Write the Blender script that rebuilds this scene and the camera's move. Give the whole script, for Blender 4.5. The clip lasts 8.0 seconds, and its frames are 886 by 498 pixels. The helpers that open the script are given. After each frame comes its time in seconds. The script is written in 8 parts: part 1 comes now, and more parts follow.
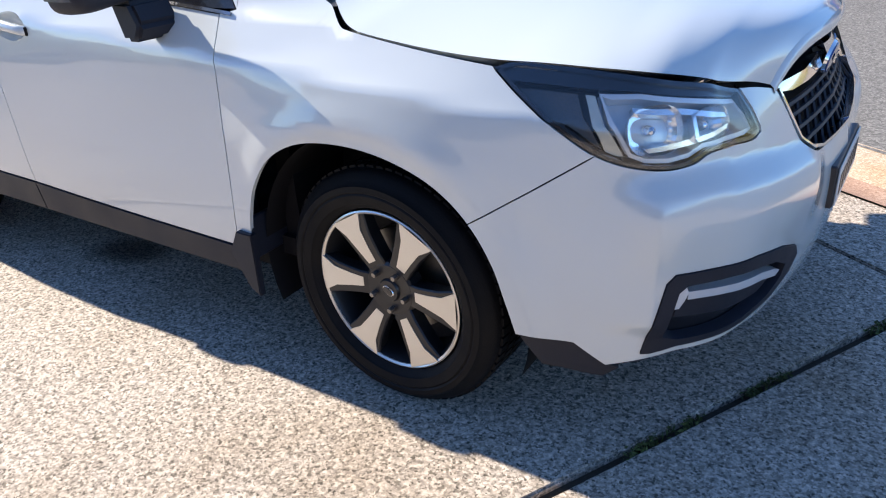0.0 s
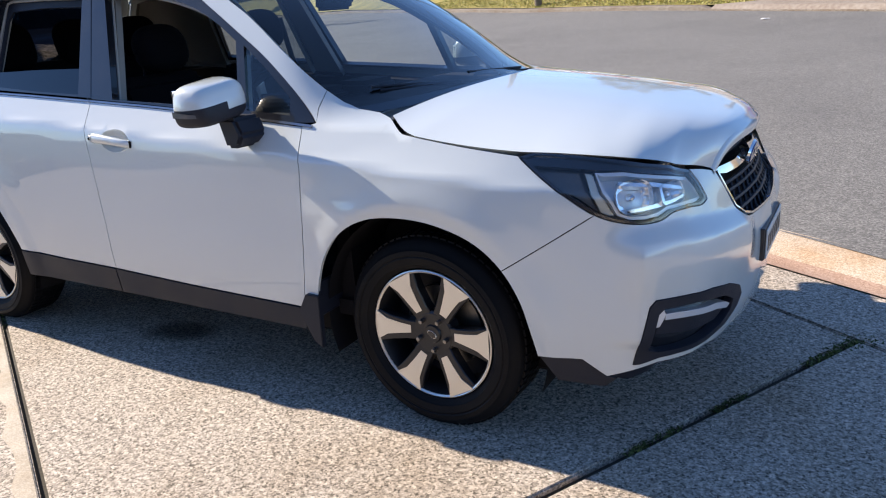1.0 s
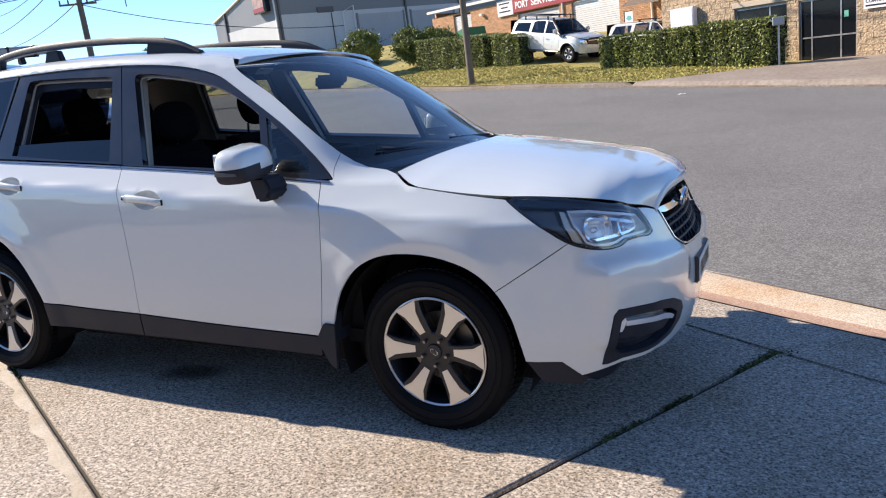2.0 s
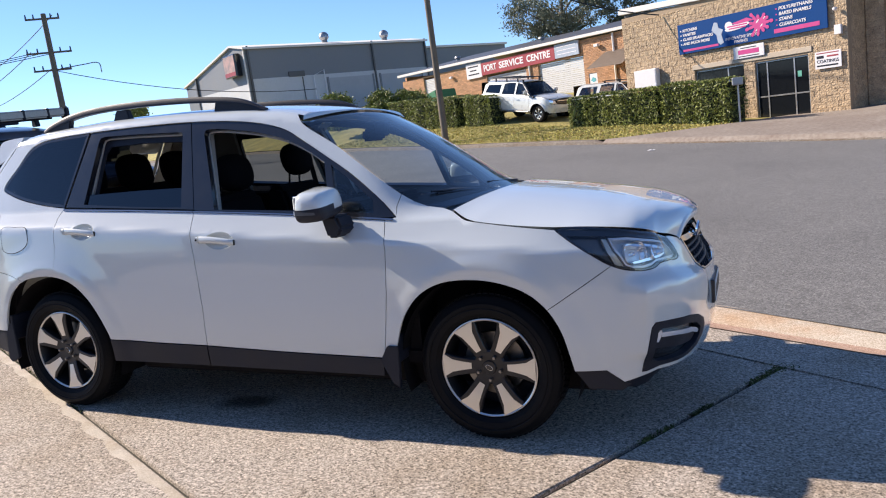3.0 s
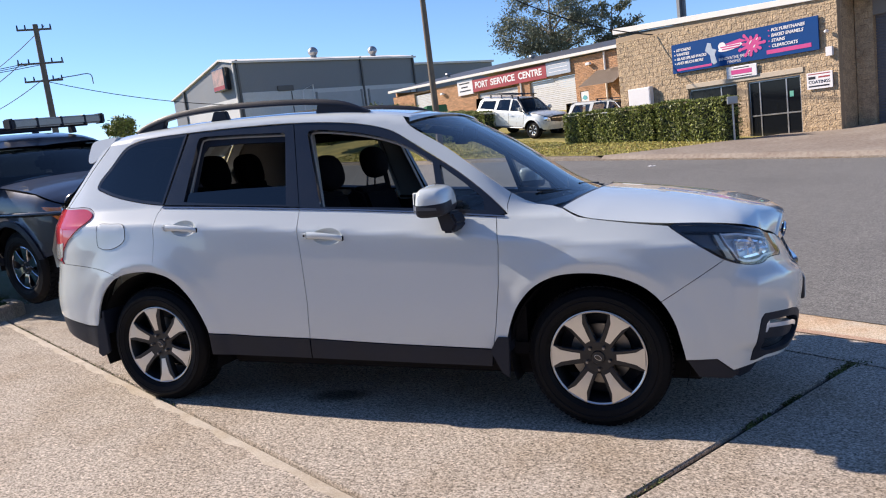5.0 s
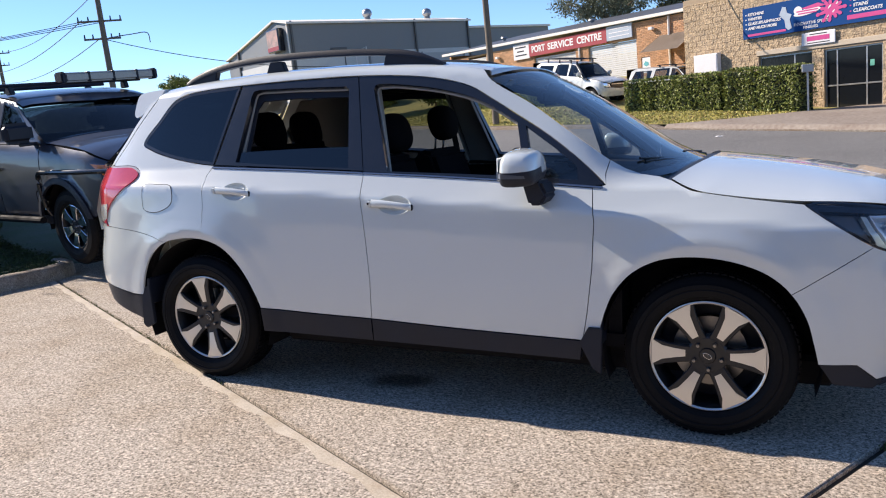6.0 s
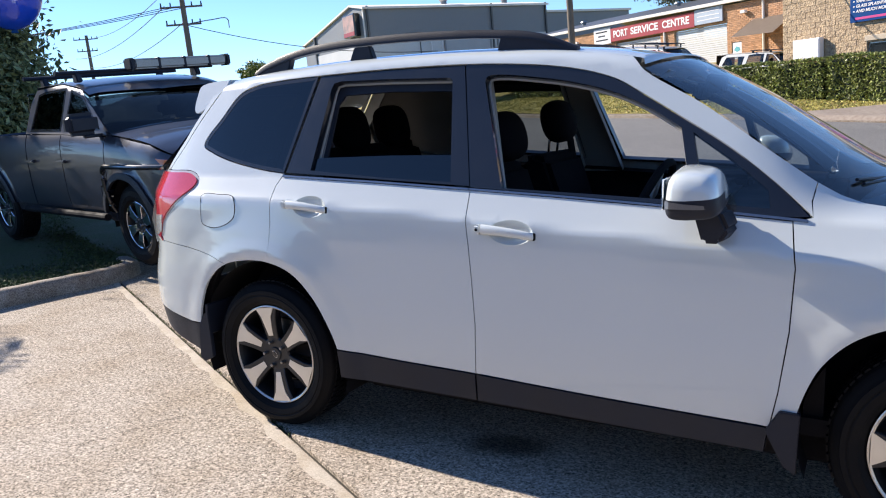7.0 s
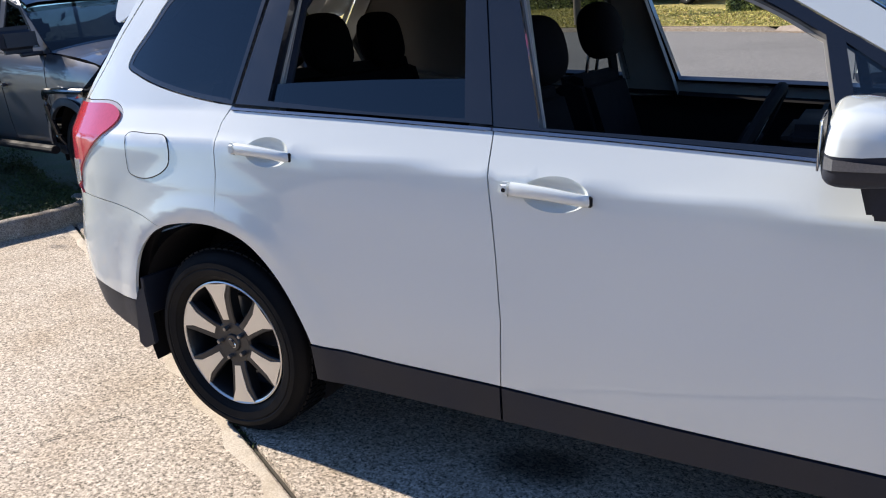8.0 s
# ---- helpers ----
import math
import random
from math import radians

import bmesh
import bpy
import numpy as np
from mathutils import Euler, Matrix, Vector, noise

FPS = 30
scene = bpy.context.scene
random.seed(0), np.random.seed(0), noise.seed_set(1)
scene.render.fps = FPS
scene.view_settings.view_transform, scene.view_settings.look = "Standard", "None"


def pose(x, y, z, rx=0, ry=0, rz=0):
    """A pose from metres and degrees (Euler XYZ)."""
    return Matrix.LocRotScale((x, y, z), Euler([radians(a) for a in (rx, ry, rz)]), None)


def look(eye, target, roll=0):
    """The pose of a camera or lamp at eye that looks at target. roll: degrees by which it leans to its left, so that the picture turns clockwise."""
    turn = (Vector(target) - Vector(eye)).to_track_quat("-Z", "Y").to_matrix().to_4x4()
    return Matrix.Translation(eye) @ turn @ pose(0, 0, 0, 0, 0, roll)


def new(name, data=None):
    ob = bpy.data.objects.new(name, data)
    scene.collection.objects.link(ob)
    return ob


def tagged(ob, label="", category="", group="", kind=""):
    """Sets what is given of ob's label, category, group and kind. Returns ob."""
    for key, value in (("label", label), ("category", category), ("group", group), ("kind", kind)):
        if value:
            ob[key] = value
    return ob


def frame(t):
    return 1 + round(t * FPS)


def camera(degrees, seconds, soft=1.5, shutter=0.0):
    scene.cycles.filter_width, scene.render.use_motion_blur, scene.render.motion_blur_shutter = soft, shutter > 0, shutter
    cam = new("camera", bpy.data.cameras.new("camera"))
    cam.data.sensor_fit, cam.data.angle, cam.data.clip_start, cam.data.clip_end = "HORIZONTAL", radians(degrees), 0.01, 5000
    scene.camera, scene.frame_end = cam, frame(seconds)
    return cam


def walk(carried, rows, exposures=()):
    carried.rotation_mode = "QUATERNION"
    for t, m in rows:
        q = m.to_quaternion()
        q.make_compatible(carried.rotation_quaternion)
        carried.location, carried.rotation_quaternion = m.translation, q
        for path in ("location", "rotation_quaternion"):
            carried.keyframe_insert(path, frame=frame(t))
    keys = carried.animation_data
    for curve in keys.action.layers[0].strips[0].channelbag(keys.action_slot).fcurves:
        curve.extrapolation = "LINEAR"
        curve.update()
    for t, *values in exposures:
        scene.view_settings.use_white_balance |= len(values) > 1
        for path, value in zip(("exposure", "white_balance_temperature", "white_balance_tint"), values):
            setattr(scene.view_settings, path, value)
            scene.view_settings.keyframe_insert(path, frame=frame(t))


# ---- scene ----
# The driveway falls towards the road; the parked car and the slabs share its slope.
SLOPE = Matrix(((0.999106, -0.000685, 0.042269, 0), (-0.000685, 0.999476, 0.032372, 0), (-0.042269, -0.032372, 0.998582, 0), (0, 0, 0, 1)))
cam = camera(61.1, 8.0, soft=1.1)
PATH = [
    (0, (1.123, -1.313, 1.354), (0.107, 0.148, 0.442), -4.1),
    (0.5, (1.257, -1.634, 1.419), (0.211, -0.098, 0.678), -4.3),
    (1, (1.253, -1.956, 1.415), (0.279, -0.323, 0.795), -4.0),
    (1.5, (1.291, -2.254, 1.44), (0.383, -0.548, 0.923), -4.2),
    (1.7, (1.327, -2.38, 1.44), (0.451, -0.65, 0.95), -4.2),
    (2.8, (1.153, -2.99, 1.409), (0.378, -1.173, 1.092), -4.7),
    (3, (1.129, -3.109, 1.415), (0.368, -1.283, 1.118), -4.8),
    (3.5, (1.116, -3.372, 1.388), (0.385, -1.529, 1.127), -4.7),
    (4, (1.056, -3.523, 1.392), (0.347, -1.669, 1.151), -4.6),
    (4.5, (0.774, -3.579, 1.397), (0.077, -1.719, 1.158), -4.4),
    (5.8, (0.392, -3.206, 1.366), (-0.404, -1.4, 1.042), -3.2),
    (6, (0.28, -3.114, 1.362), (-0.548, -1.325, 1.024), -3.0),
    (6.5, (-0.068, -2.799, 1.402), (-0.985, -1.059, 1.041), -2.6),
    (7, (-0.254, -2.465, 1.431), (-1.244, -0.766, 1.066), -2.6),
    (7.2, (-0.31, -2.328, 1.44), (-1.319, -0.641, 1.095), -2.4),
    (7.5, (-0.423, -2.113, 1.449), (-1.445, -0.438, 1.058), -2.2),
    (7.8, (-0.594, -1.888, 1.429), (-1.590, -0.222, 0.903), -2.6),
    (8, (-0.726, -1.734, 1.401), (-1.687, -0.077, 0.827), -3.0),
]
walk(cam, [(t, SLOPE @ look(eye, target, roll)) for t, eye, target, roll in PATH], exposures=[(0, 1.54, 6480, 11.5), (1, 1.34, 6700, 12.5), (1.7, 1.25, 6680, 13), (3, 1.06, 6640, 15), (4.7, 0.98, 6640, 15.5), (6, 1.07, 6650, 14), (7, 1.22, 6460, 12.5), (8, 1.34, 6580, 11)])

# ---- light ----
SUN_WAY = (SLOPE.to_3x3() @ Vector((1.84, -0.06, -1.12))).normalized()
world = bpy.data.worlds.new("sky")
scene.world = world
world.use_nodes = True
wn = world.node_tree
sky = wn.nodes.new("ShaderNodeTexSky")
sky.sky_type, sky.sun_disc = "NISHITA", False
sky.sun_elevation = math.asin(-SUN_WAY.z)
sky.sun_rotation = math.atan2(-SUN_WAY.x, -SUN_WAY.y)
sky.altitude, sky.air_density, sky.dust_density, sky.ozone_density = 1500, 1.0, 0.0, 7.5
wn.links.new(sky.outputs[0], wn.nodes["Background"].inputs[0])
wn.nodes["Background"].inputs[1].default_value = 0.091
sun = new("sun", bpy.data.lights.new("sun", "SUN"))
sun.data.energy, sun.data.angle, sun.data.color = 4.15, radians(0.53), (1.0, 0.91, 0.78)
sun.matrix_world = look((0, 0, 60), Vector((0, 0, 60)) + SUN_WAY)


# ---- materials ----
def node(nt, kind, **values):
    n = nt.nodes.new(kind)
    for key, v in values.items():
        n.inputs[key.replace("_", " ")].default_value = v
    return n


def mat(name, base, rough=0.5, metal=0.0, vary=0.12, scale=6.0, fine=60.0, bump=0.0, bump_scale=None, coat=0.0, spec=0.5, tint=None, each=0.0, rough_vary=0.08):
    """A surface with variation at two scales, a fine relief and, with each, a shade of its own for every piece."""
    m = bpy.data.materials.new(name)
    m.use_nodes = True
    nt = m.node_tree
    b = nt.nodes["Principled BSDF"]
    b.inputs["Metallic"].default_value, b.inputs["Coat Weight"].default_value = metal, coat
    b.inputs["Coat Roughness"].default_value = 0.03
    b.inputs["Specular IOR Level"].default_value = spec
    pos = nt.nodes.new("ShaderNodeTexCoord")
    big = node(nt, "ShaderNodeTexNoise", Scale=scale, Detail=4.0)
    small = node(nt, "ShaderNodeTexNoise", Scale=fine, Detail=3.0)
    for n in (big, small):
        nt.links.new(pos.outputs["Object"], n.inputs["Vector"])
    add = nt.nodes.new("ShaderNodeMath")
    add.operation = "ADD"
    nt.links.new(big.outputs[0], add.inputs[0])
    nt.links.new(small.outputs[0], add.inputs[1])
    ramp = node(nt, "ShaderNodeMapRange", From_Min=0.6, From_Max=1.4, To_Min=0.0, To_Max=1.0)
    nt.links.new(add.outputs[0], ramp.inputs[0])
    mix = nt.nodes.new("ShaderNodeMix")
    mix.data_type = "RGBA"
    other = tint or base
    mix.inputs[6].default_value = (*[c * (1 - vary) for c in base], 1)
    mix.inputs[7].default_value = (*[min(1, c * (1 + vary)) for c in other], 1)
    nt.links.new(ramp.outputs[0], mix.inputs[0])
    colour = mix.outputs[2]
    if each:
        info = nt.nodes.new("ShaderNodeObjectInfo")
        geo = nt.nodes.new("ShaderNodeNewGeometry")
        both = nt.nodes.new("ShaderNodeMath")
        both.operation = "ADD"
        nt.links.new(info.outputs["Random"], both.inputs[0])
        nt.links.new(geo.outputs["Random Per Island"], both.inputs[1])
        frac = nt.nodes.new("ShaderNodeMath")
        frac.operation = "FRACT"
        nt.links.new(both.outputs[0], frac.inputs[0])
        val = node(nt, "ShaderNodeMapRange", From_Min=0.0, From_Max=1.0, To_Min=1 - each, To_Max=1 + each)
        nt.links.new(frac.outputs[0], val.inputs[0])
        hsv = nt.nodes.new("ShaderNodeHueSaturation")
        nt.links.new(val.outputs[0], hsv.inputs["Value"])
        nt.links.new(colour, hsv.inputs["Color"])
        colour = hsv.outputs[0]
    nt.links.new(colour, b.inputs["Base Color"])
    rr = node(nt, "ShaderNodeMapRange", From_Min=0.3, From_Max=0.7, To_Min=max(0.01, rough - rough_vary * rough * 2), To_Max=min(1, rough + rough_vary * rough * 2))
    nt.links.new(big.outputs[0], rr.inputs[0])
    nt.links.new(rr.outputs[0], b.inputs["Roughness"])
    if bump:
        bn = node(nt, "ShaderNodeTexNoise", Scale=bump_scale or fine, Detail=5.0)
        nt.links.new(pos.outputs["Object"], bn.inputs["Vector"])
        bu = node(nt, "ShaderNodeBump", Strength=1.0, Distance=bump)
        nt.links.new(bn.outputs[0], bu.inputs["Height"])
        nt.links.new(bu.outputs[0], b.inputs["Normal"])
    return m


def speckled(name, dark, mid, pale, size, bump=0.002, rough=0.85, stain=(0.8, 0.75, 0.7), stain_scale=0.5, shares=(0.2, 0.55), blotch=0.0, blotch_scale=9.0):
    """Stone chips set in a binder: asphalt or washed concrete."""
    m = bpy.data.materials.new(name)
    m.use_nodes = True
    nt = m.node_tree
    b = nt.nodes["Principled BSDF"]
    b.inputs["Roughness"].default_value = rough
    b.inputs["Specular IOR Level"].default_value = 0.3
    pos = nt.nodes.new("ShaderNodeTexCoord")
    warp = node(nt, "ShaderNodeTexNoise", Scale=1 / size, Detail=2.0)
    nt.links.new(pos.outputs["Object"], warp.inputs["Vector"])
    shift = nt.nodes.new("ShaderNodeVectorMath")
    shift.operation = "MULTIPLY_ADD"
    shift.inputs[1].default_value = (size * 1.5,) * 3
    nt.links.new(warp.outputs["Color"], shift.inputs[0])
    nt.links.new(pos.outputs["Object"], shift.inputs[2])
    vor = node(nt, "ShaderNodeTexVoronoi", Scale=1 / size)
    nt.links.new(shift.outputs[0], vor.inputs["Vector"])
    chips = nt.nodes.new("ShaderNodeValToRGB")
    cr = chips.color_ramp
    cr.elements[0].position, cr.elements[0].color = 0.0, (*dark, 1)
    cr.elements[1].position, cr.elements[1].color = 1.0, (*pale, 1)
    el = cr.elements.new(shares[0])
    el.color = (*[(a + c) / 2 for a, c in zip(dark, mid)], 1)
    el = cr.elements.new(shares[1])
    el.color = (*mid, 1)
    sep = nt.nodes.new("ShaderNodeSeparateColor")
    nt.links.new(vor.outputs["Color"], sep.inputs[0])
    nt.links.new(sep.outputs[0], chips.inputs[0])
    patch = node(nt, "ShaderNodeTexNoise", Scale=stain_scale, Detail=6.0, Roughness=0.65)
    nt.links.new(pos.outputs["Object"], patch.inputs["Vector"])
    pr = node(nt, "ShaderNodeMapRange", From_Min=0.45, From_Max=0.7, To_Min=0.0, To_Max=1.0)
    nt.links.new(patch.outputs[0], pr.inputs[0])
    mul = nt.nodes.new("ShaderNodeMix")
    mul.data_type, mul.blend_type = "RGBA", "MULTIPLY"
    mul.inputs[7].default_value = (*stain, 1)
    nt.links.new(pr.outputs[0], mul.inputs[0])
    nt.links.new(chips.outputs[0], mul.inputs[6])
    worn = node(nt, "ShaderNodeTexNoise", Scale=blotch_scale, Detail=7.0, Roughness=0.7)
    nt.links.new(pos.outputs["Object"], worn.inputs["Vector"])
    wr = node(nt, "ShaderNodeMapRange", From_Min=0.3, From_Max=0.7, To_Min=1 - blotch, To_Max=1 + blotch)
    nt.links.new(worn.outputs[0], wr.inputs[0])
    shade = nt.nodes.new("ShaderNodeVectorMath")
    shade.operation = "SCALE"
    nt.links.new(mul.outputs[2], shade.inputs[0])
    nt.links.new(wr.outputs[0], shade.inputs["Scale"])
    nt.links.new(shade.outputs[0], b.inputs["Base Color"])
    bu = node(nt, "ShaderNodeBump", Strength=1.0, Distance=bump)
    nt.links.new(sep.outputs[1], bu.inputs["Height"])
    nt.links.new(bu.outputs[0], b.inputs["Normal"])
    return m


def glass(name, tint, gloss=1.0):
    """A thin pane: it lets tinted light through and mirrors the rest."""
    m = bpy.data.materials.new(name)
    m.use_nodes = True
    nt = m.node_tree
    nt.nodes.remove(nt.nodes["Principled BSDF"])
    clear, shine = nt.nodes.new("ShaderNodeBsdfTransparent"), nt.nodes.new("ShaderNodeBsdfGlossy")
    clear.inputs[0].default_value = (*tint, 1)
    shine.inputs[0].default_value = (gloss, gloss, gloss, 1)
    shine.inputs["Roughness"].default_value = 0.015
    edge = node(nt, "ShaderNodeLayerWeight", Blend=0.5)
    rise = nt.nodes.new("ShaderNodeMath")
    rise.operation = "POWER"
    rise.inputs[1].default_value = 5.0
    nt.links.new(edge.outputs["Facing"], rise.inputs[0])
    f = nt.nodes.new("ShaderNodeMath")
    f.operation = "MULTIPLY_ADD"
    f.inputs[1].default_value, f.inputs[2].default_value = 0.93, 0.07
    nt.links.new(rise.outputs[0], f.inputs[0])
    mix = nt.nodes.new("ShaderNodeMixShader")
    nt.links.new(f.outputs[0], mix.inputs[0])
    nt.links.new(clear.outputs[0], mix.inputs[1])
    nt.links.new(shine.outputs[0], mix.inputs[2])
    nt.links.new(mix.outputs[0], nt.nodes["Material Output"].inputs[0])
    return m


PAINT = mat("pearl_white_paint", (0.620, 0.666, 0.668), 0.25, vary=0.004, scale=2, fine=900, coat=1.0, rough_vary=0.0, spec=0.8)
PAINT.node_tree.nodes["Principled BSDF"].inputs["Coat IOR"].default_value = 1.58
GREY_PAINT = mat("dark_grey_paint", (0.046, 0.051, 0.072), 0.34, metal=0.5, vary=0.06, scale=2, fine=900, coat=0.6, spec=0.4)
SILVER_PAINT = mat("white_silver_paint", (0.66, 0.68, 0.66), 0.3, metal=0.1, vary=0.03, coat=0.8)
BLACK_PLASTIC = mat("black_plastic", (0.0155, 0.0185, 0.029), 0.5, spec=0.3, vary=0.2, fine=300, bump=0.0003, bump_scale=900)
BLACK_GLOSS = mat("black_gloss_trim", (0.012, 0.013, 0.018), 0.18, vary=0.1, coat=0.5)
DARK_TRIM = mat("dark_cabin_trim", (0.011, 0.0105, 0.012), 0.8, spec=0.15, vary=0.2, fine=200, bump=0.0004)
CLOTH = mat("black_seat_cloth", (0.006, 0.0055, 0.0075), 0.95, spec=0.08, vary=0.25, fine=500, bump=0.0006, bump_scale=700)
LINER = mat("pale_grey_liner", (0.29, 0.28, 0.265), 0.9, vary=0.08, fine=300)
RUBBER = mat("tyre_rubber", (0.006, 0.006, 0.007), 0.62, spec=0.16, vary=0.25, scale=9, fine=120, bump=0.0006, bump_scale=240)
SATIN = mat("satin_silver_trim", (0.86, 0.87, 0.89), 0.22, metal=0.5, vary=0.03)
CHROME = mat("chrome", (0.82, 0.83, 0.85), 0.08, metal=1.0, vary=0.03)
ALLOY = mat("machined_alloy", (0.72, 0.70, 0.66), 0.32, metal=0.85, vary=0.04, fine=400)
ALLOY_DARK = mat("gunmetal_alloy", (0.016, 0.016, 0.018), 0.42, metal=0.2, vary=0.15, coat=0.2)
STEEL = mat("brake_steel", (0.32, 0.30, 0.28), 0.4, metal=1.0, vary=0.15)
LAMP_LENS = glass("clear_lens", (0.93, 0.95, 0.97))
LAMP_BOWL = mat("lamp_reflector", (0.95, 0.96, 0.97), 0.14, metal=0.75, vary=0.05)
LAMP_GREY = mat("lamp_housing", (0.80, 0.80, 0.79), 0.30, metal=0.4, vary=0.06)
RED_LENS = mat("red_tail_lens", (0.55, 0.045, 0.065), 0.12, vary=0.12, fine=90, coat=1.0)
AMBER = mat("amber_lens", (0.75, 0.22, 0.05), 0.15, vary=0.1, coat=1.0)
WINDSCREEN = glass("windscreen_glass", (0.62, 0.70, 0.74))
SIDE_GLASS = glass("side_glass", (0.60, 0.66, 0.68))
SCREEN_DARK = glass("shaded_windscreen", (0.09, 0.11, 0.14), 0.45)
UTE_GLASS = glass("dark_side_glass", (0.035, 0.04, 0.05), 0.3)
TINT_GLASS = glass("privacy_glass", (0.03, 0.035, 0.045))
BLUE_BADGE = mat("blue_badge", (0.01, 0.03, 0.16), 0.15, vary=0.05, coat=1.0)
PLATE = mat("plate_surround", (0.03, 0.03, 0.035), 0.4, vary=0.1)
PLATE_FACE = mat("plate_face", (0.62, 0.62, 0.60), 0.4, vary=0.05)
WASHED = speckled("washed_concrete", (0.105, 0.09, 0.07), (0.39, 0.335, 0.277), (0.64, 0.56, 0.477), 0.0066, bump=0.009, shares=(0.14, 0.38), stain=(0.76, 0.70, 0.62), stain_scale=1.1, blotch=0.62, blotch_scale=55.0)
TROWEL = speckled("trowelled_concrete", (0.40, 0.35, 0.29), (0.50, 0.44, 0.36), (0.60, 0.53, 0.44), 0.004, bump=0.0008, stain=(0.78, 0.72, 0.64), stain_scale=3.0, blotch=0.12)
ASPHALT = speckled("asphalt", (0.105, 0.102, 0.098), (0.165, 0.16, 0.152), (0.28, 0.272, 0.258), 0.010, bump=0.003, blotch=0.10, stain=(0.80, 0.80, 0.81), stain_scale=0.22)
GUTTER = speckled("gutter_concrete", (0.36, 0.29, 0.21), (0.52, 0.44, 0.34), (0.68, 0.60, 0.50), 0.006, bump=0.001, stain=(0.92, 0.72, 0.56), stain_scale=1.3)
RUST_STAIN = speckled("iron_stained_concrete", (0.31, 0.19, 0.13), (0.46, 0.30, 0.21), (0.58, 0.42, 0.32), 0.006, bump=0.001, stain=(0.85, 0.75, 0.7), stain_scale=1.6)
KERB = speckled("weathered_kerb", (0.16, 0.14, 0.12), (0.36, 0.32, 0.28), (0.50, 0.46, 0.40), 0.007, bump=0.002, stain=(0.6, 0.52, 0.44), stain_scale=2.0)
DIRT = mat("joint_dirt", (0.045, 0.038, 0.028), 0.95, vary=0.4, scale=3, fine=90, bump=0.004, bump_scale=120)


# ---- building blocks ----
def finish(name, verts, faces, material, parent=None, label="", normals=None, smooth=True, m=None, angle=None):
    """One mesh object from points and faces, under its thing."""
    me = bpy.data.meshes.new(name)
    me.from_pydata([tuple(v) for v in verts], [], [tuple(f) for f in faces])
    for mm in (material if isinstance(material, (list, tuple)) else [material]):
        me.materials.append(mm)
    me.polygons.foreach_set("use_smooth", [smooth] * len(me.polygons))
    me.update()
    if normals is not None:
        me.normals_split_custom_set_from_vertices([tuple(n) for n in normals])
    elif angle is not None:
        me.set_sharp_from_angle(angle=radians(angle))
    ob = new(name, me)
    if parent is not None:
        ob.parent = parent
    if m is not None:
        ob.matrix_basis = m
    if label:
        ob["label"] = label
    return ob


def part(name, bm, material, parent=None, label="", angle=35, m=None):
    bm.normal_update()
    me = bpy.data.meshes.new(name)
    bm.to_mesh(me)
    bm.free()
    for mm in (material if isinstance(material, (list, tuple)) else [material]):
        me.materials.append(mm)
    me.polygons.foreach_set("use_smooth", [True] * len(me.polygons))
    me.set_sharp_from_angle(angle=radians(angle))
    ob = new(name, me)
    if parent is not None:
        ob.parent = parent
    if m is not None:
        ob.matrix_basis = m
    if label:
        ob["label"] = label
    return ob


def thing(name, label, category, m=None, group="", kind=""):
    ob = new(name)
    ob.empty_display_size = 0.2
    if m is not None:
        ob.matrix_basis = m
    return tagged(ob, label, category, group, kind)


def box(bm, x0, x1, y0, y1, z0, z1, bevel=0.0, seg=1, m=None):
    made = bmesh.ops.create_cube(bm, size=1)["verts"]
    for v in made:
        v.co = Vector(((x0 + x1) / 2 + v.co.x * (x1 - x0), (y0 + y1) / 2 + v.co.y * (y1 - y0), (z0 + z1) / 2 + v.co.z * (z1 - z0)))
    if bevel:
        edges = list({e for v in made for e in v.link_edges})
        made = bmesh.ops.bevel(bm, geom=edges + made, offset=bevel, segments=seg, affect="EDGES", clamp_overlap=True)["verts"]
        made = list({v for v in made})
    if m is not None:
        bmesh.ops.transform(bm, matrix=m, verts=made)
    return bm


def boxed(*args, **kw):
    return box(bmesh.new(), *args, **kw)


def tube(points, radius, sides=10, closed=False, caps=True):
    """Points and faces of a round bar along the points; radius may be one or a list."""
    pts = [Vector(p) for p in points]
    n = len(pts)
    rad = [float(q) for q in radius] if isinstance(radius, (list, tuple)) else [float(radius)] * n
    bm = bmesh.new()
    rings, up = [], Vector((0, 0, 1))
    for i, p in enumerate(pts):
        a = pts[i - 1] if (i or closed) else p
        b = pts[(i + 1) % n] if (i < n - 1 or closed) else p
        d = (b - a).normalized()
        u = up if abs(d.dot(up)) < 0.95 else Vector((1, 0, 0))
        s = d.cross(u).normalized()
        w = s.cross(d)
        rings.append([bm.verts.new(p + rad[i] * (math.cos(t) * s + math.sin(t) * w)) for t in np.linspace(0, 2 * math.pi, sides, endpoint=False)])
    for i in range(n if closed else n - 1):
        r0, r1 = rings[i], rings[(i + 1) % n]
        for k in range(sides):
            bm.faces.new((r0[k], r0[(k + 1) % sides], r1[(k + 1) % sides], r1[k]))
    if caps and not closed:
        bm.faces.new(rings[0])
        bm.faces.new(rings[-1][::-1])
    bmesh.ops.recalc_face_normals(bm, faces=bm.faces)
    return bm


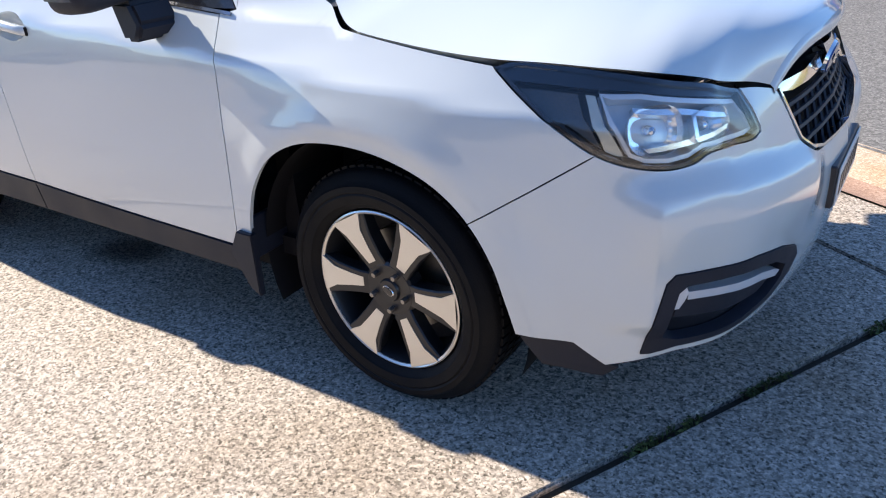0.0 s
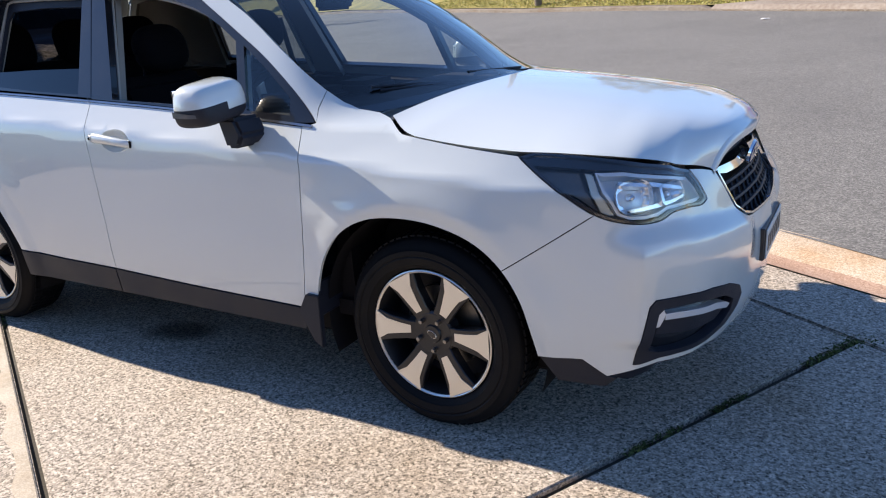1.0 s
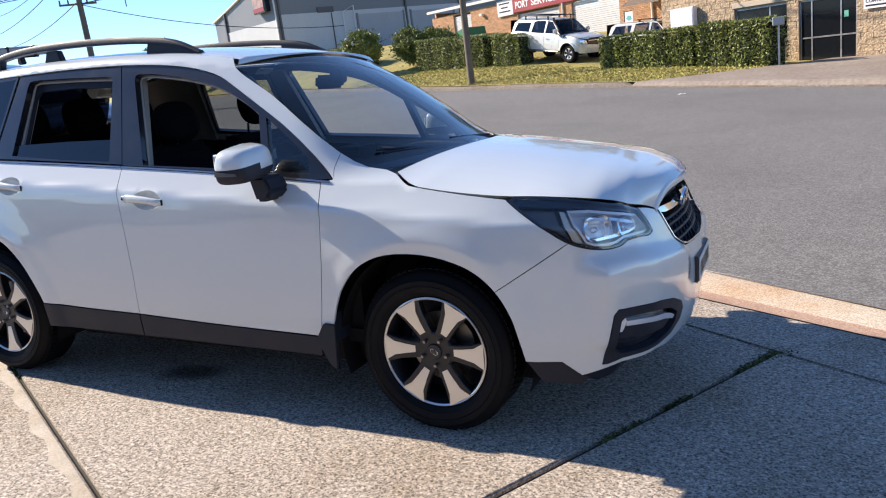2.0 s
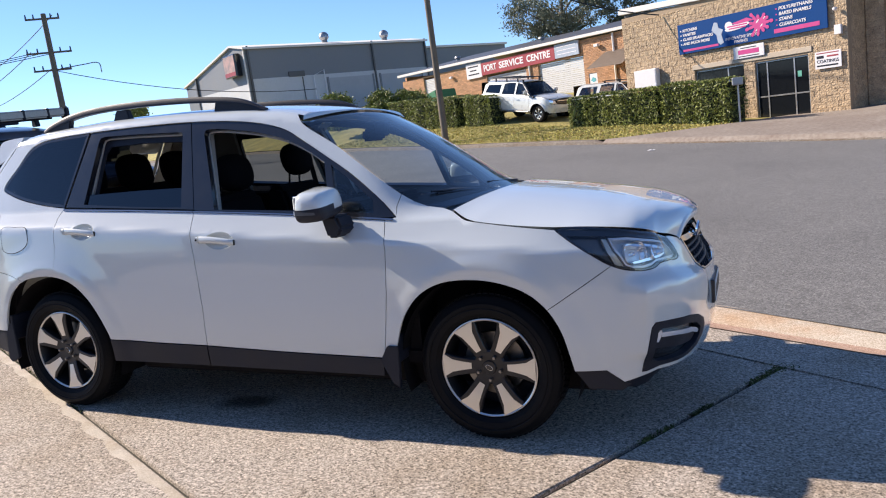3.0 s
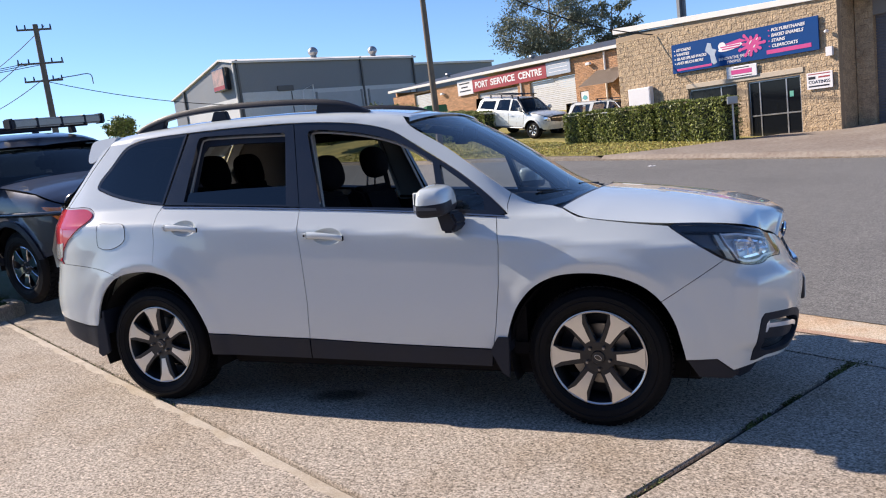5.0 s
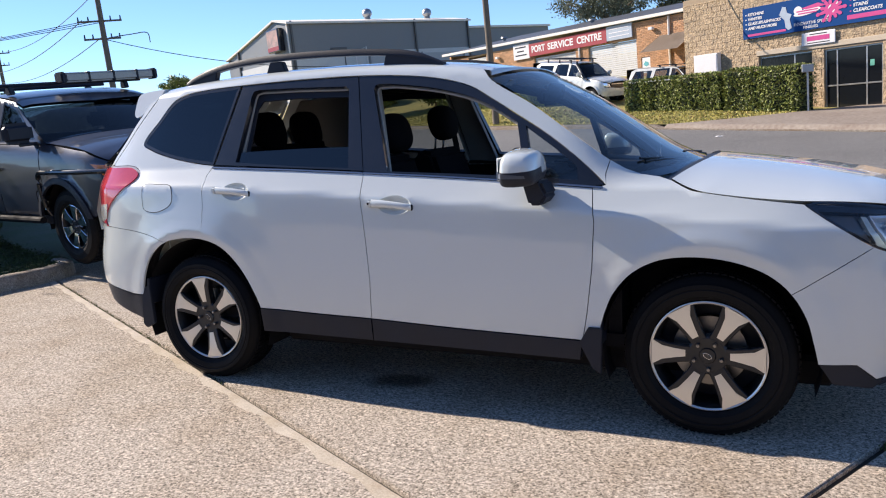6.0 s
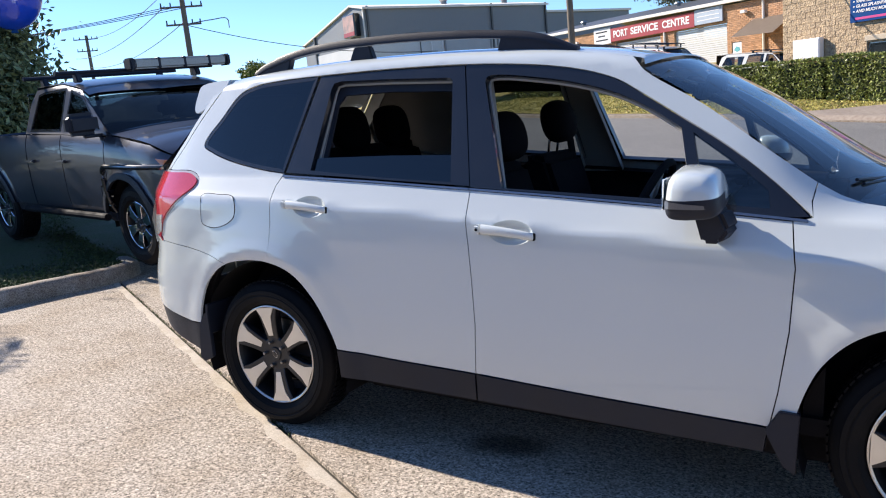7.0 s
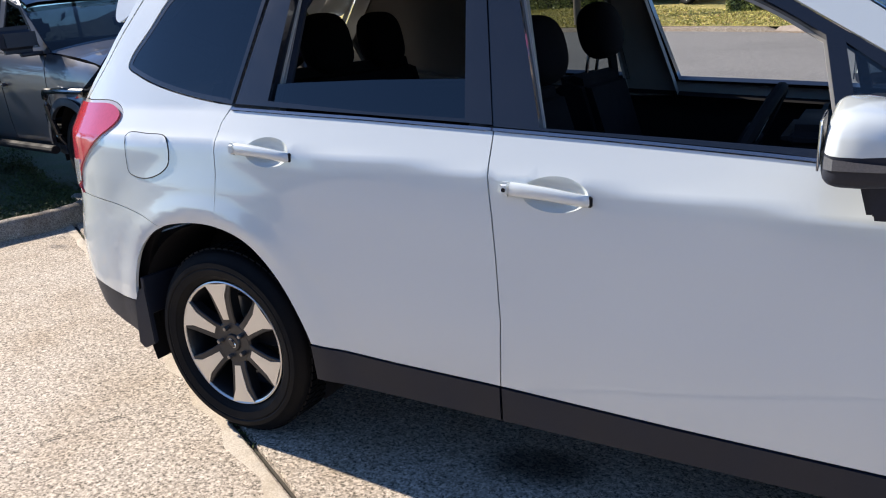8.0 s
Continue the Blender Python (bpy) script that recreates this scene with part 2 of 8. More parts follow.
def lathe(profile, sides=64, bm=None):
    """Turns a profile of (radius, y) about the y axis."""
    bm = bm or bmesh.new()
    rings = [[bm.verts.new((r * math.cos(t), y, r * math.sin(t))) for t in np.linspace(0, 2 * math.pi, sides, endpoint=False)] for r, y in profile]
    for a, b in zip(rings, rings[1:]):
        for k in range(sides):
            bm.faces.new((a[k], a[(k + 1) % sides], b[(k + 1) % sides], b[k]))
    bmesh.ops.recalc_face_normals(bm, faces=bm.faces)
    return bm


def prism(outline, y0, y1, bevel=0.0):
    """An outline in x and z, given thickness along y."""
    bm = bmesh.new()
    front = [bm.verts.new((x, y0, z)) for x, z in outline]
    back = [bm.verts.new((x, y1, z)) for x, z in outline]
    bm.faces.new(front)
    bm.faces.new(back[::-1])
    n = len(front)
    for i in range(n):
        bm.faces.new((front[i], back[i], back[(i + 1) % n], front[(i + 1) % n]))
    bmesh.ops.recalc_face_normals(bm, faces=bm.faces)
    if bevel:
        bmesh.ops.bevel(bm, geom=list(bm.edges), offset=bevel, segments=2, affect="EDGES", clamp_overlap=True)
    return bm


def ease(a, b, x):
    u = np.clip((x - a) / (b - a), 0, 1)
    return u * u * (3 - 2 * u)


def spline(keys, n=40):
    """Points along a smooth curve through the keys."""
    k = np.array(keys, float)
    k = np.vstack([2 * k[0] - k[1], k, 2 * k[-1] - k[-2]])
    out = []
    for i in range(1, len(k) - 2):
        p0, p1, p2, p3 = k[i - 1:i + 3]
        d0, d1, d2 = [max(np.linalg.norm(b - a), 1e-6) ** 0.5 for a, b in ((p0, p1), (p1, p2), (p2, p3))]
        m1 = ((p1 - p0) / d0 - (p2 - p0) / (d0 + d1) + (p2 - p1) / d1) * d1
        m2 = ((p2 - p1) / d1 - (p3 - p1) / (d1 + d2) + (p3 - p2) / d2) * d1
        for u in np.arange(n) / n:
            out.append((2 * u**3 - 3 * u * u + 1) * p1 + (u**3 - 2 * u * u + u) * m1 + (3 * u * u - 2 * u**3) * p2 + (u**3 - u * u) * m2)
    return np.array(out + [k[-2]])


def curve(*keys, n=6):
    return [tuple(p) for p in spline(keys, n)]


class Table:
    """A smooth function through a few keys."""

    def __init__(self, *keys, blur=0.02):
        k = np.array(keys, float)
        self.x = np.linspace(k[0, 0], k[-1, 0], 600)
        raw = np.interp(self.x, k[:, 0], k[:, 1])
        width = max(1, int(blur / (self.x[1] - self.x[0])))
        for _ in range(3):
            pad = np.concatenate([2 * raw[0] - raw[width:0:-1], raw, 2 * raw[-1] - raw[-2:-width - 2:-1]])
            raw = np.convolve(pad, np.ones(2 * width + 1) / (2 * width + 1), "valid")
        self.y = raw

    def __call__(self, x):
        return np.interp(x, self.x, self.y)


class Shell:
    """A car's skin. s runs along the plan from the front hub, forwards positive, t up the side and over the roof to its middle."""

    def __init__(self, plan, centre, shoulder, side, low, nose, tail, roof, lean=lambda x: 0.40, gutter=0.07, arches=(), flare=0.010, swell=0.0, ridges=(), ledges=()):
        self.plan, self.centre = spline(plan), centre
        arc = np.concatenate([[0], np.cumsum(np.linalg.norm(np.diff(self.plan, axis=0), axis=1))])
        self.arc = arc - np.interp(0, self.plan[:, 0], arc)
        tan = np.gradient(self.plan, axis=0)
        self.tan = tan / np.linalg.norm(tan, axis=1)[:, None]
        self.shoulder, self.side, self.low, self.nose, self.tail, self.roof = shoulder, side, low, nose, tail, roof
        self.lean, self.gutter, self.arches, self.flare, self.swell, self.ridges, self.ledges = lean, gutter, arches, flare, swell, ridges, ledges
        self.front, self.back = self.arc[-1], self.arc[0]

    def at(self, x):
        """s for a place along the flank."""
        return float(np.interp(x, self.plan[:, 0], self.arc))

    def __call__(self, s, t):
        s, t = np.asarray(s, float), np.asarray(t, float)
        bx, by = np.interp(s, self.arc, self.plan[:, 0]), np.interp(s, self.arc, self.plan[:, 1])
        tx, ty = np.interp(s, self.arc, self.tan[:, 0]), np.interp(s, self.arc, self.tan[:, 1])
        q = np.hypot(tx, ty)
        nx, ny = ty / q, -tx / q
        edge = self.roof(bx) - self.gutter
        z = np.minimum(t, edge)
        d = self.shoulder(bx) - z
        off = np.where(d > 0, self.side(np.maximum(d, 0)), self.side(0.0) - self.lean(bx) * d) + self.low(z)
        for ax, az, r in self.arches:
            far = np.hypot(s - ax, z - az)
            off = off - self.flare * (1 - ease(r + 0.03, r + 0.13, far))
            # the wing's crown above the arch
            off = off - self.swell * ease(r, r + 0.06, far) * (1 - ease(r + 0.06, r + 0.26, far)) * ease(az + 0.24, az + 0.44, z)
        for at, wide, high, z0, z1 in self.ridges:
            tent = np.maximum(0, 1 - np.abs(s - at) / wide)
            ridge = high * tent ** 1.5 * ease(z0 - .05, z0, z) * (1 - ease(z1 - .06, z1 + .02, z))
            bx, by = bx + nx * ridge, by + ny * ridge
        for s0, s1, high, z0, z1, z2 in self.ledges:
            fall = z + .12 * np.maximum(0, s - .85)
            step = high * ease(s0, s0 + .12, s) * (1 - ease(s1 - .14, s1, s)) * ease(z0, z1, fall) * (1 - ease(z1, z2, fall))
            bx, by = bx + nx * step, by + ny * step
        off = off * ny * ny + self.nose(z) * np.clip(nx, 0, 1) ** 2 + self.tail(z) * np.clip(-nx, 0, 1) ** 2
        y = by - ny * off
        u = np.clip((t - edge) / 0.62, 0, 1)
        zz = z + (self.gutter - 0.028) * (1 - (1 - u) ** 18) + 0.028 * (1 - (1 - u) ** 2)
        return np.stack([bx - nx * off, y + (self.centre - y) * u, zz], -1)

    def normal(self, s, t, h=0.004):
        a = self(s + h, t) - self(s - h, t)
        b = self(s, t + h) - self(s, t - h)
        n = np.cross(a, b)
        return n / np.maximum(np.linalg.norm(n, axis=-1, keepdims=True), 1e-9)


def inside(poly, pts):
    x, y = pts[:, 0], pts[:, 1]
    hit = np.zeros(len(pts), bool)
    p = np.array(poly)
    for (x0, y0), (x1, y1) in zip(p, np.roll(p, -1, axis=0)):
        if y0 != y1:
            hit ^= ((y0 > y) != (y1 > y)) & (x < (x1 - x0) * (y - y0) / (y1 - y0) + x0)
    return hit


def dense(loop, step):
    out = []
    for a, b in zip(loop, [*loop[1:], loop[0]]):
        n = max(1, int(math.hypot(b[0] - a[0], b[1] - a[1]) / step))
        out += [(a[0] + (b[0] - a[0]) * i / n, a[1] + (b[1] - a[1]) * i / n) for i in range(n)]
    return out


def shrink(loop, gap):
    """The loop drawn in by gap."""
    p = np.array(loop)
    area = np.sum(p[:, 0] * np.roll(p[:, 1], -1) - np.roll(p[:, 0], -1) * p[:, 1])
    a, b = p - np.roll(p, 1, axis=0), np.roll(p, -1, axis=0) - p
    d = a / np.maximum(np.linalg.norm(a, axis=1), 1e-9)[:, None] + b / np.maximum(np.linalg.norm(b, axis=1), 1e-9)[:, None]
    d /= np.maximum(np.linalg.norm(d, axis=1), 1e-9)[:, None]
    n = np.stack([-d[:, 1], d[:, 0]], 1) * (1 if area > 0 else -1)
    return [tuple(v) for v in p + n * gap]


from mathutils.geometry import delaunay_2d_cdt


def panel(name, parent, skin, loop, material, holes=(), step=0.03, depth=0.012, inset=0.0, mirror=False, gap=0.002, label=""):
    """A sheet cut from a skin along a loop in (s, t), with turned-in edges."""
    loop = dense(shrink(dense(loop, step), gap) if gap else loop, step)
    holes = [dense(h, step) for h in holes]
    ring, edges = [], []
    for lp in [loop, *holes]:
        k = len(ring)
        ring += lp
        edges += [(k + i, k + (i + 1) % len(lp)) for i in range(len(lp))]
    p = np.array(loop)
    gx = np.arange(p[:, 0].min() + step / 2, p[:, 0].max(), step)
    gy = np.arange(p[:, 1].min() + step / 2, p[:, 1].max(), step)
    g = np.array([(x, y) for x in gx for y in gy]) if len(gx) and len(gy) else np.zeros((0, 2))
    if len(g):
        keep = inside(loop, g)
        for h in holes:
            keep &= ~inside(h, g)
        g = g[keep]
    if len(g):
        rim = np.array(ring)
        g = g[np.array([np.min(np.hypot(*(rim - q).T)) > step * 0.45 for q in g], bool)] if len(g) else g
    co, ed, fa = delaunay_2d_cdt([Vector(q) for q in ring] + [Vector(q) for q in g], edges, [], 0, 1e-6)[:3]
    co = np.array([tuple(c) for c in co])
    fa = [f for f in fa if len(f) == 3]
    mid = np.array([co[list(f)].mean(axis=0) for f in fa])
    keep = inside(loop, mid)
    for h in holes:
        keep &= ~inside(h, mid)
    fa = [f for f, k in zip(fa, keep) if k]
    top, nor = skin(co[:, 0], co[:, 1]), skin.normal(co[:, 0], co[:, 1])
    if inset:
        top = top - nor * inset
    count = {}
    for f in fa:
        for a, b in zip(f, (*f[1:], f[0])):
            count[(a, b)] = count.get((a, b), 0) + 1
    rim = [(a, b) for (a, b) in count if (b, a) not in count]
    verts, norms, faces = list(top), list(nor), [tuple(f) for f in fa]
    # the turned-in edge, with a small rounding
    if depth:
        lip, back = {}, {}
        for a, b in rim:
            for v in (a, b):
                if v not in lip:
                    lip[v] = len(verts)
                    verts.append(top[v] - nor[v] * 0.0)
                    norms.append((0, 0, 0))
                    back[v] = len(verts)
                    verts.append(top[v] - nor[v] * depth)
                    norms.append((0, 0, 0))
        for a, b in rim:
            faces.append((lip[b], lip[a], back[a], back[b]))
    verts, norms = np.array(verts), np.array(norms, float)
    tri = np.array(fa)
    turn = np.cross(top[tri[:, 1]] - top[tri[:, 0]], top[tri[:, 2]] - top[tri[:, 0]])
    if (turn * nor[tri[:, 0]]).sum() < 0:
        faces = [f[::-1] for f in faces]
    if mirror:
        verts[:, 1] = 2 * skin.centre - verts[:, 1]
        norms[:, 1] *= -1
        faces = [f[::-1] for f in faces]
    # flat normals for the edge strips
    if depth:
        for f in faces:
            if len(f) == 4:
                q = verts[list(f)]
                n = np.cross(q[1] - q[0], q[2] - q[0])
                n = n / max(np.linalg.norm(n), 1e-9)
                for v in f:
                    norms[v] += n
        le = np.linalg.norm(norms, axis=1, keepdims=True)
        norms = np.where(le > 1e-6, norms / np.maximum(le, 1e-9), (0, 0, 1))
    return finish(name, verts, faces, material, parent, label, normals=norms)


def both(name, parent, skin, loop, material, **kw):
    """The same sheet on the right and on the left flank."""
    return panel(name, parent, skin, loop, material, **kw), panel(name, parent, skin, loop, material, mirror=True, **kw)


def patch(name, parent, grid, material, label="", thick=0.0, core=(-1.3, 0.9, 0.6), flip=False):
    """A smooth sheet through a grid of points."""
    g = np.array(grid, float)
    r, c = g.shape[:2]
    du, dv = np.gradient(g, axis=0), np.gradient(g, axis=1)
    n = np.cross(du, dv)
    n /= np.maximum(np.linalg.norm(n, axis=2, keepdims=True), 1e-9)
    # the outer face looks away from the thing's middle
    low = np.array((g[..., 0].mean(), g[..., 1].mean(), g[..., 2].mean())) - np.array(core)
    flip = float((n * low).sum(axis=2).mean()) < 0
    if flip:
        n = -n
    faces = [(i * c + j, i * c + j + 1, (i + 1) * c + j + 1, (i + 1) * c + j) for i in range(r - 1) for j in range(c - 1)]
    q = g.reshape(-1, 3)
    f0 = faces[len(faces) // 2]
    if np.dot(np.cross(q[f0[1]] - q[f0[0]], q[f0[2]] - q[f0[0]]), n.reshape(-1, 3)[f0[0]]) < 0:
        faces = [f[::-1] for f in faces]
    verts, norms = list(g.reshape(-1, 3)), list(n.reshape(-1, 3))
    if thick:
        k = len(verts)
        rim = [*range(c), *[i * c + c - 1 for i in range(1, r)], *[(r - 1) * c + j for j in range(c - 2, -1, -1)], *[i * c for i in range(r - 2, 0, -1)]]
        ids = {}
        for v in rim:
            ids[v] = (len(verts), len(verts) + 1)
            verts += [verts[v], verts[v] - norms[v] * thick]
            norms += [norms[v], norms[v]]
        for a, b in zip(rim, rim[1:] + rim[:1]):
            faces.append((ids[a][0], ids[b][0], ids[b][1], ids[a][1]))
    return finish(name, verts, faces, material, parent, label, normals=norms)


# ---- wheels ----
def wheel(parent, radius, rim, width, spokes, pos, yaw=0.0, turn=0.0, outward=-1, chrome=False, knobbly=False, plain=False):
    """A wheel whose outer face lies at y = 0 of its own frame and looks towards outward."""
    ob = new("wheel")
    ob.parent = parent
    ob.matrix_basis = pose(*pos, 0, 0, yaw + (180 if outward > 0 else 0)) @ pose(0, 0, 0, 0, turn, 0)
    ob["label"] = "black tyre on a spoked alloy rim"
    w, r, q = width, radius, rim
    prof = [(q - 0.012, 0.045), (q + 0.004, 0.02), (q + 0.012, 0.006), (q + 0.022, 0.001), (q + 0.026, -0.006), (q + 0.05, -0.012), (q + 0.055, -0.009), (q + 0.060, -0.013), (q + (r - q) * 0.66, -0.012), (q + (r - q) * 0.68, -0.008), (r - 0.028, 0.002), (r - 0.012, 0.012), (r - 0.004, 0.026), (r, 0.045),
            (r + 0.001, w / 2), (r, w - 0.045), (r - 0.012, w - 0.012), (r - 0.035, w), (q, w - 0.01)]
    tyre = lathe(prof, 72)
    part("tyre", tyre, RUBBER, ob)
    if not plain or knobbly:
        tread = bmesh.new()
        count = 40 if knobbly else 72
        lug = 0.012 if knobbly else 0.004
        for k in range(count):
            for row in range(4):
                y0 = 0.03 + (w - 0.06) * row / 4
                m = Matrix.Rotation(2 * math.pi * (k + 0.5 * (row % 2)) / count, 4, "Y")
                box(tread, -math.pi * r / count * 0.72, math.pi * r / count * 0.72, y0 + 0.004, y0 + (w - 0.06) / 4 - 0.004, r - 0.004, r + lug, m=m)
        part("tread", tread, RUBBER, ob)
    face = CHROME if chrome else ALLOY
    lip = lathe([(q - 0.013, 0.05), (q - 0.008, 0.012), (q - 0.002, 0.008), (q + 0.002, 0.010), (q + 0.001, 0.02)], 72)
    part("rim_lip", lip, face, ob, "machined bright rim lip")
    barrel = lathe([(q - 0.008, 0.014), (q - 0.016, 0.03), (q - 0.022, 0.09), (q - 0.03, w - 0.02)], 64)
    part("barrel", barrel, ALLOY_DARK, ob)
    if plain:
        disc = lathe([(0.0005, 0.03), (0.05, 0.022), (0.07, 0.03), (q - 0.014, 0.02)], 40)
        part("rim_disc", disc, STEEL, ob)
        return ob
    drum = lathe([(0.0005, 0.10), (0.15, 0.10), (0.152, 0.118), (0.0005, 0.118)], 48)
    part("brake_disc", drum, STEEL, ob)
    part("backing_plate", lathe([(0.0005, 0.135), (q - 0.02, 0.135)], 40), BLACK_PLASTIC, ob)
    for k in range(spokes):
        a = 2 * math.pi * (k + 0.5) / spokes
        m = Matrix.Rotation(-a, 4, "Y")
        # the dark body of the spoke, then its machined face
        r0, r1 = 0.052, q - 0.010
        body = bmesh.new()
        rows = []
        for rr, wd, y, dp in ((r0, 0.034, 0.026, 0.05), (0.10, 0.036, 0.018, 0.05), (q * 0.72, 0.047, 0.012, 0.05), (r1, 0.064, 0.012, 0.045)):
            rows.append([body.verts.new((rr, yy, zz)) for yy, zz in ((y, -wd), (y, wd), (y + dp, wd * 0.86), (y + dp, -wd * 0.86))])
        for p0, p1 in zip(rows, rows[1:]):
            for i in range(4):
                body.faces.new((p0[i], p0[(i + 1) % 4], p1[(i + 1) % 4], p1[i]))
        body.faces.new(rows[0]), body.faces.new(rows[-1][::-1])
        bmesh.ops.recalc_face_normals(body, faces=body.faces)
        bmesh.ops.bevel(body, geom=list(body.edges), offset=0.004, segments=1, affect="EDGES", clamp_overlap=True)
        bmesh.ops.transform(body, matrix=m, verts=body.verts)
        part("spoke", body, CHROME if chrome else ALLOY_DARK, ob)
        if not chrome:
            cap = bmesh.new()
            side = -1 if k % 2 else 1
            keys = [(0.088, 0.014, 0.019), (0.13, 0.020, 0.0135), (q * 0.78, 0.030, 0.0085), (q * 0.90, 0.047, 0.008), (r1 + 0.002, 0.055, 0.008)]
            top = [[cap.verts.new((rr, y, zz + side * 0.004)) for zz in (-wd, wd)] for rr, wd, y in keys]
            low = [[cap.verts.new((rr, y + 0.006, zz + side * 0.004)) for zz in (-wd, wd)] for rr, wd, y in keys]
            for i in range(len(keys) - 1):
                cap.faces.new((top[i][0], top[i][1], top[i + 1][1], top[i + 1][0]))
                for j in (0, 1):
                    cap.faces.new((top[i][j], low[i][j], low[i + 1][j], top[i + 1][j]))
            cap.faces.new((top[0][0], top[0][1], low[0][1], low[0][0]))
            bmesh.ops.recalc_face_normals(cap, faces=cap.faces)
            bmesh.ops.transform(cap, matrix=m, verts=cap.verts)
            part("spoke_face", cap, face, ob, "machined bright spoke face", angle=25)
    hub = lathe([(0.0005, 0.018), (0.03, 0.017), (0.034, 0.024), (0.074, 0.022), (0.082, 0.028), (0.084, 0.07)], 40)
    part("hub", hub, ALLOY_DARK, ob)
    for k in range(5):
        a = 2 * math.pi * k / 5 + 0.3
        nut = lathe([(0.0005, 0.004), (0.007, 0.005), (0.009, 0.012), (0.009, 0.03)], 6)
        bmesh.ops.translate(nut, verts=nut.verts, vec=(0.057 * math.cos(a), 0, 0.057 * math.sin(a)))
        part("wheel_nut", nut, STEEL, ob)
    badge = lathe([(0.0005, 0.0), (0.015, 0.0005), (0.017, 0.004)], 28)
    bmesh.ops.scale(badge, verts=badge.verts, vec=(1.2, 1, 0.72))
    bmesh.ops.translate(badge, verts=badge.verts, vec=(0, 0.014, 0))
    part("badge_ring", badge, CHROME, ob)
    badge = lathe([(0.0005, 0.0), (0.0135, 0.0005), (0.0145, 0.003)], 28)
    bmesh.ops.scale(badge, verts=badge.verts, vec=(1.2, 1, 0.68))
    bmesh.ops.translate(badge, verts=badge.verts, vec=(0, 0.0125, 0))
    part("badge", badge, BLACK_GLOSS, ob)
    return ob


# ---- the white wagon ----
WAGON_MID = 0.86
wagon_skin = Shell(
    plan=[(-3.70, .86), (-3.69, .60), (-3.65, .36), (-3.57, .18), (-3.43, .075), (-3.25, .018), (-3.0, -.012), (-2.64, -.025), (-2.2, -.03), (-1.6, -.03),
          (-1.0, -.03), (-.5, -.03), (0, -.034), (.32, -.032), (.5, -.012), (.62, .015), (.74, .075), (.835, .18), (.885, .32), (.92, .5), (.945, .68), (.955, .86)],
    centre=WAGON_MID,
    shoulder=Table((-3.7, 1.19), (-2.4, 1.175), (-1.58, 1.13), (-.45, 1.055), (.35, 1.0), (1.0, .95), blur=0.1),
    side=Table((0, .078), (.045, .051), (.09, .023), (.104, .0125), (.125, .009), (.16, .006), (.25, .002), (.45, 0), (1.2, 0), blur=0.004),
    low=Table((.1, .09), (.25, .035), (.36, .02), (.48, .006), (.6, 0), (1.8, 0), blur=0.03),
    nose=Table((.1, .2), (.18, .14), (.26, .07), (.32, .035), (.4, .012), (.5, 0), (.6, 0), (.68, .010), (.76, .046), (.85, .085), (.93, .13), (1.0, .2), (1.8, 1.0), blur=0.02),
    tail=Table((.1, .25), (.2, .16), (.3, .09), (.4, .04), (.52, 0), (.62, 0), (.7, .02), (.78, .07), (.9, .10), (1.1, .115), (1.25, .16), (1.8, .55), blur=0.02),
    roof=Table((-3.8, 1.47), (-3.4, 1.575), (-3.1, 1.63), (-2.8, 1.665), (-2.3, 1.69), (-1.8, 1.69), (-1.4, 1.675), (-1.1, 1.64), (-.95, 1.61), (-.8, 1.56), (0, 1.2), blur=0.08),
    lean=Table((-3.8, .40), (-.56, .40), (-.42, .55), (-.28, 1.5), (-.12, 3.0), (.1, 3.2), (1.0, 3.2), blur=0.06),
    arches=((0.0, .36, .41), (-2.64, .36, .43)), swell=.013, ridges=((.715, .13, .016, .44, .75),), ledges=((.61, 1.36, .025, .52, .730, .788),))
wagon = thing("station_wagon", "pearl white compact station wagon parked on the washed concrete driveway", "car", SLOPE)
K = wagon_skin
MID = K.front


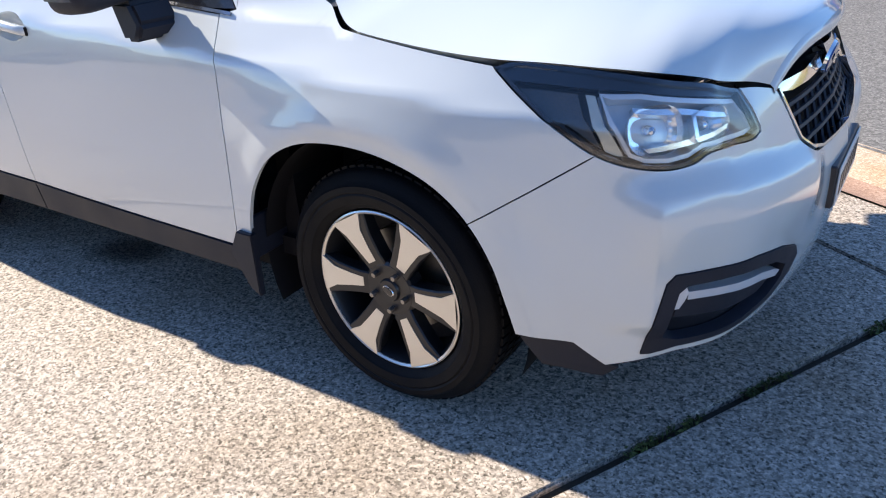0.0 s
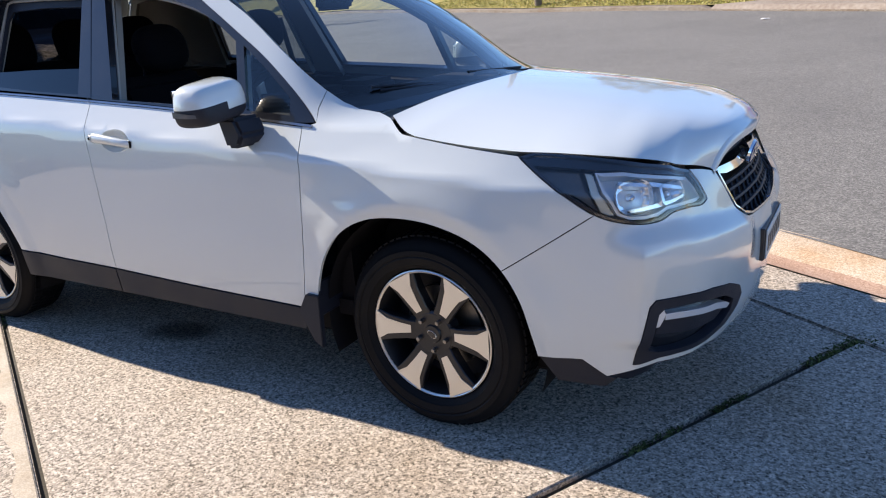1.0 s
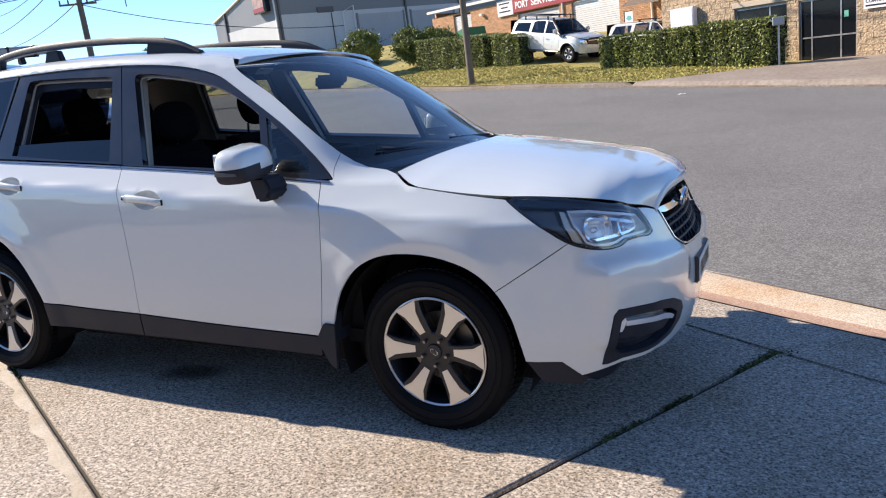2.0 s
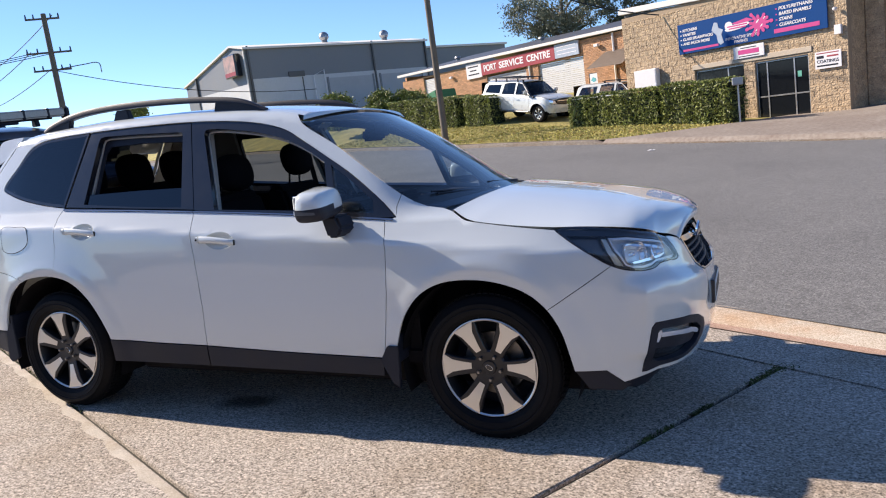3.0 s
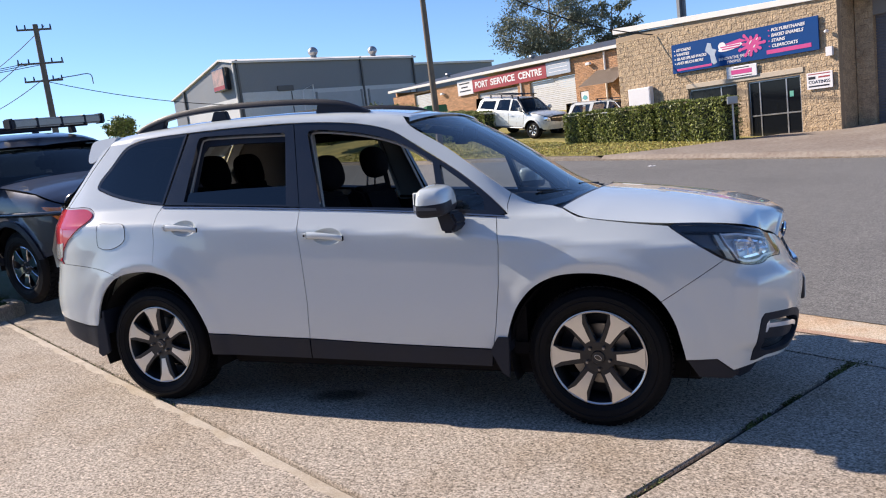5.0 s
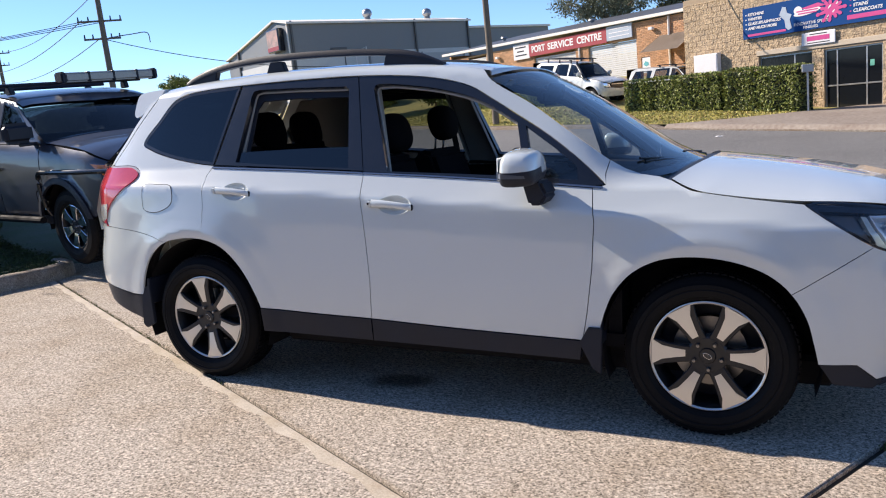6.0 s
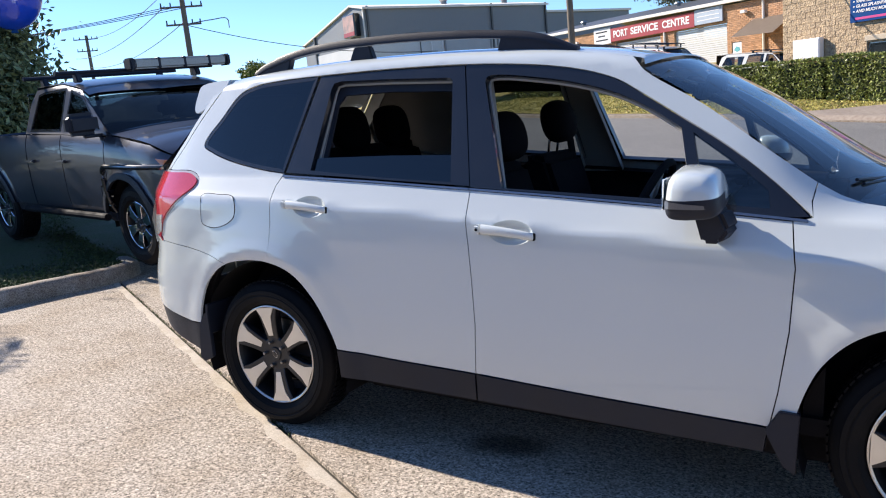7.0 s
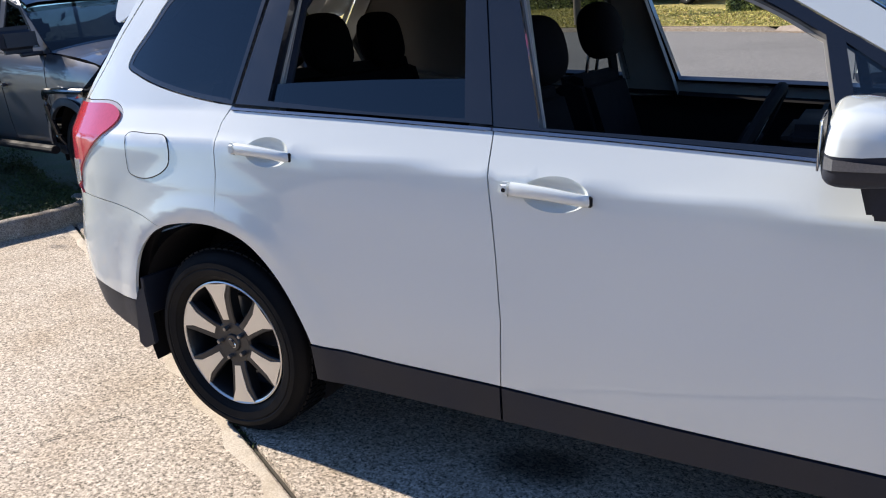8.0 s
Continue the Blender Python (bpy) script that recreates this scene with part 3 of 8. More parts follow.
def wagon_body():
    gap_b = [(-1.558, .42), (-1.553, .50), (-1.547, .62), (-1.556, .80), (-1.565, .915), (-1.580, 1.043), (-1.586, 1.126)]
    gap_f = [(-.508, .388), (-.485, .51), (-.459, .713), (-.450, .911), (-.468, 1.046)]
    gap_r = [(-2.520, 1.172), (-2.543, 1.134), (-2.549, 1.05), (-2.547, .973), (-2.559, .800)]
    arch_f = curve((.410, .36), (.39, .445), (.362, .543), (.308, .637), (.224, .71), (.104, .755), (-.035, .772), (-.179, .757), (-.286, .703), (-.366, .613), (-.403, .532), (-.432, .43), (-.445, .345))
    arch_r = curve((-2.221, .35), (-2.223, .439), (-2.269, .559), (-2.334, .661), (-2.442, .758), (-2.564, .797), (-2.714, .799), (-2.855, .765), (-2.978, .668), (-3.041, .551), (-3.07, .44))
    seam = (.308, .637)
    i = min(range(len(arch_f)), key=lambda k: math.dist(arch_f[k], seam))
    lamp_low = curve((.349, .975), (.415, .928), (.495, .876), (.578, .824), (.632, .802), (.690, .790), (.750, .786), (.800, .791), (.838, .804), (.928, .803), (1.017, .795), (1.050, .803))
    j = min(range(len(lamp_low)), key=lambda k: math.dist(lamp_low[k], (.584, .814)))
    hood_line = curve((-.157, 1.068), (-.104, 1.045), (-.070, 1.033), (-.038, 1.026), (.143, 1.0), (.349, .977))
    # front wing
    fender = [*gap_f, (-.414, 1.058), (-.420, 1.103), (-.409, 1.159), (-.343, 1.121), (-.280, 1.097), (-.208, 1.084), *hood_line, *lamp_low[1:j + 1], *[q for q in arch_f[i:] if q[1] > .40], (-.438, .388)]
    both("front_wing", wagon, K, fender, PAINT, step=.025)
    # doors
    belt = [(-.468, 1.046), (-.70, 1.066), (-.91, 1.083), (-1.25, 1.106), (-1.586, 1.126)]
    front_door = [*gap_f[::-1], *curve((-.508, .388), (-1.097, .402), (-1.558, .42))[1:-1], *gap_b, *belt[1:-1][::-1]]
    k = min(range(len(arch_r)), key=lambda q: math.dist(arch_r[q], (-2.223, .439)))
    m = min(range(len(arch_r)), key=lambda q: math.dist(arch_r[q], (-2.562, .797)))
    rear_door = [*gap_b, (-2.0, 1.148), (-2.3, 1.162), *gap_r[:-1], *arch_r[k:m + 1][::-1], (-1.9, .427)]
    for side in (False, True):
        d = panel("front_door", wagon, K, front_door, PAINT, holes=[scoop_loop(-1.54, .985)], step=.025, mirror=side)
        d2 = panel("rear_door", wagon, K, rear_door, PAINT, holes=[scoop_loop(-2.475, 1.055)], step=.025, mirror=side)
        sill_f = [(-.510, .386), (-1.097, .400), (-1.556, .418), (-1.56, .305), (-.523, .295)]
        sill_r = [(-1.560, .418), (-1.9, .425), (-2.222, .437), (-2.222, .31), (-1.564, .305)]
        panel("sill_cladding", d, K, sill_f, BLACK_PLASTIC, step=.04, depth=.03, mirror=side, inset=-.004)
        panel("sill_cladding", d2, K, sill_r, BLACK_PLASTIC, step=.04, depth=.03, mirror=side, inset=-.004)
        for x0, z0, dd in ((-1.54, .985, d), (-2.475, 1.055, d2)):
            handle(dd, x0, z0, side)
    # flank: roof pillar, gutter, rear pillar and quarter in one pressing
    glass_top = curve((-.413, 1.058), (-.528, 1.16), (-.672, 1.271), (-.819, 1.363), (-.971, 1.455), (-1.064, 1.508), (-1.16, 1.541), (-1.288, 1.568), (-1.453, 1.588), (-1.70, 1.603), (-2.055, 1.607), (-2.4, 1.601), (-2.648, 1.592), (-2.80, 1.575), (-2.892, 1.54), (-2.985, 1.437), (-3.066, 1.345), (-3.074, 1.31), (-3.008, 1.28), (-2.86, 1.239), (-2.666, 1.203), (-2.515, 1.185), n=5)
    n2 = min(range(len(arch_r)), key=lambda q: math.dist(arch_r[q], (-2.83, .775)))
    tail_edge = curve((-3.335, .85), (-3.352, .882), (-3.296, .96), (-3.199, 1.03), (-3.056, 1.122), (-3.052, 1.155), (-3.115, 1.190), (-3.325, 1.195))
    gate = curve((-3.345, 1.20), (-3.245, 1.31), (-3.155, 1.42), (-3.08, 1.505), (-3.025, 1.575), (-3.01, 1.62))
    ditch = [(x, float(K.roof(x)) - .07 + .62 * .10) for x in (-3.0, -2.6, -2.2, -1.8, -1.4, -1.15, -1.05)]
    screen_edge = curve((-1.03, 1.60), (-.975, 1.538), (-.765, 1.413), (-.564, 1.27), (-.409, 1.159))
    flank = [*glass_top, *gap_r[1:], *arch_r[m:n2 + 1], *curve((-2.83, .775), (-2.925, .806), (-3.083, .832), (-3.335, .85))[1:-1], *tail_edge, *gate, *ditch, *screen_edge, (-.420, 1.103)]
    both("body_side", wagon, K, flank, PAINT, step=.025)
    # the tailgate's frame shows as a narrow band behind the shut line
    band = [(x - .006, z) for x, z in gate if z < 1.56]
    both("tailgate_frame", wagon, K, [*band, *[(x - .040, z - .004) for x, z in band[::-1]]], PAINT, step=.02)
    # front bumper
    lamp_in = [(1.052, .812), (1.040, .852), (1.020, .896)]
    fog = [(.702, .345), (.742, .543), (.760, .564), (.88, .560), (.98, .552), (1.10, .528), (1.20, .49), (1.235, .45), (1.21, .41), (1.12, .375), (1.0, .364), (.85, .364), (.788, .362), (.725, .345)]
    bumper = [*arch_f[:i + 1], *lamp_low[j:], *lamp_in, (1.06, .890), (1.098, .883), (1.16, .868), *curve((1.182, .857), (1.204, .80), (1.226, .738), (1.262, .708), (1.34, .690)), (MID, .680), (MID, .318), (1.1, .330), (1.0, .346), (.85, .346), (.788, .346), (.725, .330), (.625, .303), (.548, .36)]
    for side in (False, True):
        b = panel("front_bumper", wagon, K, bumper, PAINT, holes=[fog], step=.012, mirror=side, gap=.0015)
        under = [(.41, .36), (.548, .358), (.622, .301), (.725, .328), (.788, .344), (1.0, .344), (1.1, .328), (MID, .316), (MID, .20), (.75, .2), (.47, .27)]
        panel("bumper_valance", b, K, [(.41, .36), (.548, .358), (.622, .301), (.66, .29), (.62, .255), (.47, .27)], BLACK_PLASTIC, step=.04, inset=.008, mirror=side)
        panel("bumper_valance", b, K, under, BLACK_PLASTIC, step=.04, inset=.075, mirror=side)
        hole = [(.748, .395), (.772, .515), (.790, .530), (.90, .527), (.99, .515), (1.08, .494), (1.15, .458), (1.14, .425), (1.08, .398), (.98, .386), (.85, .384), (.785, .384)]
        bezel = shrink(dense(fog, .03), .002)
        panel("fog_bezel", b, K, bezel, BLACK_PLASTIC, holes=[hole], step=.025, inset=-.004, depth=.03, gap=0, mirror=side)
        panel("fog_recess", b, K, hole, BLACK_GLOSS, step=.03, inset=.028, depth=0, gap=-.012, mirror=side)
        tick = [(.757, .474), (.766, .528), (.776, .536), (.786, .532), (.795, .512), (.788, .494), (.776, .474)]
        panel("chrome_strip", b, K, tick, SATIN, step=.012, inset=-.002, depth=.03, gap=0, mirror=side, label="bright chrome fog lamp strip")
        wing = [(.797, .511), (.90, .502), (1.03, .484), (1.10, .464), (1.140, .444), (1.12, .436), (1.042, .459), (.90, .482), (.797, .491)]
        panel("chrome_strip", b, K, wing, SATIN, step=.012, inset=.002, depth=.03, gap=0, mirror=side, label="bright chrome fog lamp strip")
        panel("recess_shelf", b, K, [(.785, .488), (.90, .478), (1.05, .454), (1.12, .430), (1.06, .41), (.90, .425), (.775, .44)], BLACK_PLASTIC, step=.03, inset=.014, depth=.012, gap=0, mirror=side)
        headlamp(lamp_low, lamp_in, side)
    # rear bumper
    rear = [*curve((-2.83, .775), (-2.925, .806), (-3.083, .832), (-3.335, .85)), (-3.55, .85), (-3.95, .80), (K.back, .80), (K.back, .50), (-3.65, .515), (-3.385, .49), (-3.16, .462), (-3.065, .465), *[q for q in arch_r[n2 + 1:] if q[1] > .47][::-1]]
    for side in (False, True):
        b = panel("rear_bumper", wagon, K, rear, PAINT, step=.03, mirror=side, gap=.0015)
        skirt = [(-3.07, .46), (-3.16, .459), (-3.385, .487), (-3.65, .512), (K.back, .497), (K.back, .40), (-3.7, .405), (-3.55, .395), (-3.4, .37), (-3.25, .335), (-3.12, .31), (-3.075, .36)]
        panel("bumper_skirt", b, K, skirt, BLACK_PLASTIC, step=.04, mirror=side, inset=.004, depth=.03)
        lamp = [*tail_edge, (-3.46, 1.20), (-3.56, 1.17), (-3.60, 1.0), (-3.56, .87)]
        t = panel("tail_light", wagon, K, lamp, RED_LENS, step=.025, inset=-.006, mirror=side, depth=.03, gap=.012, label="red and clear tail light")
        panel("lens_rim", t, K, lamp, LAMP_RIM, step=.03, inset=.001, mirror=side, depth=.03, gap=.001)
        clear = [(-3.315, .985), (-3.345, .89), (-3.40, .872), (-3.56, .872), (-3.585, .965)]
        panel("reverse_lens", t, K, clear, LAMP_BOWL, step=.03, inset=-.009, mirror=side, depth=.005, gap=.004)
    # fuel flap
    flap = curve((-2.99, 1.082), (-2.975, 1.094), (-2.88, 1.093), (-2.79, 1.088), (-2.768, 1.07), (-2.768, 1.0), (-2.80, .97), (-2.881, .943), (-2.95, .945), (-2.985, .96), (-2.992, 1.02))
    part("fuel_flap_gap", tube([K(s, z) - (0, .0002, 0) for s, z in dense(flap, .02)], .0022, 6, closed=True), DARK_TRIM, wagon)
    panel("fuel_flap", wagon, K, flap, PAINT, step=.03, inset=-.0016, depth=.001, gap=.001)
    # inner shell, arch liners, floor
    shell = [(-.50, .33), (-.48, .6), (-.46, 1.04), (-1.58, 1.11), (-2.50, 1.16), (-3.2, 1.17), (-3.3, .6), (-3.2, .45), *[q for q in arch_r[::-1] if q[1] > .4], (-2.2, .33)]
    both("inner_door_trim", wagon, K, shell, DARK_TRIM, step=.06, inset=.055, depth=.03)
    front_core = [(.45, .4), (.5, .62), (.7, .76), (1.1, .75), (1.2, .66), (MID, .64), (MID, .36), (.8, .36)]
    both("bumper_core", wagon, K, front_core, DARK_TRIM, step=.06, inset=.05, depth=0)
    for x0 in (0.0, -2.64):
        for y0, sgn in ((.02, 1), (2 * WAGON_MID - .02, -1)):
            bm = bmesh.new()
            a = [[bm.verts.new((x0 + .43 * math.cos(q), y0 + sgn * yy, .36 + .43 * math.sin(q))) for q in np.linspace(-.35, math.pi + .35, 30)] for yy in (0, .30)]
            for p, q in ((0, 1),):
                for n in range(29):
                    bm.faces.new((a[p][n], a[p][n + 1], a[q][n + 1], a[q][n]))
            bm.faces.new([*a[1]])
            part("arch_liner", bm, DARK_TRIM, wagon)
    part("underbody", boxed(-2.20, .48, .15, 2 * WAGON_MID - .15, .215, .34, .02), DARK_TRIM, wagon)
    part("rear_axle", boxed(-3.25, -2.20, .24, 2 * WAGON_MID - .24, .205, .34, .03), DARK_TRIM, wagon)
    part("rear_axle", boxed(-2.74, -2.54, .10, 2 * WAGON_MID - .10, .19, .30, .03), DARK_TRIM, wagon)
    part("exhaust_box", boxed(-3.45, -3.12, 1.05, 1.50, .20, .36, .05, 2), STEEL, wagon)
    part("cabin_floor", boxed(-3.22, -.3, .08, 2 * WAGON_MID - .08, .34, .40), DARK_TRIM, wagon)
    part("bulkhead", boxed(-.42, -.36, .10, 2 * WAGON_MID - .10, .34, 1.02), DARK_TRIM, wagon)
    for y0 in (.02, 2 * WAGON_MID - .02):
        s = 1 if y0 < 1 else -1
        flap_f = prism([(-.518, .384), (-.478, .455), (-.418, .455), (-.425, .25), (-.462, .275)], -.012, .012, .003)
        part("mud_flap", flap_f, BLACK_PLASTIC, wagon, m=Matrix.Translation((0, y0 - s * .052 + .0, 0)) @ pose(0, 0, 0, 0, 0, 0))
        part("mud_flap", boxed(-.440, -.425, min(0, s * .2), max(0, s * .2), .37, .50, .004), BLACK_PLASTIC, wagon, m=Matrix.Translation((0, y0 - s * .05, 0)))
        flap_r = prism([(-3.078, .455), (-3.05, .505), (-3.01, .53), (-3.00, .30), (-3.065, .268), (-3.092, .29)], -.010, .010, .004)
        part("mud_flap", flap_r, BLACK_PLASTIC, wagon, m=Matrix.Translation((0, y0 - s * .022, 0)))
        part("mud_flap", boxed(-3.03, -3.012, min(0, s * .18), max(0, s * .18), .41, .56, .004), BLACK_PLASTIC, wagon, m=Matrix.Translation((0, y0 - s * .03, 0)))


def headlamp(lamp_low, lamp_in, side):
    """A clear lens over a smoked wedge, a silver chamber with two faceted reflectors and a dark brow."""
    top = curve((1.020, .896), (.90, .925), (.776, .945), (.632, .968), (.484, .984), (.40, .988), (.349, .975))[1:-1]
    lamp = [*lamp_low, *lamp_in, *top]
    h = panel("headlight", wagon, K, lamp, LAMP_LENS, step=.02, gap=.003, depth=0, mirror=side, label="clear headlight with smoked outer wedge and silver reflectors")
    panel("lamp_housing", h, K, lamp, LAMP_SMOKE, step=.03, gap=.004, depth=0, inset=.075, mirror=side)
    panel("lamp_rim", h, K, lamp, BLACK_GLOSS, holes=[shrink(dense(lamp, .02), .009)], step=.02, gap=.001, depth=.05, inset=.003, mirror=side)
    brow = [*[(q, z - .002) for q, z in top[2:]], (.38, .955), (.45, .952), (.55, .945), (.66, .938), (.80, .918), (.93, .899), (1.0, .886), (1.01, .892)]
    panel("lamp_brow", h, K, brow, BLACK_GLOSS, step=.03, gap=0, depth=.03, inset=.012, mirror=side)
    wedge = [(.385, .950), (.45, .948), (.535, .942), (.556, .900), (.602, .822), (.575, .836), (.49, .890)]
    panel("lamp_wedge", h, K, wedge, LAMP_SMOKE, step=.03, gap=.002, depth=.02, inset=.035, mirror=side)
    strip = [(.552, .938), (.578, .936), (.606, .885), (.648, .812), (.628, .812), (.606, .822), (.577, .880)]
    panel("indicator", h, K, strip, LAMP_STRIP, step=.02, gap=.002, depth=.03, inset=.022, mirror=side, label="pale champagne indicator reflector")
    frame_loop = [(.584, .938), (.68, .936), (.80, .918), (.93, .898), (1.006, .884), (1.032, .846), (1.042, .812), (1.01, .806), (.92, .812), (.836, .813), (.795, .800), (.745, .795), (.69, .798), (.654, .812), (.611, .885)]
    chamber = shrink(dense(frame_loop, .03), .011)
    panel("chamber_frame", h, K, frame_loop, LAMP_GREY, holes=[chamber], step=.02, gap=.002, depth=.045, inset=.016, mirror=side)
    panel("chamber_back", h, K, frame_loop, LAMP_GREY, step=.04, gap=-.004, depth=0, inset=.058, mirror=side)
    bars = [[(.66, .912), (.80, .899), (.98, .864), (.975, .855), (.80, .888), (.668, .902)], [(.690, .826), (.80, .836), (.97, .842), (.96, .834), (.80, .824), (.70, .818)], [(.826, .888), (.838, .888), (.838, .838), (.826, .838)]]
    for loop in bars:
        panel("reflector_step", h, K, loop, LAMP_BOWL, step=.03, gap=0, depth=.03, inset=.024, mirror=side)
    for s0, z0, rr, wide in ((.715, .866, .050, 1.25), (.888, .858, .036, 1.9)):
        c, nn = Vector(K(s0, z0)), Vector(K.normal(s0, z0))
        if side:
            c.y, nn.y = 2 * K.centre - c.y, -nn.y
        way = (nn + Vector((.25, 0, 0))).normalized()
        bowl = lathe([(.010, .040), (rr * .30, .038), (rr * .42, .030), (rr * .60, .030), (rr * .72, .018), (rr * .92, .004), (rr, -.012)], 22)
        for v in bowl.verts:
            v.co.x, v.co.z = math.copysign(abs(v.co.x / rr) ** .75, v.co.x) * rr * wide, math.copysign(abs(v.co.z / rr) ** .75, v.co.z) * rr
        mm = Matrix.Translation(c - nn * .036) @ way.to_track_quat("-Y", "Z").to_matrix().to_4x4()
        bw = part("reflector_bowl", bowl, LAMP_BOWL, h, m=mm, angle=3)
        part("bulb", lathe([(.0005, -.002), (.008, .002), (.012, .014), (.012, .045)], 16), CHROME, bw)


def scoop_loop(x0, z0):
    return [(x0 + .147 + .088 * math.cos(a), z0 - .004 + .045 * math.sin(a)) for a in np.linspace(0, 2 * math.pi, 40, endpoint=False)]


def handle(door, x0, z0, side):
    """A pull handle over a finger scoop pressed into the door, with its key plug."""
    sg = -1 if side else 1
    yy = 2 * WAGON_MID - float(K(x0 + .1, z0)[1]) if side else float(K(x0 + .1, z0)[1])
    # the scoop: rings that sink from the door's edge to a rounded floor
    loop = scoop_loop(x0, z0)
    verts, faces, n = [], [], len(loop)
    mid = (x0 + .147, z0 - .004)
    for r, sink in ((1.0, .0), (.95, .004), (.86, .012), (.70, .020), (.45, .025), (.15, .027)):
        for q, z in loop:
            u, v = mid[0] + (q - mid[0]) * r, mid[1] + (z - mid[1]) * r
            c = np.array(K(u, v)) - np.array(K.normal(u, v)) * sink
            verts.append((c[0], 2 * WAGON_MID - c[1] if side else c[1], c[2]))
    for k in range(5):
        faces += [(k * n + i, k * n + (i + 1) % n, (k + 1) * n + (i + 1) % n, (k + 1) * n + i) for i in range(n)]
    faces.append(tuple(range(5 * n, 6 * n)))
    if side:
        faces = [f[::-1] for f in faces]
    finish("finger_scoop", verts, faces, PAINT, door, angle=60)
    pts = spline([(.034, -.010, .006), (.07, -.014, .005), (.13, -.017, .001), (.19, -.016, -.006), (.228, -.010, -.012), (.240, .002, -.015)], 6)
    bm = bmesh.new()
    rows = []
    for i, (px, py, pz) in enumerate(pts):
        u = i / (len(pts) - 1)
        h, d = .0185 - .0055 * u, .010
        rows.append([bm.verts.new((x0 + px, yy + sg * (py + d * (c if c < 0 else 1.6 * c)), z0 + pz + h * q)) for c, q in ((-.75, -.7), (-1, -.25), (-1, .25), (-.75, .7), (-.3, 1), (.6, 1), (1, .5), (1, -.5), (.6, -1), (-.3, -1))])
    for a, b in zip(rows, rows[1:]):
        for i in range(10):
            bm.faces.new((a[i], a[(i + 1) % 10], b[(i + 1) % 10], b[i]))
    bm.faces.new(rows[0]), bm.faces.new(rows[-1][::-1])
    bmesh.ops.recalc_face_normals(bm, faces=bm.faces)
    h = part("door_handle", bm, PAINT, door, "white pull handle", angle=60)
    part("handle_pivot", boxed(x0 + .004, x0 + .0325, min(yy + sg * .004, yy - sg * .021), max(yy + sg * .004, yy - sg * .021), z0 - .014, z0 + .024, .008, 3), PAINT, h)
    part("handle_gasket", boxed(x0 + .232, x0 + .246, min(yy + sg * .004, yy - sg * .007), max(yy + sg * .004, yy - sg * .007), z0 - .029, z0 - .001, .004), DARK_TRIM, h)
    if x0 > -2:
        plug = lathe([(.0005, -.001), (.0055, -.001), (.0065, .004)], 16)
        part("key_plug", plug, DARK_TRIM, h, m=Matrix.Translation((x0 + .018, yy - sg * .0212, z0 + .005)) @ pose(0, 0, 0, 0, 0, 180 if side else 0))


REAR_TINT = glass("rear_door_tint", (0.30, 0.33, 0.34))
WINDOW_SEAL = mat("pale_window_seal", (0.40, 0.385, 0.355), 0.5, vary=0.08)
BELT_TRIM = mat("belt_trim", (0.30, 0.31, 0.34), 0.16, metal=0.9, vary=0.05)
LAMP_RIM = mat("tail_lamp_rim", (0.50, 0.48, 0.47), 0.15, vary=0.1, coat=1.0)
LAMP_SMOKE = mat("smoked_lamp_wedge", (0.10, 0.097, 0.095), 0.35, vary=0.15, fine=200, coat=0.2)
LAMP_STRIP = mat("champagne_reflector", (0.78, 0.72, 0.58), 0.25, metal=0.5, vary=0.08)
INDICATOR_LENS = mat("clear_indicator_lens", (0.10, 0.105, 0.115), 0.15, vary=0.2, fine=300, coat=1.0)


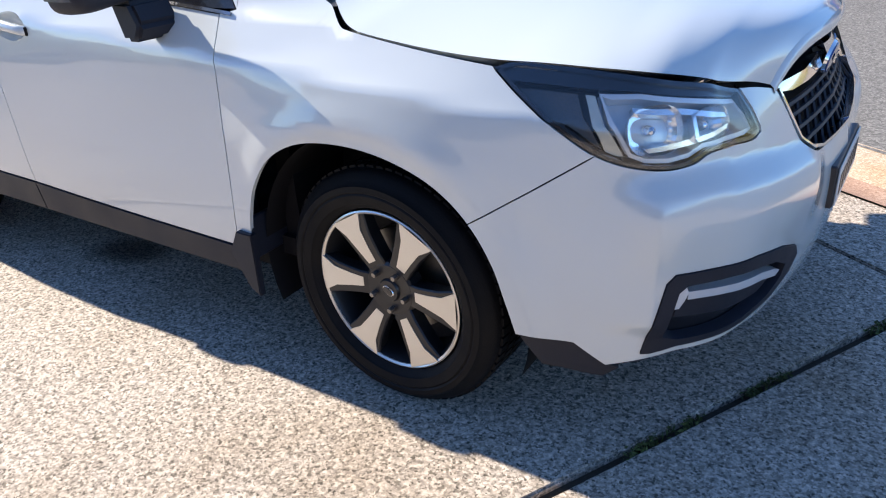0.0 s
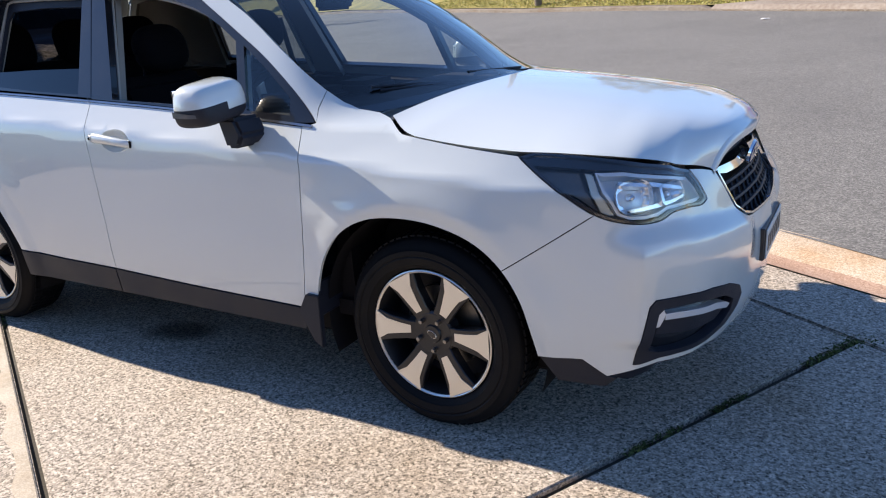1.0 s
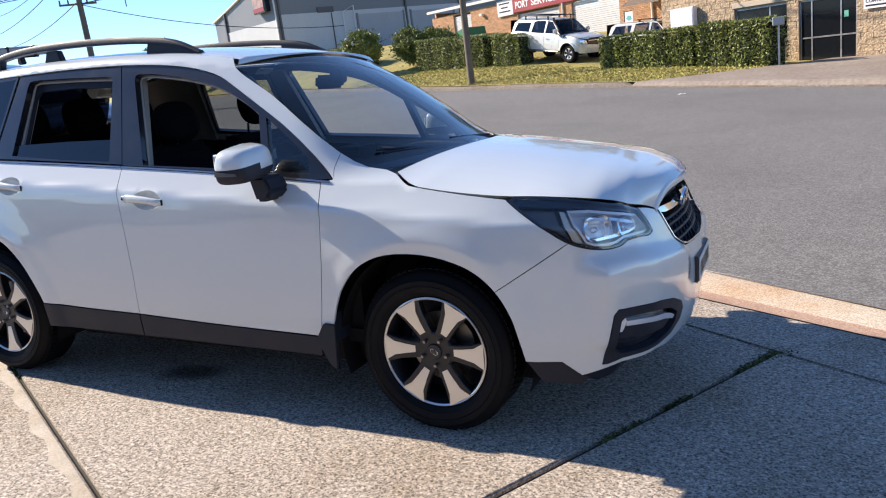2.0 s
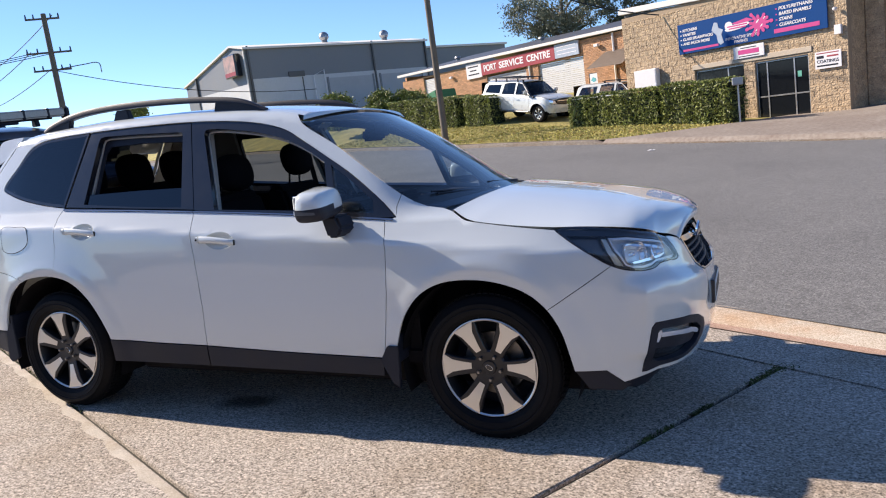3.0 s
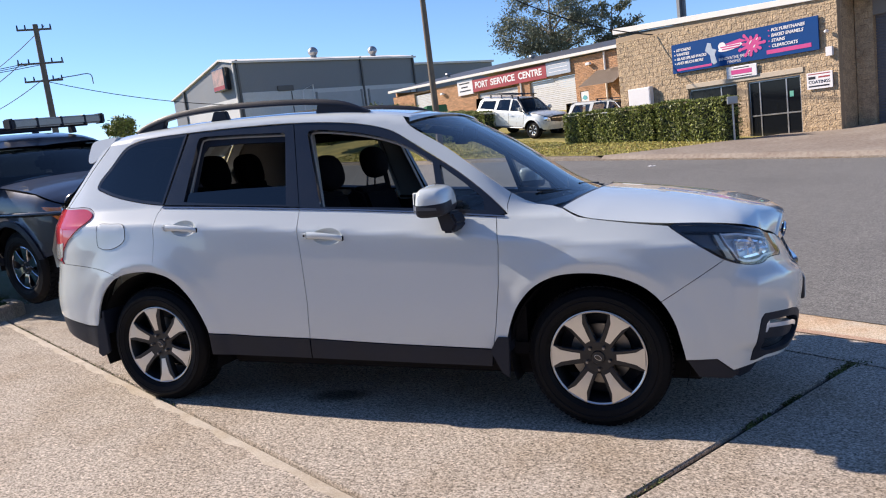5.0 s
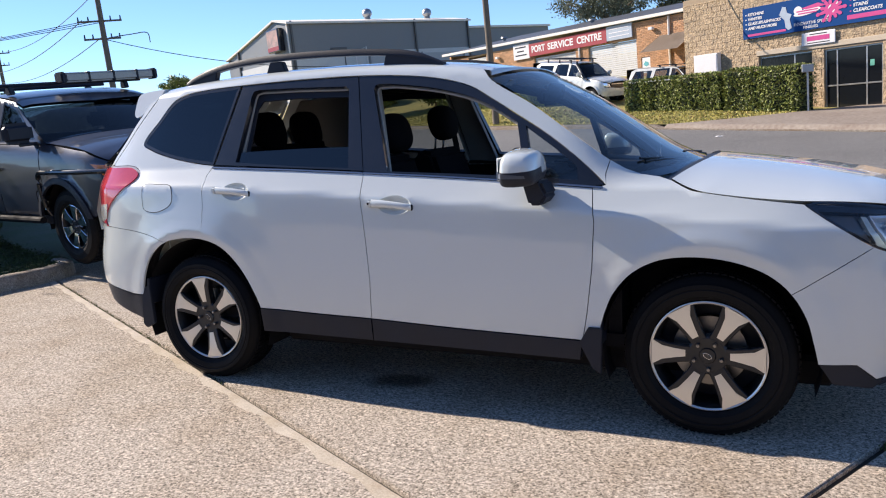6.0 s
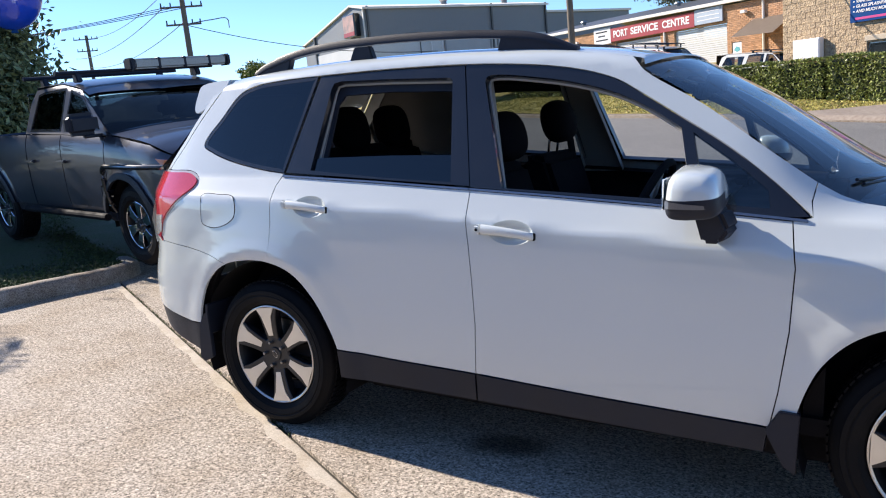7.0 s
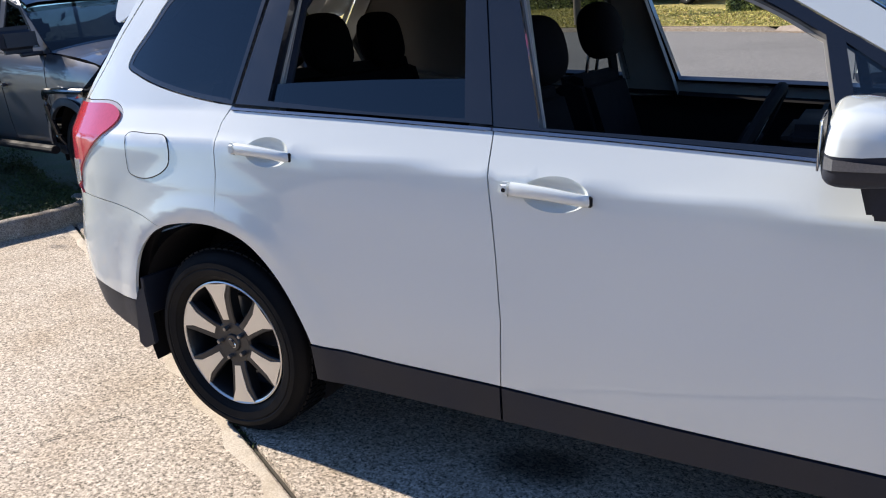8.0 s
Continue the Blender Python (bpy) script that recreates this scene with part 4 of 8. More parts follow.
def wagon_glasshouse():
    front_frame = [*curve((-.425, 1.062), (-.528, 1.157), (-.672, 1.268), (-.819, 1.36), (-.971, 1.452), (-1.064, 1.505), (-1.16, 1.538), (-1.288, 1.565), (-1.453, 1.585), (-1.683, 1.600), n=4), (-1.590, 1.14), (-1.25, 1.119), (-.91, 1.096), (-.55, 1.062)]
    open_f = [(-1.462, 1.136), *curve((-1.59, 1.53), (-1.585, 1.55), (-1.546, 1.556), (-1.364, 1.535), (-1.217, 1.508), (-1.059, 1.462), (-.937, 1.404), (-.83, 1.338), n=4), (-.775, 1.10), (-1.1, 1.118)]
    vent = [(-.79, 1.322), (-.66, 1.232), (-.545, 1.14), (-.535, 1.082), (-.735, 1.098)]
    rear_frame = [(-1.689, 1.600), (-2.055, 1.604), (-2.405, 1.598), (-2.508, 1.190), (-2.0, 1.163), (-1.594, 1.141)]
    open_r = [(-1.678, 1.156), (-1.735, 1.545), (-1.75, 1.556), (-2.05, 1.568), (-2.29, 1.572), (-2.325, 1.565), (-2.335, 1.54), (-2.372, 1.200), (-2.0, 1.172)]
    quarter = curve((-2.420, 1.597), (-2.648, 1.588), (-2.80, 1.571), (-2.888, 1.537), (-2.98, 1.437), (-3.061, 1.345), (-3.069, 1.312), (-3.008, 1.284), (-2.86, 1.243), (-2.666, 1.207), (-2.520, 1.190), n=5)
    for side in (False, True):
        f = panel("front_door_frame", wagon, K, front_frame, BLACK_GLOSS, holes=[open_f, vent], step=.03, inset=.005, depth=.035, gap=-.002, mirror=side)
        r = panel("rear_door_frame", wagon, K, rear_frame, BLACK_GLOSS, holes=[open_r], step=.03, inset=.004, depth=.035, gap=.001, mirror=side)
        panel("vent_glass", f, K, vent, SIDE_GLASS, step=.05, inset=.012, depth=0, gap=-.004, mirror=side)
        half = [(-1.676, 1.15), (-1.692, 1.262), (-2.0, 1.262), (-2.30, 1.256), (-2.365, 1.252), (-2.374, 1.196), (-2.0, 1.168)]
        panel("lowered_glass", r, K, half if not side else open_r, TINT_GLASS if not side else REAR_TINT, step=.03, inset=.018, depth=.004, gap=0, mirror=side, label="half-lowered dark tinted pane")
        panel("quarter_glass", wagon, K, quarter, TINT_GLASS, step=.05, inset=.003, depth=.004, gap=.001, mirror=side, label="dark tinted fixed quarter window")
        panel("quarter_seal", wagon, K, quarter, BLACK_GLOSS, holes=[shrink(dense(quarter, .03), .014)], step=.03, inset=.002, depth=.004, gap=-.001, mirror=side)
        for a, b in (((-.425, 1.052), (-1.588, 1.132)), ((-1.592, 1.132), (-2.515, 1.178))):
            xs = np.linspace(a[0], b[0], 12)
            zs = [float(np.interp(-x, [.425, .70, .91, 1.25, 1.588, 2.0, 2.515], [1.050, 1.073, 1.090, 1.113, 1.132, 1.155, 1.178])) for x in xs]
            strip = [*zip(xs, zs), *[(x, z - .0075) for x, z in zip(xs[::-1], zs[::-1])]]
            panel("belt_moulding", wagon, K, strip, BELT_TRIM, step=.04, inset=-.005, depth=.012, gap=0, mirror=side, label="dark bright-edged belt moulding")
        # light inner edges of the openings and the pillar trims
        for name, loop in (("window_channel", open_f), ("window_channel", open_r)):
            if side:
                continue
            panel(name, f, K, shrink(dense(loop, .03), -.004), WINDOW_SEAL, holes=[shrink(dense(loop, .03), .006)], step=.03, inset=.040, depth=.006, gap=0, mirror=side)
        run_r = [(-1.670, 1.150), (-1.735, 1.560), (-2.05, 1.574), (-2.30, 1.578), (-2.345, 1.55), (-2.380, 1.19), (-2.335, 1.19), (-2.318, 1.49), (-2.29, 1.530), (-2.05, 1.534), (-1.760, 1.522), (-1.748, 1.50), (-1.690, 1.150)]
        panel("glass_run", r, K, run_r, BLACK_PLASTIC, step=.03, inset=.052, depth=.010, gap=0, mirror=side)
        pillar = [(-1.46, 1.10), (-1.60, 1.58), (-1.75, 1.58), (-1.68, 1.10)]
        panel("pillar_trim", wagon, K, pillar, LINER, step=.06, inset=.055, depth=.03, gap=0, mirror=side)
        rear_pillar = [(-2.36, 1.16), (-2.33, 1.60), (-2.90, 1.57), (-3.10, 1.36), (-3.06, 1.24), (-2.62, 1.18)] if side else [(-2.36, 1.16), (-2.33, 1.60), (-2.55, 1.60), (-2.62, 1.18)]
        panel("pillar_trim", wagon, K, rear_pillar, LINER, step=.03, inset=.05, depth=.03, gap=0, mirror=side)
        pil_a = [(-.45, 1.09), (-.56, 1.20), (-.70, 1.31), (-.85, 1.41), (-1.0, 1.50), (-1.08, 1.57), (-1.02, 1.585), (-.90, 1.49), (-.6, 1.28), (-.40, 1.14)]
        panel("pillar_trim", wagon, K, pil_a, LINER, step=.05, inset=.05, depth=.02, gap=0, mirror=side)
    # roof
    xs = np.array([-1.005, -1.10, -1.22, -1.35, -1.5, -1.8, -2.1, -2.4, -2.7, -2.95, -3.06])
    us = np.linspace(.07, 1, 16)
    half = []
    for x in xs:
        row = []
        for u in us:
            bow = {0: .060, 1: .040, 2: .018}.get(int(np.argmin(abs(xs - x))), 0.0) * u * (2 - u)
            row.append(K(x + bow, float(K.roof(x + bow)) - .07 + .62 * u))
        half.append(row)
    half = np.array(half)
    full = np.concatenate([half, half[:, -2::-1] * (1, -1, 1) + (0, 2 * WAGON_MID, 0)], axis=1)
    patch("roof", wagon, full, PAINT, thick=.02)
    brow = full[0]
    patch("headliner", wagon, full[1:, 2:-2] - (0, 0, .045), LINER, flip=True)
    # windscreen between the roof pillars
    edge = spline([(-.990, 1.552), (-.968, 1.537), (-.765, 1.416), (-.564, 1.273), (-.414, 1.161), (-.332, 1.112), (-.268, 1.079)], 6)
    rows = []
    for n, (s, z) in enumerate(edge):
        v = n / (len(edge) - 1)
        p = K(s, z)
        bulge, lift = .045 + .175 * v, .048 * (1 - v) + .02 * v
        rows.append([(p[0] + bulge * (1 - (1 - 2 * w) ** 2) ** .9, p[1] + .004 + (2 * (WAGON_MID - p[1]) - .008) * w, z + lift * (1 - (1 - 2 * w) ** 2)) for w in np.linspace(0, 1, 25)])
    rows = np.array(rows)
    patch("windscreen", wagon, rows, WINDSCREEN, flip=True)
    order = np.argsort(brow[:, 1])
    front = np.stack([np.interp(rows[0][:, 1], brow[order, 1], brow[order, k]) for k in range(3)], 1)
    foot = rows[0] + (.012, 0, .004)
    patch("roof_brow", wagon, [front + (-.004, 0, .001), front * .65 + foot * .35 + (.003, 0, .006), front * .3 + foot * .7 + (.003, 0, .004), foot], PAINT, flip=True)
    band = rows + (-.006, 0, -.004)
    patch("screen_frit", wagon, band[-5:], BLACK_GLOSS, flip=True)
    # rear screen and tailgate
    back = []
    for s, z in ((-3.045, 1.605), (-3.09, 1.57), (-3.19, 1.45), (-3.31, 1.30), (-3.42, 1.195)):
        p = K(-3.28, z)
        back.append([(s - .10 * (1 - (1 - 2 * w) ** 2), p[1] + .03 + (2 * (WAGON_MID - p[1]) - .06) * w, z) for w in np.linspace(0, 1, 15)])
    patch("rear_window", wagon, back, TINT_GLASS, flip=True)
    low = []
    for s, z in ((-3.44, 1.20), (-3.56, 1.08), (-3.62, .92), (-3.60, .80)):
        low.append([(s - .07 * (1 - (1 - 2 * w) ** 2), .22 + (2 * WAGON_MID - .44) * w, z) for w in np.linspace(0, 1, 15)])
    patch("tailgate", wagon, low, PAINT, flip=True, thick=.02)
    # roof spoiler
    top = []
    for u, dz in ((0, 0), (.4, .0), (.8, -.006), (1, -.022), (.96, -.05), (.5, -.075)):
        top.append([(-3.045 - .140 * u * (.75 + .25 * (1 - (1 - 2 * w) ** 2)) - .02 * (1 - (1 - 2 * w) ** 2), .30 + .03 * u + (2 * WAGON_MID - .60 - .06 * u) * w, float(K.roof(-3.06)) - .055 + .05 * (1 - abs(1 - 2 * w) ** 6) + dz - .03 * u) for w in np.linspace(0, 1, 25)])
    patch("roof_spoiler", wagon, top, PAINT, flip=True)
    # its ends hang over the tailgate as upright fins
    fin = curve((-2.985, 1.618), (-3.08, 1.614), (-3.155, 1.604), (-3.180, 1.590), (-3.188, 1.55), (-3.190, 1.505), (-3.182, 1.476), (-3.160, 1.464), (-3.12, 1.478), (-3.05, 1.535), (-3.0, 1.585), n=4)
    for flip in (False, True):
        bm = prism(fin, .205, .42, .012)
        for v in bm.verts:
            y = v.co.y + (v.co.z - 1.50) * .42
            v.co.y = 2 * WAGON_MID - y if flip else y
        bmesh.ops.recalc_face_normals(bm, faces=bm.faces)
        part("spoiler_end", bm, PAINT, wagon, angle=40)
    # roof rails on their three feet
    for y0, s in ((.315, 1), (2 * WAGON_MID - .315, -1)):
        line = spline([(-1.245, 0, 1.625), (-1.40, 0, 1.685), (-1.60, 0, 1.712), (-2.0, 0, 1.732), (-2.4, 0, 1.728), (-2.62, 0, 1.705), (-2.80, 0, 1.660), (-2.86, 0, 1.632)], 6)
        bm = bmesh.new()
        rings = []
        for n, (x, y, z) in enumerate(line):
            u = n / (len(line) - 1)
            w, h = .022, .016 + .004 * math.sin(math.pi * u)
            rings.append([bm.verts.new((x, y0 + w * c, z + h * q)) for c, q in ((-1, -.7), (-1, .4), (-.6, 1), (.6, 1), (1, .4), (1, -.7))])
        for a, b in zip(rings, rings[1:]):
            for n in range(6):
                bm.faces.new((a[n], a[(n + 1) % 6], b[(n + 1) % 6], b[n]))
        bm.faces.new(rings[0]), bm.faces.new(rings[-1][::-1])
        bmesh.ops.recalc_face_normals(bm, faces=bm.faces)
        rail = part("roof_rail", bm, BLACK_PLASTIC, wagon, "black plastic roof rail", angle=50)
        for outline in ([(-1.26, 1.60), (-1.25, 1.63), (-1.42, 1.685), (-1.56, 1.70), (-1.58, 1.63)], [(-2.16, 1.63), (-2.19, 1.715), (-2.27, 1.715), (-2.31, 1.63)], [(-2.66, 1.62), (-2.63, 1.70), (-2.81, 1.655), (-2.86, 1.62)]):
            part("rail_foot", prism(outline, -.018, .018, .004), BLACK_PLASTIC, rail, m=Matrix.Translation((0, y0, 0)))


def wagon_front():
    # bonnet
    side = [K(s, z) for s, z in curve((1.16, .874), (1.098, .892), (.95, .921), (.80, .950), (.64, .972), (.50, .983), (.43, .986), (.352, .988), (.143, 1.004), (-.042, 1.030), (-.104, 1.049), (-.157, 1.072), n=6)]
    n = len(side)
    mid = spline([(.872, .960), (.835, .984), (.74, 1.013), (.52, 1.062), (.20, 1.110), (-.02, 1.134)], 20)
    arc = np.concatenate([[0], np.cumsum(np.linalg.norm(np.diff(mid, axis=0), axis=1))])
    lim = np.concatenate([[0], np.cumsum(np.linalg.norm(np.diff(np.array(side), axis=0), axis=1))])
    rows = []
    for i in range(n):
        v = lim[i] / lim[-1]
        mx, mz = np.interp(v * arc[-1], arc, mid[:, 0]), np.interp(v * arc[-1], arc, mid[:, 1])
        e = np.array(side[i])
        row = []
        # the pressing's own edge, before its corner is cut back for the screen
        y0 = min(e[1], .050) if e[0] < .30 else e[1]
        z0 = float(np.interp(e[0], [-.16, -.04, .143], [1.040, 1.028, 1.004])) if e[0] < .143 else e[2]

        def rise(y):
            return mz - (mz - z0) * max(0.0, 1 - (y - y0) / (WAGON_MID - y0)) ** (2.6 + 2.6 * max(0.0, 1 - v / .38))
        cut = e[2] - rise(e[1])
        for w in np.linspace(0, 1, 30) ** 1.3:
            y = e[1] + (WAGON_MID - e[1]) * w
            row.append((e[0] + (mx - e[0]) * (1 - (1 - w) ** 1.8), y, rise(y) + cut * (1 - w) ** 2.6))
        rows.append(row)
    rows = np.array(rows)
    full = np.concatenate([rows, rows[:, -2::-1] * (1, -1, 1) + (0, 2 * WAGON_MID, 0)], axis=1)
    bonnet = patch("bonnet", wagon, full, PAINT, thick=.02)
    # the bonnet's front lip above the grille
    first = full[0]
    lip = np.array([first, first + (.008, 0, -.007), first + (.012, 0, -.018), first + (.008, 0, -.032)])
    patch("bonnet_lip", bonnet, lip, PAINT, flip=True)
    # cowl and wipers
    cowl = np.array([full[-1] + (.02, 0, -.012), full[-1] + (-.10, 0, -.02), full[-1] + (-.22, 0, -.05)])
    patch("cowl", wagon, cowl, BLACK_PLASTIC, flip=True)
    for pts in ([(-.125, .70, 1.122), (-.19, .50, 1.140), (-.285, .27, 1.150)], [(-.12, 1.22, 1.122), (-.14, 1.0, 1.138), (-.165, .76, 1.148)]):
        arm = part("wiper", tube(spline([(x, y, z - .010) for x, y, z in pts], 8), .005, 6), BLACK_PLASTIC, wagon)
        d = Vector(pts[-1]) - Vector(pts[0])
        part("wiper_blade", tube([Vector(pts[0]) + d * q + Vector((-.012, 0, .002)) for q in (.15, .5, 1.05)], .006, 6), BLACK_PLASTIC, arm)
    # grille
    grid = [[K(s, z) - K.normal(s, z) * .055 for s in np.linspace(1.12, MID, 14)] for z in np.linspace(.64, .96, 8)]
    grid = np.array(grid)
    full = np.concatenate([grid, grid[:, -2::-1] * (1, -1, 1) + (0, 2 * WAGON_MID, 0)], axis=1)
    g = patch("grille", wagon, full, DARK_TRIM, flip=True, label="black mesh grille with a chrome wing bar")

    def left(z):
        return float(np.interp(z, [.68, .695, .715, .74, .80, .86, .88, .90, .93], [1.37, 1.31, 1.25, 1.225, 1.204, 1.182, 1.20, 1.24, 1.32]))
    for z in (.722, .754, .786, .810, .892, .922):
        s = np.linspace(left(z), MID, 12)
        pts = [K(q, z) - K.normal(q, z) * .022 for q in s]
        pts += [(p[0], 2 * WAGON_MID - p[1], p[2]) for p in pts[-2::-1]]
        part("grille_slat", tube(pts, .0075, 6), BLACK_PLASTIC, g)
    for row, z in enumerate((.706, .738, .770, .798, .907)):
        for q in np.arange(left(z) + .03 + .022 * (row % 2), 2 * MID - left(z) - .02, .058):
            s = q if q <= MID else 2 * MID - q
            a, b = K(s - .007, z - .016) - K.normal(s, z) * .022, K(s + .007, z + .016) - K.normal(s, z) * .022
            if q > MID:
                a, b = a * (1, -1, 1) + (0, 2 * WAGON_MID, 0), b * (1, -1, 1) + (0, 2 * WAGON_MID, 0)
            part("grille_tooth", tube([a, b], .006, 6), BLACK_PLASTIC, g)
    wing = [(1.197, .859), (1.24, .865), (1.40, .860), (1.50, .867), (MID - .05, .872), (MID - .05, .838), (1.50, .836), (1.38, .835), (1.28, .838), (1.21, .849)]
    both("chrome_wing", g, K, wing, CHROME, step=.03, inset=.008, depth=.03, gap=0)
    trim = [(1.186, .857), (1.193, .859), (1.213, .801), (1.234, .743), (1.267, .716), (1.34, .698), (MID, .688), (MID, .682), (1.34, .692), (1.262, .710), (1.228, .740), (1.206, .800)]
    both("chrome_surround", g, K, trim, CHROME, step=.03, inset=-.004, depth=.02, gap=0)
    for name, r, y, mtl in (("badge_rim", 1.0, 0.0, CHROME), ("badge", .90, -.004, BLUE_BADGE)):
        bm = lathe([(.0005, -.006), (r * .6, -.005), (r * .92, -.002), (r, .006)], 40)
        for v in bm.verts:
            v.co = Vector((v.co.x * .082, v.co.y + y, v.co.z * .046))
        part(name, bm, mtl, g, m=pose(.876, WAGON_MID, .846, 12, 0, 90))
    for dx, dz, r in ((-.03, .008, .011), (.0, -.006, .006), (.012, .010, .006), (.028, -.004, .006), (.02, -.016, .005), (.04, .008, .005)):
        bm = lathe([(.0005, -.003), (r, 0), (r * .5, .002)], 8)
        part("badge_star", bm, CHROME, g, m=pose(.876, WAGON_MID, .846, 12, 0, 90) @ Matrix.Translation((dx, -.0105, dz)))
    # plate on its holder, lettering as plain bars
    holder = part("plate_holder", boxed(.938, .958, WAGON_MID - .19, WAGON_MID + .19, .505, .62, .004), PLATE, wagon)
    part("number_plate", boxed(.959, .964, WAGON_MID - .183, WAGON_MID + .183, .511, .614, .002), PLATE_FACE, holder)
    for k in range(6):
        y = WAGON_MID - .14 + .056 * k
        part("plate_bar", boxed(.9642, .9655, y - .018, y + .018, .533, .590, .001), PLATE, holder)


def mirrors():
    for side in (False, True):
        sg = -1 if side else 1

        def place(x, y, z):
            return (x, 2 * WAGON_MID - y if side else y, z)
        head = new("door_mirror")
        head.parent = wagon
        head["label"] = "white capped door mirror on a black foot"
        bm = bmesh.new()
        nu, nv = 24, 14
        rows = []
        for i in range(nv + 1):
            ph = -math.pi / 2 + math.pi * i / nv
            row = []
            for j in range(nu):
                th = 2 * math.pi * j / nu
                e = .44
                cx, sx = math.copysign(abs(math.cos(th)) ** e, math.cos(th)), math.copysign(abs(math.sin(th)) ** e, math.sin(th))
                cz, sz = abs(math.cos(ph)) ** .34, math.copysign(abs(math.sin(ph)) ** .62, math.sin(ph))
                # x is fore and aft, blunt at the rear; y goes out from the door
                fx = cx * (.065 if cx < 0 else .093)
                x = fx * cz * (1 - .10 * sz)
                y = sx * cz * .117
                z = sz * (.068 + (.0 if sz < 0 else .006)) - .012 * (sx * cz) - .12 * max(0, x) * (1 if sz > 0 else -.6)
                row.append(bm.verts.new(place(-.735 + x, -.115 - y * .98, 1.148 + z)))
            rows.append(row)
        for i in range(nv):
            for j in range(nu):
                bm.faces.new((rows[i][j], rows[i][(j + 1) % nu], rows[i + 1][(j + 1) % nu], rows[i + 1][j]))
        bmesh.ops.remove_doubles(bm, verts=bm.verts, dist=.0005)
        bmesh.ops.recalc_face_normals(bm, faces=bm.faces)
        for f in bm.faces:
            c = f.calc_center_median()
            f.material_index = 1 if c.z < 1.132 + .10 * (c.x + .735) or c.x < -.801 else 0
        part("mirror_cap", bm, [PAINT, BLACK_PLASTIC], head, angle=60)
        strip = bmesh.new()
        keys = [(-.795, -.218), (-.780, -.2335), (-.745, -.2360), (-.70, -.2345), (-.674, -.224)]
        top = [strip.verts.new(place(x, y, 1.136 - .014 * k / 4)) for k, (x, y) in enumerate(keys)]
        low = [strip.verts.new(place(x, y, 1.112)) for x, y in keys]
        for a in range(4):
            strip.faces.new((top[a], top[a + 1], low[a + 1], low[a]))
        part("indicator_lens", strip, INDICATOR_LENS, head)
        foot = prism([(-.745, 1.09), (-.66, 1.09), (-.632, 1.03), (-.66, .985), (-.715, .985)], 0, .12, .012)
        for v in foot.verts:
            v.co.x += (v.co.y) * .12
            v.co = Vector(place(v.co.x, v.co.y - .085, v.co.z))
        bmesh.ops.recalc_face_normals(foot, faces=foot.faces)
        part("mirror_foot", foot, BLACK_PLASTIC, head, angle=60)
        pane = boxed(-.8075, -.803, -.085, .085, -.045, .05, .002)
        part("mirror_glass", pane, CHROME, head, m=Matrix.Translation(place(0, -.115, 1.148)))


